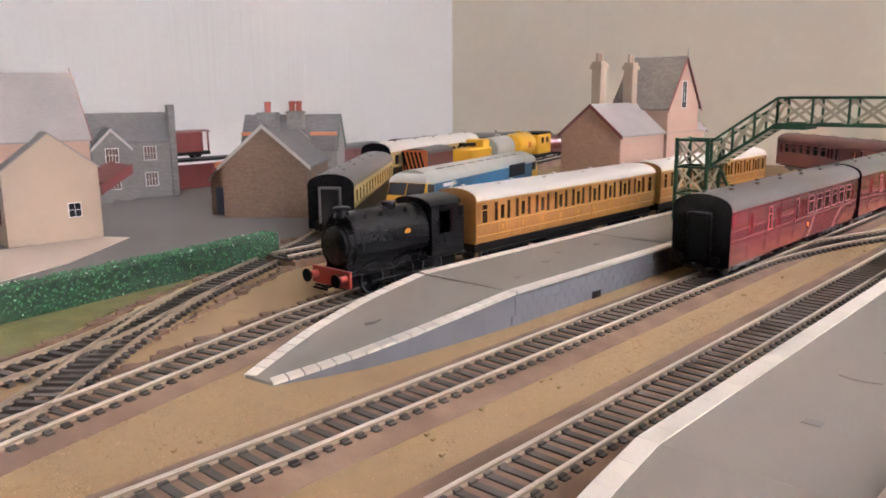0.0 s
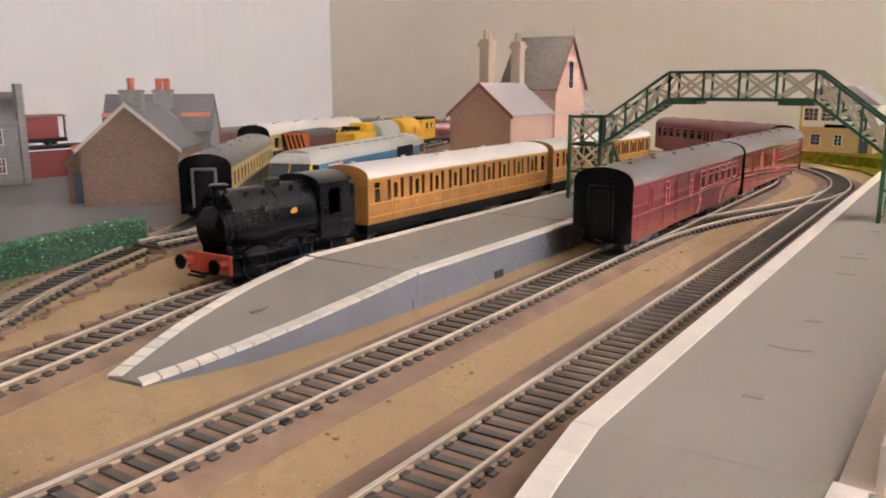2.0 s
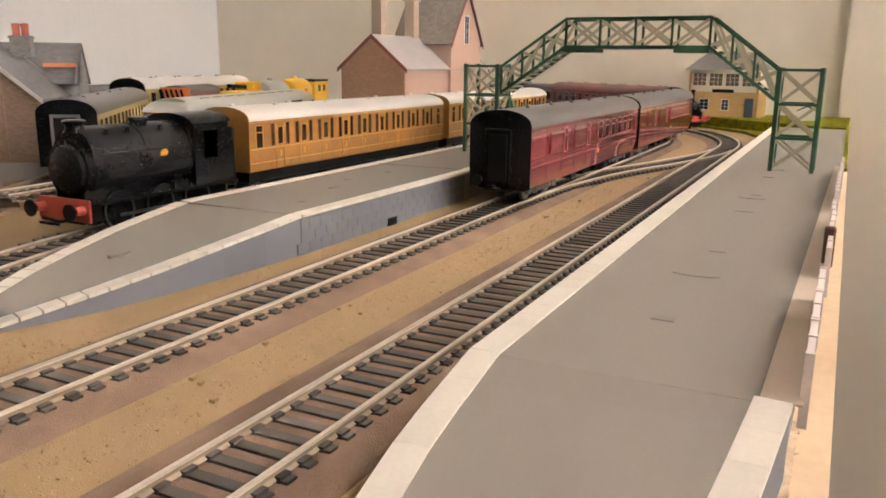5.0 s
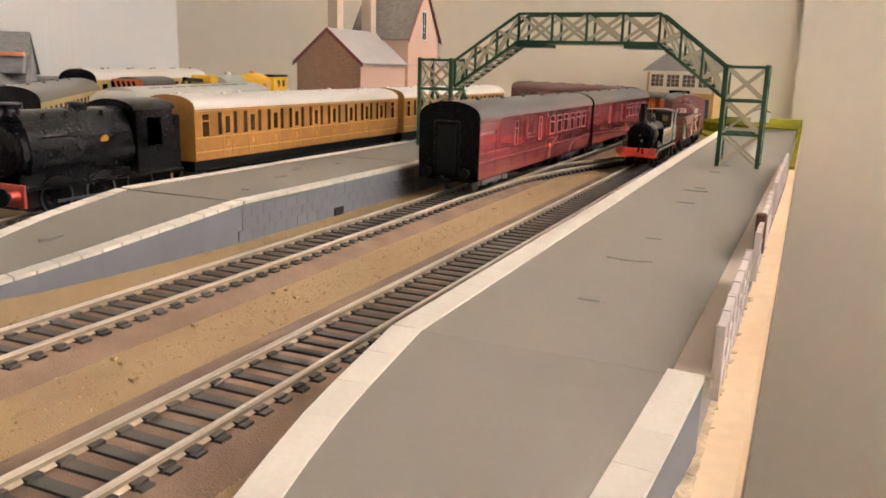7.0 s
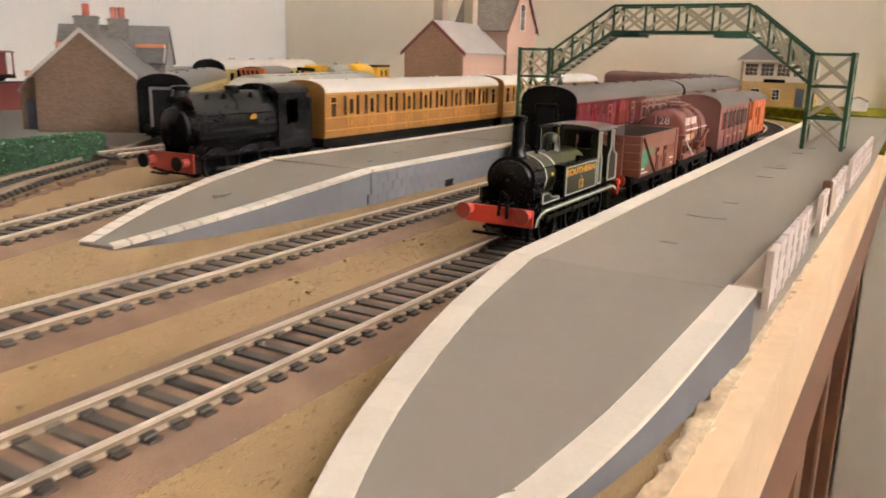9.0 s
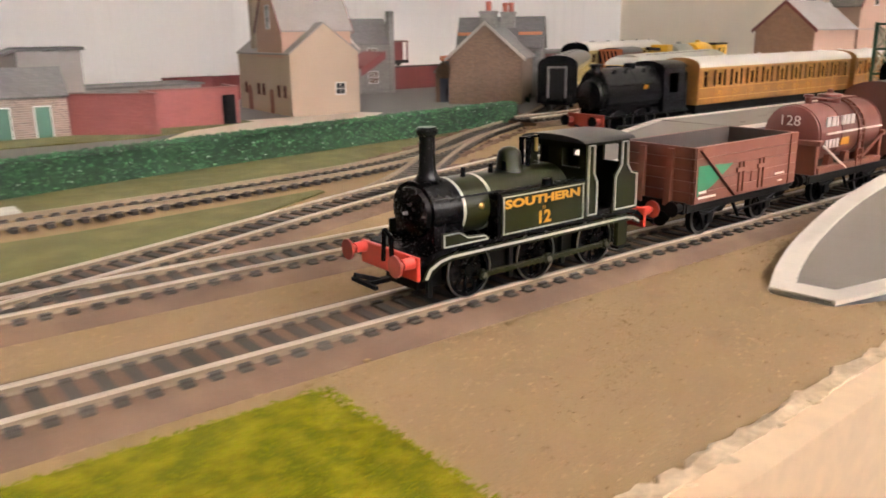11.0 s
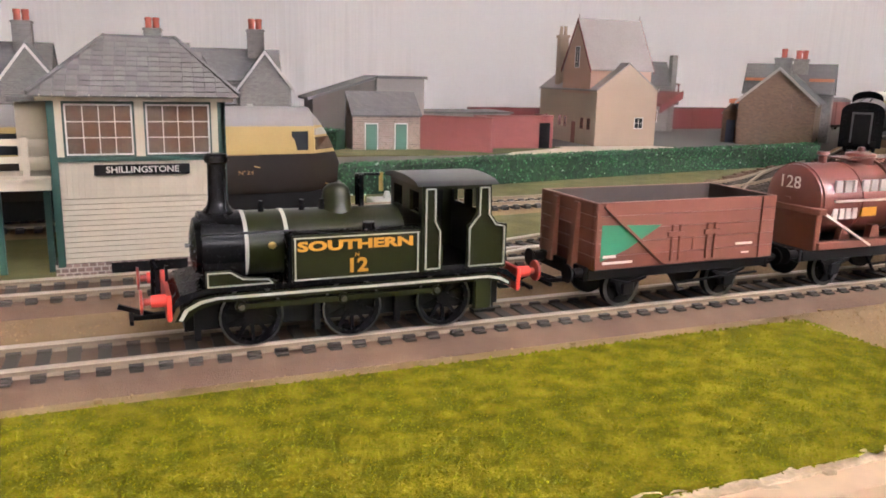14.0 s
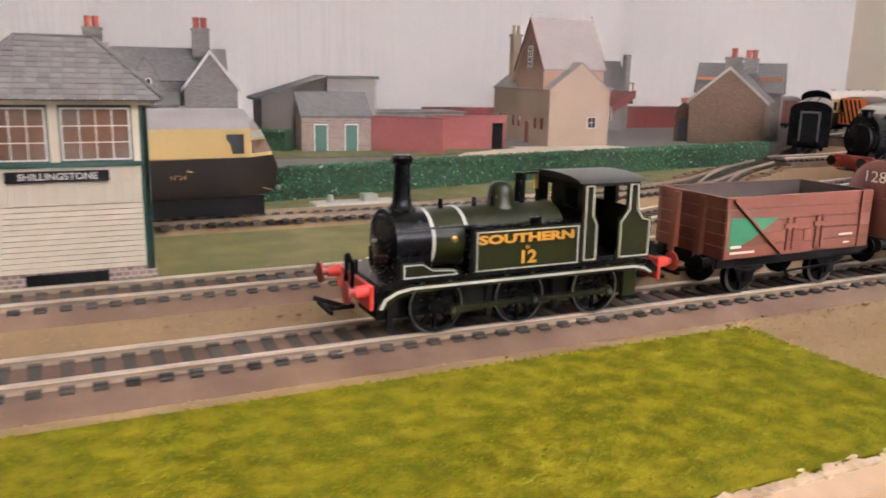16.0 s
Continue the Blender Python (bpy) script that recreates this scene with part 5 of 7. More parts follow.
def corridor(t, x, sgn, mat=M_BLACK, z0=10, z1=42):
    bm = box(B(), min(x, x + sgn * 3), max(x, x + sgn * 3), -8, 8, z0, z1, 0.8)
    c = part("corridor_bellows", bm, mat, t, "black corridor connection")
    part("corridor_door", box(B(), min(x + sgn * 3, x + sgn * 3.4), max(x + sgn * 3, x + sgn * 3.4), -5.5, 5.5, z0 + 3, z1 - 3), M_FRAME, c)


def maroon_coach(m, label, mat=M_MAROON, roof=M_COACHROOF):
    t = thing("maroon_coach", label, "railway coach", m, "maroon coaches of the stopped train")
    L = 246
    coach_body(t, L, 36, 9, 43, mat, M_BLACK, roof, 9.5)
    corridor(t, -L / 2 - 0.8, -1)
    corridor(t, L / 2 + 0.8, 1)
    pane_row(t, [-62, -14], 17.9, 25, 39, 4.6, M_PINKTRIM, M_COACHPANE, light=True)
    pane_row(t, [-92, -48, -4, 3], 17.9, 26, 38, 3.6, M_MAROON, M_COACHPANE)
    pane_row(t, [14 + 17 * k for k in range(6)], 17.9, 27, 38.5, 10.5, M_PINKTRIM, M_COACHPANE, light=True)
    pane_row(t, [112], 17.9, 26, 38, 4.2, M_MAROON, M_COACHPANE, light=True)
    for x in (-97, -69, -44, -19, 107):
        for s in (-1, 1):
            part("door_line", box(B(), x - 0.09, x + 0.09, s * 18 - 0.1, s * 18 + 0.1, 12, 41), M_BLACK, t, round_off=False)
    part("lining", box(B(), -L / 2, L / 2, -18.1, 18.1, 41.0, 41.4), M_BLACK, t, "thin black lining band", round_off=False)
    part("crest", cyl(B(), (10, -18.2, 19), (10, -17.9, 19), 1.6, n=10), M_YELLOWLET, t, "small round crest")
    roof_vents(t, L, 52.2, 12, M_COACHROOF)
    for x in (-86, 86):
        bogie(t, x, M_DUSTY)
    for x, w in ((-20, 12), (8, 20), (34, 9)):
        part("underframe_box", box(B(), x - w / 2, x + w / 2, -11, 11, 3, 9, 0.4), M_FRAME, t)
    part("solebar", box(B(), -L / 2 + 2, L / 2 - 2, -14, 14, 7.5, 9.2), M_FRAME, t)
    buffers(t, -L / 2, -1, mat=M_FRAME, head=M_FRAME)
    coupling(t, -L / 2, -1)
    return t


def teak_coach(m, L, label):
    t = thing("teak_coach", label, "railway coach", m, "teak coaches behind the black engine")
    coach_body(t, L, 35, 17, 45.0, M_TEAK, M_TEAK, M_WHITEROOF, 7.5)
    n = 9
    z0, z1 = 31, 41
    comp = (L - 30) / n
    pane_row(t, [-L / 2 + 8, L / 2 - 8], 17.4, z0 - 1, z1 + 1, 5.5, M_TEAKTRIM, M_TEAKPANE, light=True)
    xs = [-L / 2 + 15 + comp * (k + 0.5) for k in range(n)]
    pane_row(t, xs, 17.4, z0, z1 - 0.6, 4.4, M_TEAKTRIM, M_TEAKPANE)
    pane_row(t, [x - 6.6 for x in xs], 17.4, z0 - 0.6, z1 + 1.6, 3.2, M_TEAK, M_TEAKPANE)
    pane_row(t, [x + 6.6 for x in xs], 17.4, z0 - 0.6, z1 + 1.6, 3.2, M_TEAK, M_TEAKPANE)
    for s in (-1, 1):
        y = s * 17.5
        for z in (21.5, 29.2, 43.6):
            part("beading", box(B(), -L / 2, L / 2, min(y, y + s * 0.35), max(y, y + s * 0.35), z, z + 0.5), M_TEAKTRIM, t, "ochre beading", round_off=False)
        for x in xs:
            for dx in (-3.6, 3.6):
                part("door_beading", box(B(), x + dx - 0.22, x + dx + 0.22, min(y, y + s * 0.35), max(y, y + s * 0.35), 18.5, 43), M_TEAKTRIM, t, round_off=False)
    for k, x in enumerate(xs):
        lettering("class_number", "3" if k < 6 else "1", 4.6, M_YELLOWLET, t, face_y(x, -17.75, 25.4), "ochre class number")
    roof_vents(t, L, 52.2, 9, M_WHITEROOF, 5)
    part("solebar", box(B(), -L / 2 + 1, L / 2 - 1, -15, 15, 11, 17.1), M_FRAME, t)
    part("stepboard", box(B(), -L / 2 + 10, L / 2 - 10, -16.6, -15, 10.5, 11.4), M_FRAME, t)
    part("truss_frame", box(B(), -30, 30, -13, 13, 3.2, 8, 0.5), M_FRAME, t)
    for x in (-L / 2 + 38, L / 2 - 38):
        bogie(t, x)
    corridor(t, -L / 2 - 0.8, -1, M_FRAME)
    corridor(t, L / 2 + 0.8, 1, M_FRAME)
    return t


def choc_cream_coach(m, label):
    t = thing("chocolate_cream_coach", label, "railway coach", m, "chocolate and cream coaches")
    L = 240
    coach_body(t, L, 36, 9, 42, M_CREAM, M_BLACK, M_COACHROOF if "dark" in label else M_WHITEROOF, 10, M_CHOC, 25)
    pane_row(t, [-106 + 16.4 * k for k in range(14)], 17.9, 28, 38, 9, M_CREAM)
    corridor(t, -L / 2 - 0.8, -1)
    part("end_panel", box(B(), -L / 2 - 5.4, -L / 2 - 4.3, -7, 7, 16, 40), M_FRAME, t, "grey-edged end door panel")
    bm = B()
    for s in (-1, 1):
        box(bm, -L / 2 - 5.6, -L / 2 - 4.3, s * 8 - 0.8, s * 8 + 0.8, 14, 42)
    box(bm, -L / 2 - 5.6, -L / 2 - 4.3, -8.8, 8.8, 40.5, 42.2)
    part("end_door_frame", bm, M_COACHROOF, t, "grey door frame")
    roof_vents(t, L, 51.5, 10, M_COACHROOF)
    part("solebar", box(B(), -L / 2 + 2, L / 2 - 2, -14, 14, 7, 9.2), M_FRAME, t)
    for x in (-84, 84):
        bogie(t, x)
    buffers(t, -L / 2, -1, mat=M_FRAME, head=M_FRAME)
    return t


def diesel(m):
    t = thing("blue_diesel_locomotive", "blue diesel locomotive with yellow nose and pale grey roof", "locomotive", m)
    L, h = 250, 17.5
    part("body", extr(B(), [(-h, 8), (h, 8), (h, 36), (-h, 36)], "x", -L / 2 + 17, L / 2 - 17), M_BLUE, t)
    arch = [(-h, 35.8), (h, 35.8)] + [(h * math.cos(a), 36 + 11 * math.sin(a) ** 0.8) for a in np.linspace(0.1, math.pi - 0.1, 13)]
    part("roof", extr(B(), arch, "x", -L / 2 + 12, L / 2 - 12), M_GREYROOF, t)
    for s in (-1, 1):
        e = s * L / 2
        c = part("cab_nose", extr(B(), [(e, 8), (e + s * 1.2, 18), (e, 27), (e - s * 5, 38), (e - s * 30, 38), (e - s * 30, 8)], "y", -h + 0.2, h - 0.2), M_YELLOW, t, "yellow cab front")
        bm = B()
        rows = []
        for z, d, k in ((37.6, 3.6, 1.0), (40.5, 5.5, 0.95), (43.6, 10, 0.8), (46, 16, 0.5), (46.8, 20, 0.2)):
            rows.append([bm.verts.new(p) for p in ((e - s * d, -h * k, z), (e - s * d, h * k, z), (e - s * 30, h * k, z), (e - s * 30, -h * k, z))])
        for lo, hi in zip(rows, rows[1:]):
            for i in range(4):
                bm.faces.new((lo[i], lo[(i + 1) % 4], hi[(i + 1) % 4], hi[i]))
        bm.faces.new(rows[0])
        bm.faces.new(rows[-1][::-1])
        part("cab_roof", bm, M_GREYROOF, t, "pale grey rounded cab roof")
        for y0, y1 in ((-16.6, -0.5), (0.5, 16.6)):
            bm = B()
            v = [bm.verts.new((e - s * (27.6 - 27) * 0.45 - s * d + s * 0.5, y, z)) for d, y, z in ((0, y0, 27.6), (0, y1, 27.6), (4.4, y1, 37.2), (4.4, y0, 37.2))]
            w = [bm.verts.new((p.co.x - s * 0.9, p.co.y, p.co.z)) for p in v]
            bm.faces.new(v)
            bm.faces.new(w[::-1])
            for k in range(4):
                bm.faces.new((v[k], w[k], w[(k + 1) % 4], v[(k + 1) % 4]))
            part("windscreen", bm, M_GLASS, c, "dark divided windscreen")
        part("buffer_skirt", box(B(), min(e, e + s * 2), max(e, e + s * 2), -15, 15, 4, 10), M_FRAME, t)
    bm = B()
    for z in (26.6, 32.0):
        box(bm, -92, -68, -17.85, -17.3, z, z + 2.6)
    strut(bm, (-70, -17.6, 33.3), (-76, -17.6, 37.0), 2.8, 0.5)
    strut(bm, (-90, -17.6, 27.9), (-82, -17.6, 22.6), 2.8, 0.5)
    strut(bm, (-85, -17.6, 27.9), (-75, -17.6, 33.3), 2.8, 0.5)
    part("double_arrow_mark", bm, M_WHITELET, t, "white arrow-shaped mark")
    part("side_grille", box(B(), 48, 88, -17.9, -17.4, 26, 38), M_FRAME, t, "dark body side grille")
    for k in range(9):
        x = -80 + k * 20
        part("roof_grille", box(B(), x - 7, x + 7, -9, -5, 44.6, 46.2, 0.4), M_COACHROOF, t)
    pane_row(t, [-113, 113], 17.3, 28, 36.6, 12, M_GREYROOF)
    part("fuel_tank", box(B(), -40, 40, -14, 14, 2, 8, 1), M_FRAME, t)
    for x in (-78, 78):
        bogie(t, x, base=50)


def yellow_wagons():
    def put(s, kind, label):
        x, y, a = along(LINE_H, s)
        t = thing(kind, label, "railway wagon", at(x, y, ZR + 9, a), "yellow works train")
        part("underframe", box(B(), -34, 34, -13, 13, 7, 11, 0.5), M_FRAME, t)
        wheel_set(t, -20, 6.4)
        wheel_set(t, 20, 6.4)
        return t
    t = put(82, "striped_works_van", "works van with black and orange striped end")
    part("body", box(B(), -36, 36, -15, 15, 11, 38, 0.8), M_BROWNVAN, t)
    part("end_wall", box(B(), -37, -36, -15, 15, 11, 42), M_ORANGE, t)
    for k in range(6):
        part("warning_stripe", strut(B(), (-37.3, -14 + k * 5, 12), (-37.3, -6 + k * 5 if k < 5 else 14.8, 40), 2.2, 0.5), M_BLACK, t, "black warning stripe")
    part("roof", extr(B(), [(-15.5, 38)] + [(15.5 * math.cos(a), 38 + 6 * math.sin(a)) for a in np.linspace(math.pi, 0, 9)], "x", -36, 36), M_COACHROOF, t)
    t = put(210, "yellow_crane_wagon", "yellow works wagon with dark jib")
    part("body", box(B(), -34, 34, -14, 14, 11, 34, 1.5), M_YELLOW, t)
    part("jib", strut(B(), (-34, 0, 40), (30, 0, 37), 5, 4), M_FRAME, t)
    part("cab", box(B(), 8, 30, -12, 12, 34, 44, 1), M_YELLOW, t)
    t = put(295, "cement_tank_wagon", "weathered grey cement tank wagon")
    part("tank", lathe(B(), [(2, -33), (14, -31), (16, -26), (16, 26), (14, 31), (2, 33)], (0, 0, 28), "x", 20), M_GREYROOF, t)
    part("hatch", cyl(B(), (0, 0, 43), (0, 0, 47), 4, 3.6, 12), M_GREYROOF, t)
    t = put(376, "yellow_tank_wagon", "bright yellow tank wagon")
    part("tank", lathe(B(), [(2, -33), (15, -31), (17, -26), (17, 26), (15, 31), (2, 33)], (0, 0, 28), "x", 20), M_YELLOW, t)
    part("hatch", cyl(B(), (0, 0, 44), (0, 0, 48), 4, 3.6, 12), M_YELLOW, t)
    part("red_panel", box(B(), -4, 6, -17.2, -16.6, 24, 32), M_ORANGE, t)
    t = put(446, "yellow_works_van", "yellow works van with a dark roof")
    part("body", box(B(), -28, 28, -15, 15, 11, 40, 0.8), M_YELLOW, t)
    part("roof", box(B(), -29, 29, -15.6, 15.6, 40, 43, 1.0), M_FRAME, t)
    pane_row(t, [-10, 10], 14.9, 27, 35, 8, M_FRAME)


def brown_vans():
    for x, y, a, L, label in ((700, 800, 8, 110, "dark brown box van in the far siding"), (860, 822, 8, 110, "dark brown box van in the far siding")):
        t = thing("brown_box_van", label, "railway wagon", at(x, y, ZR, a), "far brown vans")
        part("body", box(B(), -L / 2, L / 2, -16, 16, 9, 42, 0.6), M_BROWNVAN, t)
        part("roof", extr(B(), [(-16.5, 42)] + [(16.5 * math.cos(q), 42 + 6 * math.sin(q)) for q in np.linspace(math.pi, 0, 9)], "x", -L / 2 - 1, L / 2 + 1), M_COACHROOF, t)
        part("underframe", box(B(), -L / 2, L / 2, -12, 12, 5, 9), M_FRAME, t)
        for k in range(5):
            u = -L / 2 + L * (k + 0.5) / 5
            part("rib", box(B(), u - 0.8, u + 0.8, -16.7, -15.9, 9, 42), M_BROWNVAN, t)
        wheel_set(t, -L / 3, 6.4)
        wheel_set(t, L / 3, 6.4)


def shelf_stock():
    """A red brake van standing on the ledge behind the boundary wall."""
    ledge = thing("back_ledge", "narrow dark ledge carrying stock behind the wall", "shelf", at(560, 1050))
    part("plank", box(B(), -30, 340, -16, 16, 22, 26), M_FRAME, ledge)
    for x in (0, 300):
        part("bracket", box(B(), x, x + 12, -10, 10, 0.4, 22), M_FRAME, ledge)
    t = thing("red_brake_van", "dark red brake van with open end verandas", "railway wagon", at(600, 1050, 26, 2))
    part("cabin", box(B(), -22, 30, -14, 14, 10, 38, 0.5), M_REDCARD, t)
    part("roof", extr(B(), [(-15.5, 38)] + [(15.5 * math.cos(a), 38 + 3 * math.sin(a)) for a in np.linspace(math.pi, 0, 9)], "x", -42, 42), M_BROWNVAN, t)
    for x in (-40, 38):
        for y in (-13.5, 12):
            part("veranda_post", box(B(), x, x + 2.2, y, y + 1.5, 10, 38), M_REDCARD, t)
    part("veranda_panel", box(B(), -40, -38, -14, 14, 10, 22), M_REDCARD, t)
    part("underframe", box(B(), -42, 42, -13, 13, 5, 10, 0.4), M_FRAME, t)
    wheel_set(t, -24, 6.4)
    wheel_set(t, 24, 6.4)


def railcar(m):
    t = thing("streamlined_railcar", "chocolate and cream streamlined diesel railcar", "railcar", m)
    L, h = 256, 18

    def shell(z0, z1, inset):
        """Half of the plan with a tapered nose at +x."""
        return [(-L / 2, -h), (L / 2 - 32, -h), (L / 2 - 15, -h + 1.6), (L / 2 - inset, -h + 12), (L / 2 - inset, h - 12), (L / 2 - 15, h - 1.6), (L / 2 - 32, h), (-L / 2, h)]
    bm = B()
    rows = []
    for z, inset, k in ((11, 4, 0.97), (14, 1, 1.0), (24, 0, 1.0), (29.5, 2, 1.0)):
        rows.append([bm.verts.new((x, y * k, z)) for x, y in shell(0, 0, inset)])
    n = len(rows[0])
    for a, b in zip(rows, rows[1:]):
        for i in range(n):
            bm.faces.new((a[i], a[(i + 1) % n], b[(i + 1) % n], b[i]))
    bm.faces.new(rows[0])
    bm.faces.new(rows[-1][::-1])
    part("lower_body", bm, M_CHOC, t)
    bm = B()
    rows = []
    for z, inset, k in ((29.5, 2.2, 0.998), (36, 5, 0.99), (43, 9, 0.96)):
        rows.append([bm.verts.new((x, y * k, z)) for x, y in shell(0, 0, inset)])
    for a, b in zip(rows, rows[1:]):
        for i in range(n):
            bm.faces.new((a[i], a[(i + 1) % n], b[(i + 1) % n], b[i]))
    bm.faces.new(rows[0])
    bm.faces.new(rows[-1][::-1])
    up = part("upper_body", bm, M_CREAM, t, "cream upper body")
    bm = B()
    rows = []
    for z, inset, k in ((42.6, 8.6, 0.97), (46, 11, 0.88), (49.2, 14, 0.66), (51, 15, 0.3)):
        rows.append([bm.verts.new((x, y * k, z)) for x, y in shell(0, 0, inset)])
    for a, b in zip(rows, rows[1:]):
        for i in range(n):
            bm.faces.new((a[i], a[(i + 1) % n], b[(i + 1) % n], b[i]))
    bm.faces.new(rows[0])
    bm.faces.new(rows[-1][::-1])
    part("roof", bm, M_CARROOF, t, "grey domed roof")
    pane_row(t, [L / 2 - 22], 17.0, 31.2, 40.2, 8.0, M_CREAM, M_GLASS, t_=0.7)
    pane_row(t, [L / 2 - 80, L / 2 - 74], 17.9, 30.6, 40, 4.2, M_CREAM)
    pane_row(t, [-60 + 22 * k for k in range(4)], 17.9, 31, 40, 15, M_CREAM)
    for sd in (-1, 1):
        for z0, z1 in ((31.2, 37.2), (38.2, 41.4)):
            bm = B()
            v = []
            for u, z in ((0.08, z0), (0.97, z0), (0.97, z1), (0.08, z1)):
                ins, k = np.interp(z, (29.5, 36, 43), (2.2, 5, 9)), np.interp(z, (29.5, 36, 43), (0.998, 0.99, 0.96))
                x, y = L / 2 - 15 + u * (15 - ins), (-16.4 + u * 10.4) * k
                v.append((x + 0.35, sd * (y - 0.35), z))
            out = [bm.verts.new(p) for p in v]
            inn = [bm.verts.new((x - 0.6, y + sd * 0.6, z)) for x, y, z in v]
            bm.faces.new(out)
            bm.faces.new(inn[::-1])
            for k in range(4):
                bm.faces.new((out[k], inn[k], inn[(k + 1) % 4], out[(k + 1) % 4]))
            # pale colours stand in for reflections, the upper strip in matt grey
            part("windscreen", bm, M_GLASSPALE if z0 < 33 else M_GREYROOF, up, "windscreen with a reflection put into its pale colour", round_off=False)
    part("waist_line", box(B(), -L / 2, L / 2 - 42, -18.25, 18.25, 29.2, 29.7), M_DULLGOLD, t, round_off=False)
    part("skirt_line", strut(B(), (L / 2 - 44, -18.2, 24), (L / 2 - 4, -10.5, 13), 0.6, 0.5), M_CREAM, t, round_off=False)
    lettering("side_letters", "PRE", 6.5, M_DULLGOLD, t, face_y(-64, -18.3, 35), "faded ochre capital letters", 1.2)
    lettering("car_number", "N°24", 2.8, M_DULLGOLD, t, face_y(L / 2 - 48, -18.3, 21.0), "faded number on the side", 1.2)
    part("skirt", box(B(), -L / 2 + 4, L / 2 - 9, -15.5, 15.5, 2.2, 11.4), M_FRAME, t)
    for x in (-80, 74):
        bogie(t, x)
    part("headlamp", lathe(B(), [(1.6, 0), (1.6, 1.2), (0.8, 1.6)], (L / 2 - 0.5, -6, 13), "x", 12), M_STEEL, t)
    part("roof_horn", box(B(), L / 2 - 44, L / 2 - 41, -1, 1, 50.5, 52.2, 0.4), M_GREYROOF, t)


def saddle_tank(m):
    t = thing("black_saddle_tank_engine", "black saddle tank steam engine with red buffer beam", "locomotive", m)
    L = 96
    part("footplate", box(B(), -L / 2, L / 2, -15.5, 15.5, 13.5, 15.2, 0.3), M_BLACK, t)
    part("main_frame", box(B(), -L / 2 + 2, L / 2 - 2, -8, 8, 5, 13.5), M_FRAME, t)
    part("buffer_beam", box(B(), -L / 2 - 1.4, -L / 2, -16.5, 16.5, 7.0, 17.0, 0.3), M_BEAMRED, t, "dull red buffer beam")
    buffers(t, -L / 2 - 1.4, -1, 12.5, M_BEAMRED, M_FRAME, 12.5, 7, 1.9)
    coupling(t, -L / 2 - 1, -1, 7)
    prof = [(13.5 * math.cos(a), 32 + 15.5 * math.sin(a)) for a in np.linspace(math.pi, 0, 17)] + [(14.5, 26), (12.5, 21), (-12.5, 21), (-14.5, 26)]
    part("saddle_tank", extr(B(), prof, "x", -L / 2 + 6, 16), M_BLACK, t)
    part("smokebox", cyl(B(), (-L / 2 + 3, 0, 29), (-L / 2 + 9.2, 0, 29), 13.2, n=28), M_BLACK, t)
    part("smokebox_door", lathe(B(), [(11.4, -L / 2 + 3.1), (10.4, -L / 2 + 1.6), (5, -L / 2 + 0.4), (0.8, -L / 2)], (0, 0, 29), "x", 24), M_BLACK, t)
    part("smokebox_saddle", box(B(), -L / 2 + 3, 14, -9, 9, 15, 22), M_BLACK, t)
    part("chimney", lathe(B(), [(5.0, 45), (4.0, 47), (3.9, 48.2), (5.0, 48.8), (5.0, 50.0), (4.0, 50.6)], (-L / 2 + 8, 0, 0), "z", 18), M_BLACK, t)
    part("tank_filler", lathe(B(), [(4.2, 46.5), (4.2, 48.6), (4.7, 49), (4.3, 50), (1, 50.4)], (-4, 0, 0), "z", 16), M_BLACK, t)
    for x in (-30, -18, 2):
        part("lifting_eye", box(B(), x - 0.8, x + 0.8, -9, -7.4, 43, 46.4, 0.3), M_BLACK, t)
    part("tank_band", extr(B(), [((13.8) * math.cos(a), 32 + 15.8 * math.sin(a)) for a in np.linspace(math.pi, 0, 17)], "x", -12, -11), M_BLACK, t)
    part("cab_front", box(B(), 17, 19, -15, 15, 15, 46.5), M_BLACK, t)
    part("cab_back", box(B(), 40, 42, -15, 15, 15, 46.5), M_BLACK, t)
    for sd in (-1, 1):
        y0, y1 = sorted((sd * 15, sd * 13.6))
        part("cab_side", extr(B(), [(19, 15), (40, 15), (40, 46.5), (34, 46.5), (34, 28), (24, 28), (24, 46.5), (19, 46.5)], "y", y0, y1), M_BLACK, t)
        part("cab_cornice", box(B(), 24, 34, y0, y1, 42, 46.5), M_BLACK, t)
    roof = [(15.8 * math.cos(a), 46 + 5 * math.sin(a)) for a in np.linspace(math.pi, 0, 11)]
    part("cab_roof", extr(B(), roof, "x", 15, 43), M_BLACK, t)
    part("bunker", box(B(), 42, L / 2, -13.5, 13.5, 15, 36, 0.6), M_BLACK, t)
    part("emblem", cyl(B(), (-2, -13.9, 33), (-2, -13.2, 33.3), 2.3, n=12), M_YELLOWLET, t, "small round yellow emblem")
    for x in (-27, -2, 23):
        wheel_set(t, x, 8.8, 9.4)
    rods = B()
    box(rods, -28, 24, -11.2, -10.4, 6.2, 7.6, 0.2)
    part("coupling_rod", rods, M_STEEL, t, "steel coupling rod")
    part("tool_box", box(B(), 2, 12, -15, -11, 15.2, 19, 0.3), M_BLACK, t)
    part("handrail", cyl(B(), (-38, -14.2, 36), (14, -14.2, 36), 0.4, n=6), M_BLACK, t)
    for x in (-27, -2, 23):
        bm = extr(B(), [(x + 9.6 * math.cos(a), 8.8 + 9.6 * math.sin(a)) for a in np.linspace(0.5, math.pi - 0.5, 9)], "y", -12, -10.8)
        part("splasher", bm, M_FRAME, t)


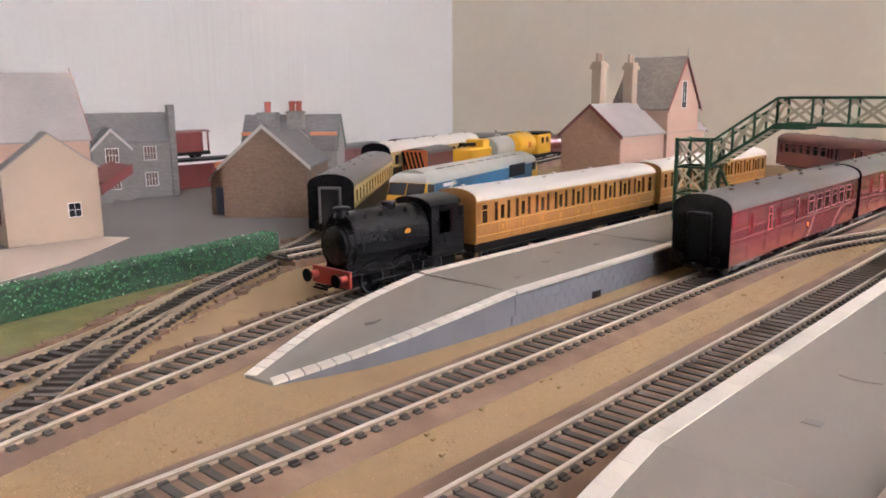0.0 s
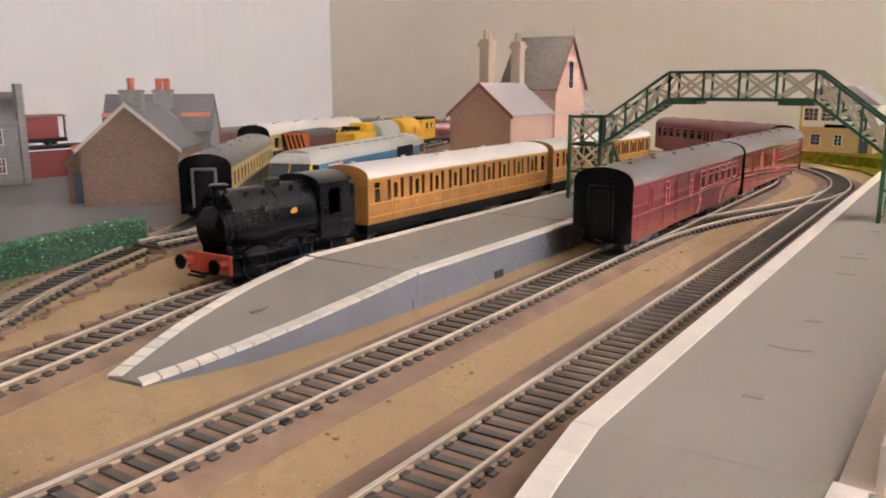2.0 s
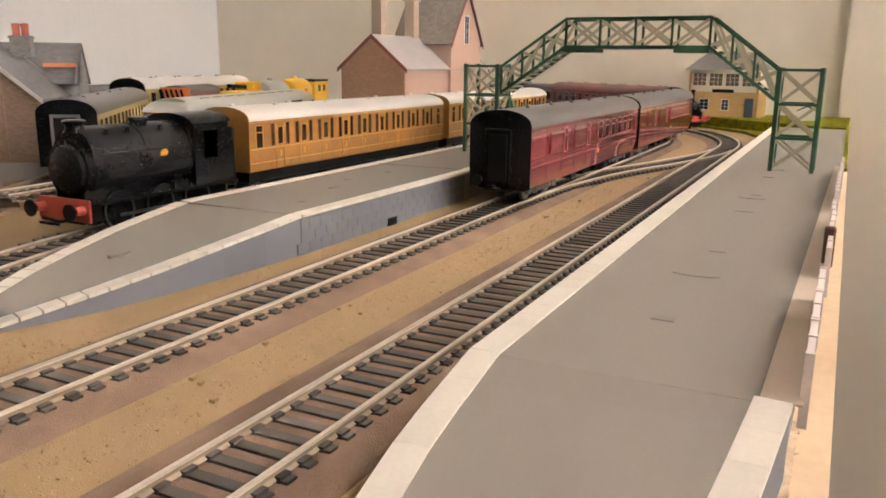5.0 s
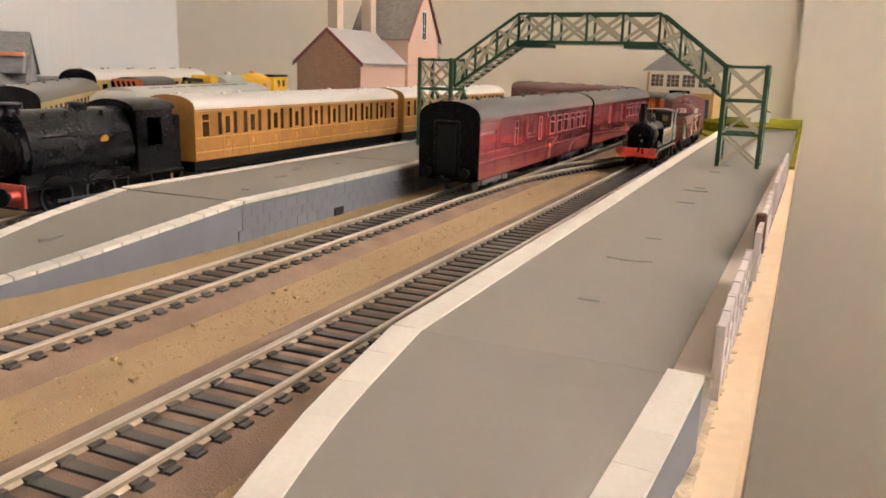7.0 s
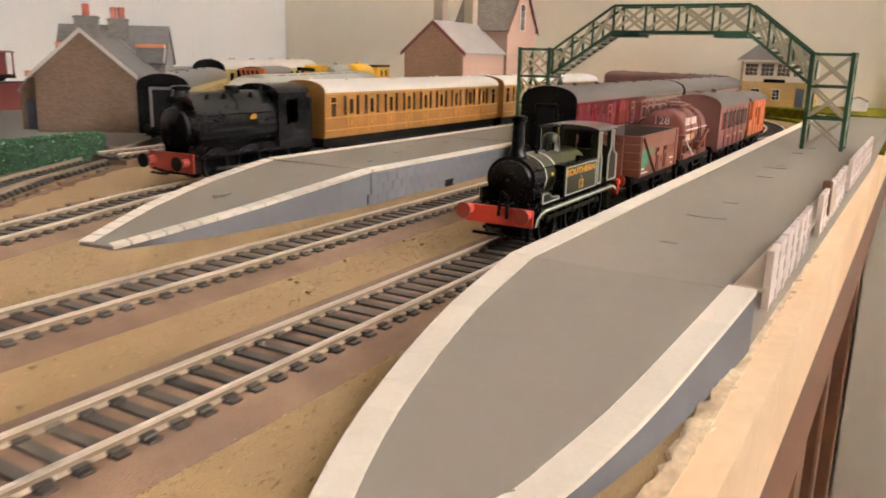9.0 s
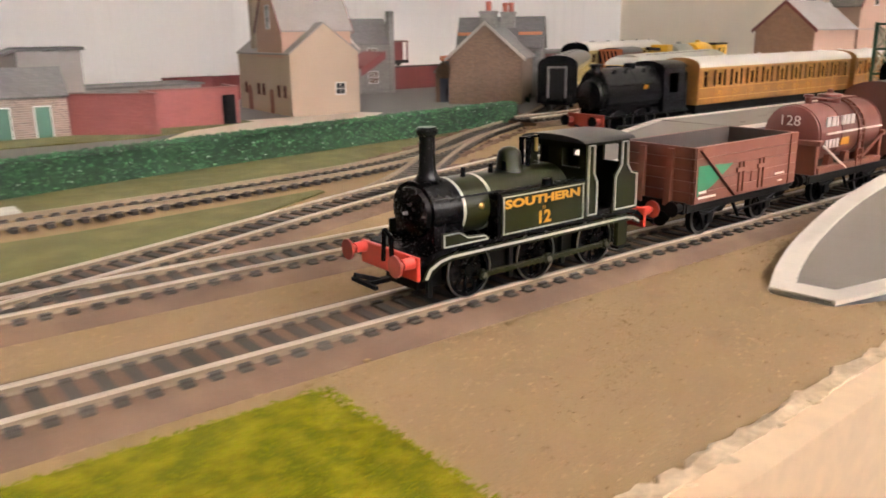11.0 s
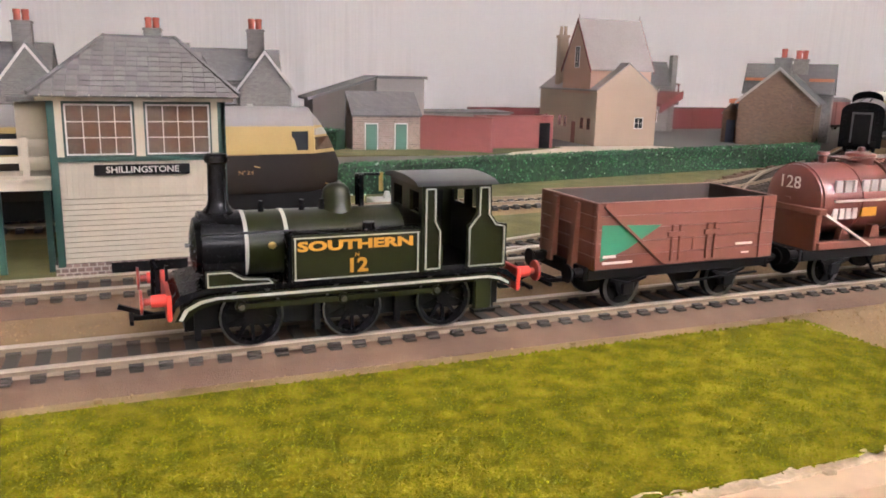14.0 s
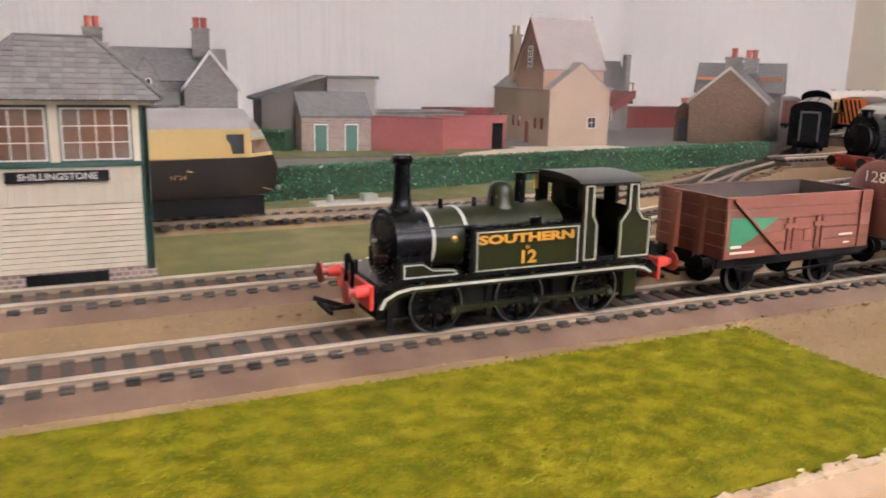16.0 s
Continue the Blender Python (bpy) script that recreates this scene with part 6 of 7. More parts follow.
maroon_coach(at(460 + 124, 195, ZR, 0), "maroon corridor coach with black end and grey roof")
_x, _y, _a = along(LINE_B, 900 + 460 + 124 + 254)
maroon_coach(at(_x, _y, ZR, _a), "maroon corridor coach standing where the curve begins")
_x, _y, _a = along(LINE_B, 900 + 870 + 265)
maroon_coach(at(_x, _y, ZR, _a), "dull maroon coach on the far curve", M_MAROON2, M_BROWNVAN)
saddle_tank(at(335, 330, ZR, 0))
teak_coach(at(389 + 118, 330, ZR, 0), 232, "varnished teak coach with a white roof")
teak_coach(at(389 + 118 + 244, 330, ZR, 0), 232, "second varnished teak coach with a white roof")
choc_cream_coach(at(402 + 120 * math.cos(radians(39)), 470 + 120 * math.sin(radians(39)), ZR, 39), "chocolate and cream coach with dark roof and black end")
choc_cream_coach(at(597 + 120 * math.cos(radians(17)), 630 + 120 * math.sin(radians(17)), ZR + 8, 17), "chocolate and cream coach with white roof")
diesel(at(456 + 125 * math.cos(radians(15)), 443 + 125 * math.sin(radians(15)), ZR + 4, 15))
yellow_wagons()
brown_vans()
shelf_stock()
railcar(at(-146 - 128, 318, ZR, 0))


# ---- the moving train ----
def terrier():
    t = thing("green_tank_engine", "small dark olive tank engine with grey lining and red buffers", "locomotive")
    L = 92
    h = 13.2
    # running plate with drooped ends
    plate = [(-46, 10), (-45, 12.4), (-42, 14.4), (-37, 15.4), (37, 15.4), (41, 14.8), (44, 13.2), (46, 11.5), (46, 13.2), (43, 15.6), (38, 16.6), (-38, 16.6), (-44, 15.4), (-46, 13)]
    part("running_plate", extr(B(), plate, "y", -h, h), M_BLACK, t)
    for s in (-1, 1):
        y0, y1 = sorted((s * h, s * (h + 0.35)))
        v = part("valance", extr(B(), [(-45.5, 9), (-44, 12), (-40, 14.2), (-36, 15), (37, 15), (41, 14.2), (44, 12.5), (44, 10.8), (40, 12.6), (36, 13), (-35, 13), (-40, 11.6), (-43, 9)], "y", y0, y1), M_GREEN, t, "olive valance")
        y0, y1 = sorted((s * (h + 0.35), s * (h + 0.5)))
        part("valance_lining", extr(B(), [(-44.6, 9.4), (-43.2, 12), (-39.6, 13.8), (-35.6, 14.5), (37, 14.5), (41, 13.7), (43.4, 12.2), (43.4, 11.6), (40.6, 13.0), (37, 13.8), (-35.4, 13.8), (-39.2, 13.1), (-42.4, 11.5), (-43.7, 9.2)], "y", y0, y1), M_LINE, v, "pale grey lining")
    part("frame", box(B(), -43, 43, -7.4, 7.4, 4.5, 15), M_FRAME, t)
    part("front_beam", box(B(), -47.2, -46, -h - 0.4, h + 0.4, 9.2, 15.8, 0.25), M_RED, t, "bright red buffer beam")
    part("rear_beam", box(B(), 46, 47.2, -h - 0.4, h + 0.4, 9.2, 15.8, 0.25), M_RED, t, "bright red buffer beam")
    for sgn in (-1, 1):
        buffers(t, sgn * 47.2, sgn, 14.2, M_RED, M_BEAMRED, 11.6, 5.6, 1.5)
    coupling(t, -47, -1, 7.4)
    coupling(t, 47, 1, 7.4)
    part("vacuum_pipe", cyl(cyl(cyl(B(), (-48.6, -4, 12), (-48.6, -4, 20), 0.7, n=8), (-48.6, -4, 20), (-49.4, -2, 22), 0.7, n=8), (-49.4, -2, 22), (-49.4, -1, 13), 0.7, n=8), M_BLACK, t, "black bent brake pipe")
    part("vacuum_pipe", cyl(cyl(B(), (48.6, 3, 12), (48.6, 3, 21), 0.7, n=8), (48.6, 3, 21), (49.6, 1, 14), 0.7, n=8), M_BLACK, t, "black bent brake pipe")
    part("lamp_bracket", box(B(), -46.6, -45.8, -0.6, 0.6, 16, 20), M_BLACK, t)
    # smokebox, boiler, dome, chimney
    zc, r = 26.2, 9.6
    part("smokebox", cyl(B(), (-34, 0, zc), (-24.2, 0, zc), r + 0.3, n=28), M_BLACK, t)
    part("smokebox_door", lathe(B(), [(8.6, -34), (8.0, -35.2), (4, -36.0), (0.7, -36.3)], (0, 0, zc), "x", 24), M_BLACK, t)
    part("door_dart", cyl(B(), (-36.2, 0, zc), (-38.2, 0, zc), 0.6, n=8), M_STEEL, t)
    part("smokebox_front_wing", box(B(), -33.8, -24, -9.2, 9.2, 16, 25), M_BLACK, t)
    part("boiler", cyl(B(), (-24.2, 0, zc), (16, 0, zc), r, n=28), M_GREEN, t)
    for x in (-24.0, -14.2):
        part("boiler_band", cyl(B(), (x, 0, zc), (x + 0.9, 0, zc), r + 0.22, n=28), M_LINE, t, "pale grey boiler band")
    part("chimney", lathe(B(), [(4.0, 36), (2.8, 37.6), (2.35, 39.5), (2.2, 50), (2.8, 50.6), (3.0, 52.2), (2.5, 53), (1.8, 53)], (-29, 0, 0), "z", 18), M_BLACK, t)
    part("dome", lathe(B(), [(4.6, 34.6), (3.8, 36.0), (3.6, 39.6), (3.2, 41.8), (1.9, 43.1), (0.4, 43.5)], (0.5, 0, 0), "z", 20), M_GREEN, t)
    part("safety_valve", cyl(cyl(B(), (6.6, -1.4, 36), (6.6, -1.4, 46), 0.8, n=8), (6.6, 1.4, 36), (6.6, 1.4, 46), 0.8, n=8), M_BLACK, t)
    part("safety_lever", box(B(), 5.4, 12, -0.5, 0.5, 45.4, 46.2), M_BLACK, t)
    part("whistle", cyl(B(), (13, 2, 40), (13, 2, 46), 0.6, n=8), M_BRASS, t)
    part("clack_valve", lathe(B(), [(0.6, 0), (1.5, 0.6), (1.5, 1.6), (0.6, 2.2)], (-17.5, -r - 0.2, 27), "y", 10), M_BRASS, t, "brass clack valve")
    for x in (-19, -9, -4):
        part("pipe_fitting", cyl(B(), (x, -3, 36), (x, -3, 39.2), 0.8, 0.6, 8), M_BLACK, t)
    part("handrail", cyl(B(), (-34, -10.6, 31.5), (-12, -10.6, 31.5), 0.4, n=6), M_BLACK, t)
    for s in (-1, 1):
        part("wing_plate", extr(B(), [(-38, 16.2), (-22, 16.2), (-21, 17.4), (-23, 18.6), (-29, 19.2), (-32, 21.4), (-38, 21.4)], "y", min(s * 12.2, s * 12.8), max(s * 12.2, s * 12.8)), M_GREEN, t, "olive wing plate with grey lining")
        bm = B()
        yy = s * 12.95
        for a, b in (((-37.5, yy, 17.0), (-22, yy, 17.0)), ((-22, yy, 17.0), (-23, yy, 18.2)), ((-37.5, yy, 20.9), (-32.2, yy, 20.9)), ((-32.2, yy, 20.9), (-29.2, yy, 18.7)), ((-29.2, yy, 18.7), (-23, yy, 18.2)), ((-37.5, yy, 17.0), (-37.5, yy, 20.9))):
            strut(bm, a, b, 0.55, 0.3)
        part("wing_lining", bm, M_LINE, t, "pale grey lining")
    # side tanks
    for s in (-1, 1):
        y0, y1 = sorted((s * 8.2, s * 12.9))
        tank = part("side_tank", box(B(), -14.5, 19.5, y0, y1, 16.4, 31.0, 0.3), M_BLACK, t, "black-edged olive side tank")
        y0, y1 = sorted((s * 12.85, s * 13.05))
        part("tank_panel", box(B(), -13.4, 18.9, y0, y1, 16.8, 30.4), M_GREEN, tank, "olive tank side", round_off=False)
        bm = B()
        yy = s * 13.1
        for a, b in (((-13, 17.2), (18.4, 17.2)), ((-13, 29.6), (18.4, 29.6)), ((-12.7, 17.2), (-12.7, 29.6)), ((18.1, 17.2), (18.1, 29.6))):
            strut(bm, (a[0], yy, a[1]), (b[0], yy, b[1]), 0.65, 0.3)
        part("tank_lining", bm, M_LINE, tank, "pale grey lining", round_off=False)
        part("tank_filler", cyl(B(), (6, s * 10.4, 31.0), (6, s * 10.4, 33), 1.6, n=12), M_BLACK, tank)
    lettering("tank_word", "SOUTHERN", 3.7, M_YELLOWLET, t, face_y(-0.3, -13.15, 26.9), "deep yellow word on the tank", 1.6, 0.16)
    lettering("engine_number", "12", 5.6, M_YELLOWLET, t, face_y(-0.3, -13.15, 20.4), "deep yellow number 12", 1.05, 0.18)
    lettering("small_n", "N", 1.7, M_YELLOWLET, t, face_y(-0.3, -13.15, 23.8))
    # cab with cut-out doorway, lining and round spectacles
    cab = B()
    for x0, x1 in ((19.2, 20.2), (37.2, 38.2)):
        box(cab, x0, x1, -12.8, 12.8, 16.4, 32)
        for a, b in ((-12.8, -10.2), (-3.0, 3.0), (10.2, 12.8)):
            box(cab, x0, x1, a, b, 32, 44)
        box(cab, x0, x1, -12.8, 12.8, 41.2, 44)
        box(cab, x0, x1, -12.8, 12.8, 32, 34.5)
    for s in (-1, 1):
        y0, y1 = sorted((s * 12.9, s * 12.1))
        extr(cab, [(19.2, 16.4), (24.8, 16.4), (24.8, 29.5), (23.8, 31.5), (23.2, 34), (23.2, 44), (19.2, 44)], "y", y0, y1)
        extr(cab, [(31.5, 16.4), (42.8, 16.4), (42.8, 30.6), (40, 31.2), (38.4, 34), (38.2, 44), (34.2, 44), (34.2, 35), (33.2, 32), (31.5, 30.5)], "y", y0, y1)
        box(cab, 23.2, 34.2, y0, y1, 42.4, 44)
    part("cab", cab, M_GREEN, t, "olive cab with open doorway")
    bm = B()
    for s in (-1, 1):
        yy = s * 13.05
        lines = [((20.2, 17.6), (24, 17.6)), ((24, 17.6), (24, 29.4)), ((24, 29.4), (22.6, 32.5)), ((22.6, 32.5), (22.6, 42.6)), ((22.6, 42.6), (20.2, 42.6)), ((20.2, 42.6), (20.2, 17.6)), ((32.2, 17.6), (42.0, 17.6)), ((42, 17.6), (42, 30)), ((42, 30), (39.6, 30.6)), ((39.6, 30.6), (37.6, 34)), ((37.6, 34), (37.4, 42.6)), ((37.4, 42.6), (35, 42.6)), ((35, 42.6), (34.9, 34)), ((34.9, 34), (32.2, 29.8)), ((32.2, 29.8), (32.2, 17.6))]
        for a, b in lines:
            strut(bm, (a[0], yy, a[1]), (b[0], yy, b[1]), 0.95, 0.3)
    part("cab_lining", bm, M_LINE, t, "broad pale grey lining", round_off=False)
    roof = [(13.9 * math.cos(a), 43.6 + 2.4 * math.sin(a)) for a in np.linspace(math.pi, 0, 11)]
    part("cab_roof", extr(B(), roof, "x", 17.6, 39.8), M_CABROOF, t, "dark arched cab roof")
    part("far_cab_door", box(B(), 24.6, 34.4, 12.0, 12.5, 16.4, 42), M_FRAME, t, round_off=False)
    part("bunker", box(B(), 38.4, 43, -12.2, 12.2, 16.4, 30, 0.3), M_GREEN, t)
    part("cab_floor", box(B(), 20, 38, -12, 12, 16, 18), M_FRAME, t)
    part("backhead", box(B(), 20.2, 24, -7, 7, 18, 34, 1), M_BLACK, t)
    part("cab_step", box(B(), 33.5, 38.5, -13.0, -11.0, 4.2, 15, 0.3), M_GREEN, t)
    part("footstep", box(B(), 32.8, 39.2, -14.2, -11.0, 4.2, 5.0), M_FRAME, t)
    for x in (-40, -10, 12, 40):
        part("brake_hanger", box(B(), x - 0.8, x + 0.8, -9.6, -8.2, 2.5, 13), M_FRAME, t)
    # squat upper works: everything above the running plate is lowered
    for o in t.children_recursive:
        if o.name.split(".")[0] in ("tank_word", "engine_number", "small_n"):
            o.location.z = (16 + (o.location.z / MM - 16) * 0.86) * MM
            o.scale.y = 0.9
        elif o.name.split(".")[0] not in ("running_plate", "valance", "valance_lining", "front_beam", "rear_beam", "buffer", "buffer_head", "vacuum_pipe", "lamp_bracket"):
            still = o.name.split(".")[0] in ("wing_plate", "wing_lining", "frame", "tension_coupling", "cab_step", "footstep", "brake_hanger")
            for v in o.data.vertices:
                if not still:
                    v.co.x = float(np.interp(v.co.x / MM, (-46, -36, -14.5, 19.5, 38, 46), (-46, -40.2, -18.2, 17.8, 37.3, 46))) * MM
                if v.co.z > 16 * MM:
                    v.co.z = 16 * MM + (v.co.z - 16 * MM) * 0.86
    wheels = []
    for x in (-27, -1, 25):
        for s in (-1, 1):
            bm = B()
            r0 = 8.0
            ring_y(bm, 0, s * 8.2, s * 10.6, 0, r0 + 0.0, r0 - 1.6, 24)
            for k in range(10):
                a = 2 * math.pi * k / 10
                strut(bm, (1.2 * math.cos(a), s * 9.2, 1.2 * math.sin(a)), (6.6 * math.cos(a), s * 9.2, 6.6 * math.sin(a)), 0.8, 0.9)
            cyl(bm, (0, s * 8.4, 0), (0, s * 10.6, 0), 1.9, n=12)
            extr(bm, [(7.0 * math.cos(a), 7.0 * math.sin(a)) for a in np.linspace(-0.6, 0.6, 6) + math.pi], "y", min(s * 8.8, s * 9.8), max(s * 8.8, s * 9.8))
            w = part("driving_wheel", bm, M_BLACK, t, "spoked dark driving wheel", at(x, 0, 8.0))
            part("tyre", ring_y(B(), 0, s * 10.5, s * 10.75, 0, 8.02, 7.5, 24), M_STEEL, w, "steel tyre")
            part("crank_pin", cyl(B(), (4.2, s * 10.4, 0), (4.2, s * 13.2, 0), 0.8, n=10), M_STEEL, w)
            wheels.append((w, x))
    rods = []
    for s in (-1, 1):
        bm = box(B(), -27, 25, s * 12.0 - 0.35, s * 12.0 + 0.35, -0.75, 0.75)
        for x in (-27, -1, 25):
            cyl(bm, (x, s * 12.0 - 0.6, 0), (x, s * 12.0 + 0.6, 0), 1.5, n=12)
        rods.append(part("coupling_rod", bm, M_GREEN, t, "olive coupling rod", at(4.2, 0, 8.0)))
    return t, wheels, rods


def wagon_chassis(t, L, wheels=(-19, 19), r=6.4):
    part("underframe", box(B(), -L / 2, L / 2, -12.2, 12.2, 10.4, 13.0, 0.25), M_FRAME, t)
    for s in (-1, 1):
        y0, y1 = sorted((s * 12.4, s * 13.4))
        part("solebar", box(B(), -L / 2, L / 2, y0, y1, 10.2, 13.6, 0.2), M_FRAME, t)
        for x in wheels:
            part("axle_guard", extr(B(), [(x - 5.5, 10.4), (x + 5.5, 10.4), (x + 2.2, 4.4), (x - 2.2, 4.4)], "y", min(s * 11.4, s * 12.4), max(s * 11.4, s * 12.4)), M_FRAME, t)
            part("axle_box", box(B(), x - 2, x + 2, min(s * 12.3, s * 13.6), max(s * 12.3, s * 13.6), 4.8, 8.6, 0.3), M_FRAME, t)
            part("leaf_spring", extr(B(), [(x - 6.5, 10.2), (x, 8.6), (x + 6.5, 10.2), (x + 6.5, 9.4), (x, 7.4), (x - 6.5, 9.4)], "y", min(s * 12.4, s * 13.2), max(s * 12.4, s * 13.2)), M_FRAME, t)
        part("brake_lever", strut(B(), (-2, s * 13.0, 7), (L / 2 - 4, s * 14.0, 8.6), 1.0, 0.6), M_FRAME, t)
        part("v_hanger", strut(B(), (-4, s * 12.6, 10.4), (0, s * 12.8, 4.6), 1.0, 0.6), M_FRAME, t)
    for sgn in (-1, 1):
        x = sgn * L / 2
        part("headstock", box(B(), min(x, x + sgn * 1.4), max(x, x + sgn * 1.4), -13.2, 13.2, 10, 14.2, 0.2), M_FRAME, t)
        buffers(t, x + sgn * 1.4, sgn, 12.4, M_FRAME, M_FRAME, 11.5, 4.6, 1.4)
        coupling(t, x, sgn, 7.8)
    out = []
    for x in wheels:
        for s in (-1, 1):
            w = part("wheel", cyl(B(), (0, s * 9.6, 0), (0, s * 7.4, 0), r, n=20), M_FRAME, t, "dark wheel with bright rim", at(x, 0, r))
            part("tyre", ring_y(B(), 0, s * 9.5, s * 9.8, 0, r + 0.02, r - 1.1), M_STEEL, w, "bright rim")
            bm = B()
            for k in range(6):
                a = 2 * math.pi * k / 6
                strut(bm, (0.8 * math.cos(a), s * 9.75, 0.8 * math.sin(a)), (5.2 * math.cos(a), s * 9.75, 5.2 * math.sin(a)), 0.9, 0.4)
            part("spoke", bm, M_BLACK, w)
            out.append((w, x))
    return out


def open_wagon():
    t = thing("open_wagon", "red-brown five-plank open wagon with a green corner panel", "railway wagon")
    L, h = 67, 15.6
    w = wagon_chassis(t, L)
    for s in (-1, 1):
        for k in range(5):
            z = 13.8 + k * 3.95
            y0, y1 = sorted((s * h, s * (h - 1.4)))
            part("side_plank", box(B(), -L / 2, L / 2, y0, y1, z, z + 3.85, 0.15), M_BAUXITE, t)
        y0, y1 = sorted((s * (h - 1.45), s * (h - 1.7)))
        part("side_lining", box(B(), -L / 2 + 1.4, L / 2 - 1.4, y0, y1, 13.8, 33.4), M_WAGIN, t, round_off=False)
    for sgn in (-1, 1):
        x = sgn * L / 2
        for k in range(5):
            z = 13.8 + k * 3.95
            part("end_plank", box(B(), min(x, x - sgn * 1.4), max(x, x - sgn * 1.4), -h + 1.4, h - 1.4, z, z + 3.85, 0.15), M_BAUXITE, t)
        part("end_lining", box(B(), min(x - sgn * 1.45, x - sgn * 1.7), max(x - sgn * 1.45, x - sgn * 1.7), -h + 1.7, h - 1.7, 13.8, 33.4), M_WAGIN, t, round_off=False)
        for y in (-6, 6):
            part("end_stanchion", extr(B(), [(x, 12.5), (x + sgn * 2.2, 12.5), (x + sgn * 1.0, 32.6), (x, 32.6)], "y", y - 1.3, y + 1.3), M_BAUXITE, t)
    part("wagon_floor", box(B(), -L / 2 + 1.4, L / 2 - 1.4, -h + 1.4, h - 1.4, 13.2, 14.2), M_WAGIN, t)
    for s in (-1, 1):
        y = s * (h + 0.6)
        for x in (-6.2, -3.4, 18.0 - 11, 9.8):
            part("door_strap", box(B(), x - 0.45, x + 0.45, min(y, y - s * 0.5), max(y, y - s * 0.9), 15, 26, 0.15), M_BAUXITE, t)
        part("door_bar", box(B(), -8, -2, min(y, y - s * 0.9), max(y, y - s * 0.9), 22.4, 24.0, 0.15), M_BAUXITE, t)
        part("door_bar", box(B(), 5.6, 11.6, min(y, y - s * 0.9), max(y, y - s * 0.9), 22.4, 24.0, 0.15), M_BAUXITE, t)
        part("door_stop", box(B(), 1.2, 2.2, min(y, y - s * 0.4), max(y, y - s * 0.4), 18, 22, 0.1), M_BAUXITE, t)
        part("diagonal_strap", strut(B(), (-31, y, 32.6), (-9, y, 14.4), 1.3, 0.7), M_BAUXITE, t)
        part("corner_plate", box(B(), 27.4, 28.2, min(y, y - s * 0.4), max(y, y - s * 0.4), 14, 33.4), M_BAUXITE, t)
        part("corner_plate", box(B(), -L / 2 + 0.2, -L / 2 + 1.2, min(y, y - s * 0.4), max(y, y - s * 0.4), 14, 33.4), M_BAUXITE, t)
    p = part("green_panel", extr(B(), [(-31.2, 16.2), (-22, 19.5), (-10.5, 26.2), (-31.2, 27.0)], "y", -h - 0.12, -h + 0.1), M_PATCHGREEN, t, "green painted corner panel", round_off=False)
    bm = box(B(), -30.4, -20, -h - 0.2, -h, 15.3, 16.0)
    box(bm, -30.4, -26, -h - 0.25, -h, 17.2, 18.0)
    part("plate_bars", bm, M_WHITELET, t, "small white unreadable lettering", round_off=False)
    bm = box(B(), 18.4, 25.0, -h - 0.2, -h, 18.4, 19.1)
    box(bm, 21, 24, -h - 0.2, -h, 15.6, 16.1)
    part("plate_bars", bm, M_WHITELET, t, "small white unreadable lettering", round_off=False)
    return t, w


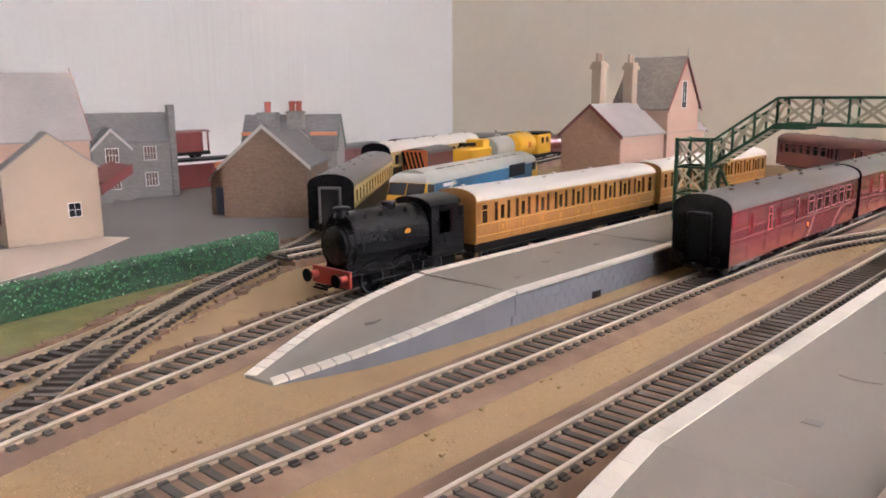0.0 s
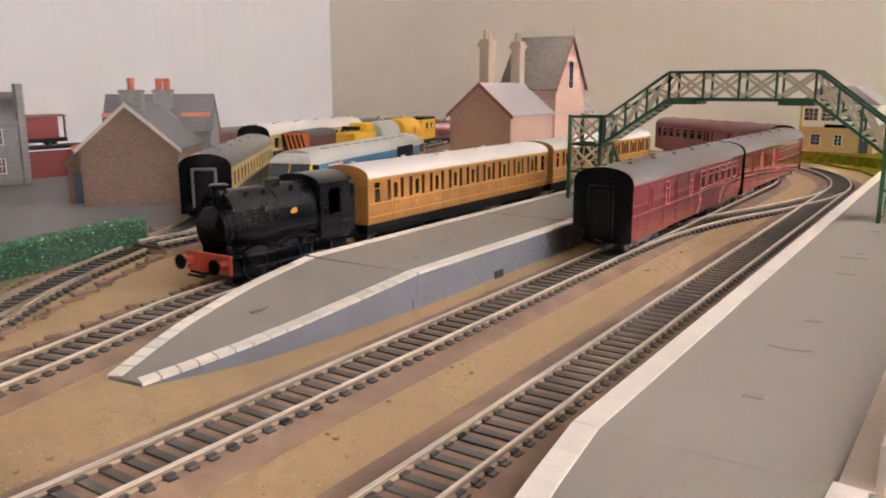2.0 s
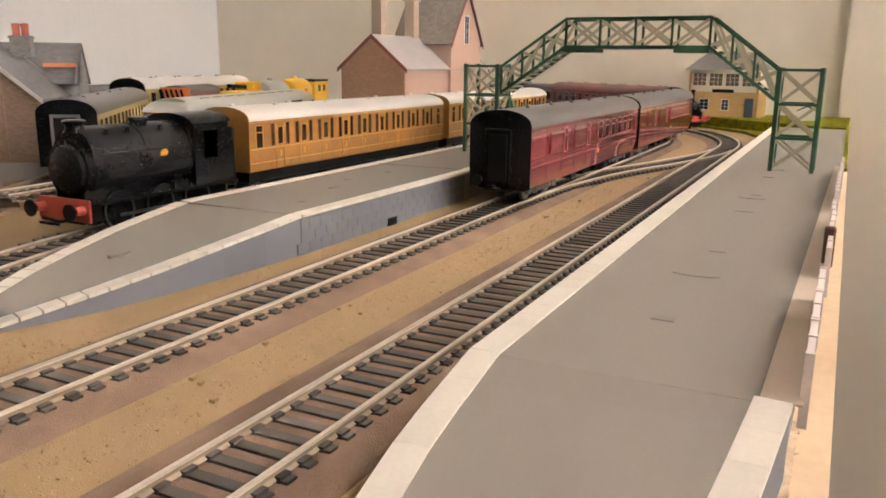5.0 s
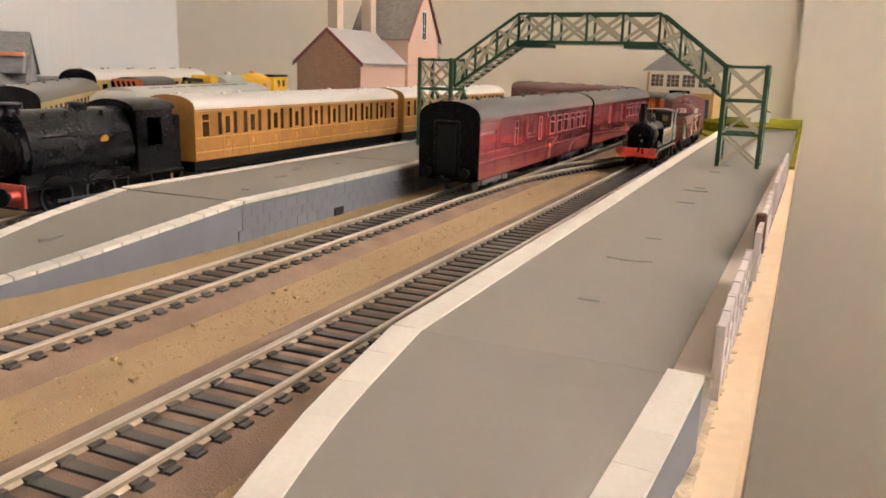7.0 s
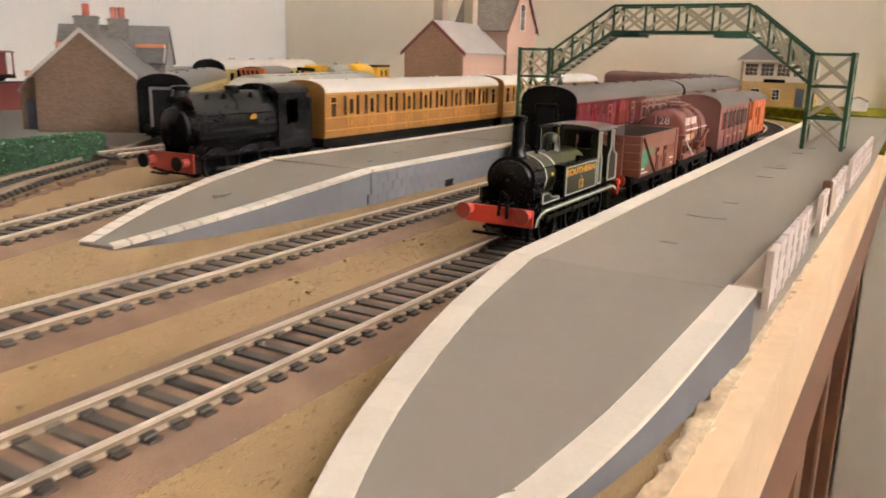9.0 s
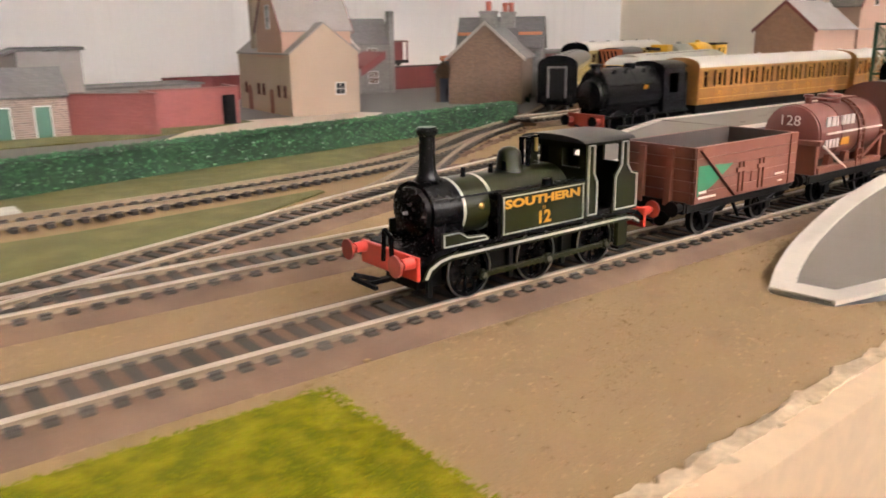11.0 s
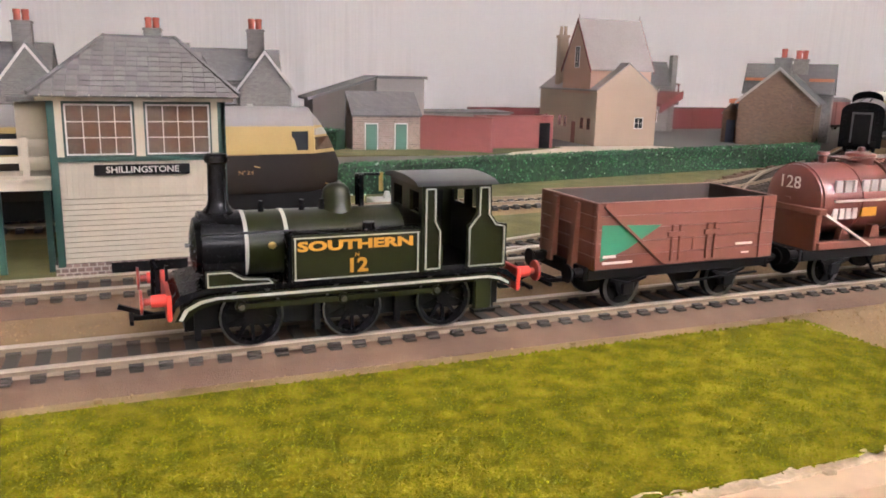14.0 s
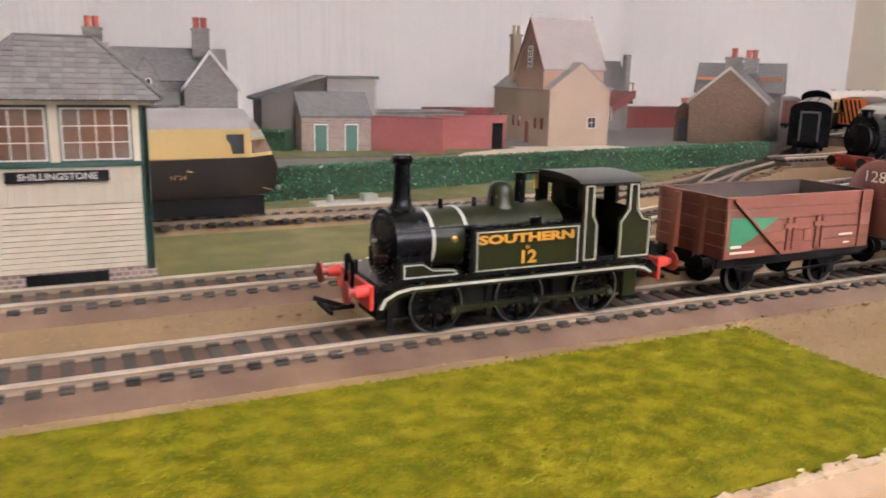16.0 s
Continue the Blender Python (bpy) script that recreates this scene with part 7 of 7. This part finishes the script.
def tank_wagon():
    t = thing("tank_wagon", "glossy brown tank wagon with a white number and letters", "railway wagon")
    L = 69
    w = wagon_chassis(t, L)
    zc, r = 29, 12.4
    tank = part("tank", lathe(B(), [(2, -29.6), (9, -28.8), (12.0, -27.4), (r, -26), (r, 26), (12.0, 27.4), (9, 28.8), (2, 29.6)], (0, 0, zc), "x", 32), M_TANK, t)
    for x in (-26.6, -9, 9, 26.2):
        part("tank_band", cyl(B(), (x, 0, zc), (x + 0.6, 0, zc), r + 0.3, n=32), M_TANK, tank)
    for sgn in (-1, 1):
        x = sgn * 28
        part("end_cradle", box(B(), x - 1.2, x + 1.2, -12.6, 12.6, 13, 26, 0.3), M_BAUXITE, t, "red-brown end cradle")
        part("end_beam", box(B(), x - 1.8, x + 1.8, -14, 14, 25.4, 27.6, 0.3), M_BAUXITE, t)
        for s in (-1, 1):
            part("stay_rod", strut(B(), (x, s * 13.4, 26.6), (x - sgn * 24, s * 13.2, 14), 0.9, 0.7), M_WHITELET if s < 0 and sgn < 0 else M_BAUXITE, t, "thin diagonal stay rod")
    for s in (-1, 1):
        y0, y1 = sorted((s * 10, s * 13.6))
        part("cradle_side", box(B(), -28, 28, y0, y1, 13.6, 16.2, 0.3), M_BAUXITE, t)
        for x in (-14, 0, 14):
            part("cradle_bracket", extr(B(), [(x - 2.5, 16), (x + 2.5, 16), (x + 1.5, 20.5), (x - 1.5, 20.5)], "y", min(s * 9, s * 11.4), max(s * 9, s * 11.4)), M_BAUXITE, t)
    part("tank_strap", box(B(), -22, 27, -r - 0.55, -r + 0.4, 29.4, 30.1), M_WHITELET, tank, "thin white strap line")
    part("manhole", lathe(B(), [(4.6, zc + r - 1), (4.6, zc + r + 1.8), (5.2, zc + r + 2.0), (5.0, zc + r + 3.0), (1.5, zc + r + 3.6), (1.2, zc + r + 5.0), (0.4, zc + r + 5.2)], (2, 0, 0), "z", 18), M_TANK, tank)
    part("filler_valve", lathe(B(), [(1.4, zc + r - 1), (1.4, zc + r + 2.4), (2.2, zc + r + 2.8), (2.0, zc + r + 3.8)], (-16, 0, 0), "z", 12), M_TANK, tank)
    lad = B()
    for y in (-r - 1.2,):
        for x in (4, 8.6):
            for k in range(7):
                a0, a1 = 0.1 + k * 0.2, 0.1 + (k + 1) * 0.2
                strut(lad, (x, -(r + 1.2) * math.cos(a0), zc + (r + 1.2) * math.sin(a0)), (x, -(r + 1.2) * math.cos(a1), zc + (r + 1.2) * math.sin(a1)), 0.7, 0.7)
            strut(lad, (x, -r - 1.2, 14), (x, -r - 1.2, zc + 1), 0.7, 0.7)
        for k in range(5):
            strut(lad, (4, -r - 1.2, 15 + k * 3.2), (8.6, -r - 1.2, 15 + k * 3.2), 0.6, 0.6)
        for k in range(6):
            a0 = 0.15 + k * 0.22
            strut(lad, (4, -(r + 1.2) * math.cos(a0), zc + (r + 1.2) * math.sin(a0)), (8.6, -(r + 1.2) * math.cos(a0), zc + (r + 1.2) * math.sin(a0)), 0.6, 0.6)
    part("ladder", lad, M_BAUXITE, t, "red-brown curved ladder")
    walkway = box(B(), -10, 16, -5, 5, zc + r + 1.2, zc + r + 1.7)
    part("catwalk", walkway, M_TANK, tank)
    n = part("number_plate", box(B(), -30.0, -29.4, -1, 1, 29, 30), M_TANK, tank)
    lettering("end_number", "128", 6.0, M_WHITELET, t, pose(-29.75 * MM, 0, 35.0 * MM, 90, 0, -90), "white number 128 on the tank end", 1.1)
    bm = B()
    for k, ww in enumerate((3.0, 3.2, 1.2, 3.0, 2.8, 3.0)):
        x = -21.5 + k * 4.1
        box(bm, x, x + ww, -r + 0.35, -r + 1.0, 32.6, 36.6)
    part("side_word_bars", bm, M_WHITELET, tank, "bold white word shown as bars", round_off=False)
    bm = B()
    for k in range(4):
        x = -22 + k * 3.0
        box(bm, x, x + 2.1, -r - 0.05, -r + 0.9, 23.6, 27.2)
    part("side_number_bars", bm, M_WHITELET, tank, "white number shown as bars", round_off=False)
    part("side_device", box(B(), -9, -2, -r - 0.1, -r + 0.9, 24.2, 27.2), M_YELLOWLET, tank, "small yellow device", round_off=False)
    return t, w


def four_wheel_coach():
    t = thing("four_wheel_coach", "short dull maroon four-wheel coach with dark roof", "railway coach")
    L = 96
    coach_body(t, L, 32, 12, 40, M_MAROON2, M_BROWNVAN, M_COACHROOF, 8)
    pane_row(t, [-36 + 14.4 * k for k in range(6)], 15.9, 25, 36, 8.5, M_MAROON2)
    for k in range(5):
        x = -29 + 14.4 * k
        for s in (-1, 1):
            part("door_line", box(B(), x - 0.3, x + 0.3, s * 16 - 0.3, s * 16 + 0.3, 13, 38), M_BROWNVAN, t, round_off=False)
    bm = B()
    for k in range(3):
        box(bm, -22 + k * 22, -12 + k * 22, -16.2, -15.9, 19, 20.4)
    part("side_word_bars", bm, M_YELLOWLET, t, "faded ochre lettering as bars", round_off=False)
    w = wagon_chassis(t, L - 2, (-28, 28))
    part("roof_lamp", cyl(B(), (0, 0, 47), (0, 0, 50), 2, 1.6, 10), M_COACHROOF, t)
    return t, w


def brake_van():
    t = thing("brake_van", "orange-brown goods brake van with open end platform", "railway wagon")
    L = 72
    part("body", box(B(), -20, L / 2 - 2, -14.5, 14.5, 13, 40, 0.4), M_ORANGE, t)
    part("end_wall", box(B(), -L / 2 + 2, -L / 2 + 3.4, -14.5, 14.5, 13, 25), M_ORANGE, t)
    for s in (-1, 1):
        part("side_rail", box(B(), -L / 2 + 2, -20, min(s * 14.5, s * 13.5), max(s * 14.5, s * 13.5), 13, 25), M_ORANGE, t)
        part("post", box(B(), -L / 2 + 2, -L / 2 + 4, min(s * 14.5, s * 12.8), max(s * 14.5, s * 12.8), 25, 40), M_ORANGE, t)
    roof = [(15.6 * math.cos(a), 39.6 + 6 * math.sin(a)) for a in np.linspace(math.pi, 0, 11)]
    part("roof", extr(B(), roof, "x", -L / 2, L / 2), M_COACHROOF, t)
    for k in range(5):
        for s in (-1, 1):
            x = -16 + k * 12
            part("rib", box(B(), x - 0.6, x + 0.6, min(s * 14.4, s * 15), max(s * 14.4, s * 15), 13, 39), M_ORANGE, t)
    pane_row(t, [-6, 14], 14.4, 26, 34, 6, M_ORANGE)
    part("ducket", box(B(), 2, 10, -16.4, -14.4, 20, 34, 0.4), M_ORANGE, t)
    w = wagon_chassis(t, L - 2)
    return t, w


ENGINE, ENGINE_WHEELS, RODS = terrier()
TRAIN = [(ENGINE, ENGINE_WHEELS, 8.0, 0.0), (*open_wagon(), 6.4, 103.0), (*tank_wagon(), 6.4, 187.0), (*four_wheel_coach(), 6.4, 284.0), (*brake_van(), 6.4, 382.0)]

# seconds and the engine's middle, in millimetres along the front track from x = 0
RUN = [(0, 1570), (1.6, 1570), (2.4, 1570), (3.2, 1515), (4.2, 1345), (5.2, 1092), (6.3, 852), (7.0, 692.4), (7.5, 581.5), (8.0, 480.2), (8.5, 389.8), (9.0, 306.2), (9.5, 232.8), (10.0, 159.8), (10.2, 131.6), (10.7, 66), (11.2, 4), (11.7, -54), (12.3, -120.3), (12.5, -134.5), (13.0, -167.1), (13.5, -189.7), (14.0, -194.2), (14.5, -195.3), (15.0, -194.7), (15.5, -173.5), (16.0, -123.6)]


def run_at(t):
    """The engine's place at t, by a smooth curve through RUN."""
    p = np.array(RUN, float)
    d = np.diff(p[:, 1]) / np.diff(p[:, 0])
    m = np.concatenate([[0.0], (d[1:] + d[:-1]) / 2, [d[-1]]])
    for k in range(1, len(m) - 1):
        if d[k - 1] * d[k] <= 0:
            m[k] = 0.0
    k = int(np.clip(np.searchsorted(p[:, 0], t) - 1, 0, len(p) - 2))
    h = p[k + 1, 0] - p[k, 0]
    u = (t - p[k, 0]) / h
    return float((2 * u**3 - 3 * u**2 + 1) * p[k, 1] + (u**3 - 2 * u**2 + u) * h * m[k] + (-2 * u**3 + 3 * u**2) * p[k + 1, 1] + (u**3 - u**2) * h * m[k + 1])


def motions():
    """The train runs in from the far curve, halts and backs away; its wheels and rods turn with it."""
    times = [round(0.1 * k, 1) for k in range(161)]
    for ob, wheels, r, back in TRAIN:
        rows = []
        for t in times:
            x, y, a = along(LINE_A, 900 + run_at(t) + back)
            rows.append((t, at(x, y, ZR, a)))
        walk(ob, rows)
        for w, x in wheels:
            walk(w, [(t, Matrix.Translation((x * MM, 0, r * MM)) @ Matrix.Rotation(run_at(t) / r + math.pi, 4, "Y")) for t in times])
    for rod in RODS:
        walk(rod, [(t, Matrix.Translation((-4.2 * MM * math.cos(run_at(t) / 8.0), 0, (8.0 + 4.2 * math.sin(run_at(t) / 8.0)) * MM))) for t in times])

# ---- tracks, with every sleeper ----
random.seed(21)
railway_track(LINE_A, 560, 2000, "straight model track by the front platform, curving beyond")
railway_track(LINE_B, 560, 2000, "model track between the two platforms, curving beyond")
railway_track(LINE_C, 0, length(LINE_C), "model railway track behind the island platform")
railway_track(LINE_E, 560, length(LINE_E), "weathered siding track curving past the hedge", bed=False, head=M_RAILWEB)
railway_track(LINE_F, 0, length(LINE_F), "short crossover track between the sidings", bed=False, head=M_RAILWEB)
railway_track(LINE_G, 0, length(LINE_G), "yard siding track under the blue diesel", bed=False, lift=4.0)
railway_track(LINE_H, 0, length(LINE_H), "yard siding track under the yellow wagons", bed=False, lift=9.0)
railway_track(LINE_X, 0, length(LINE_X), "bright crossover track joining the two main lines", bed=False)

motions()
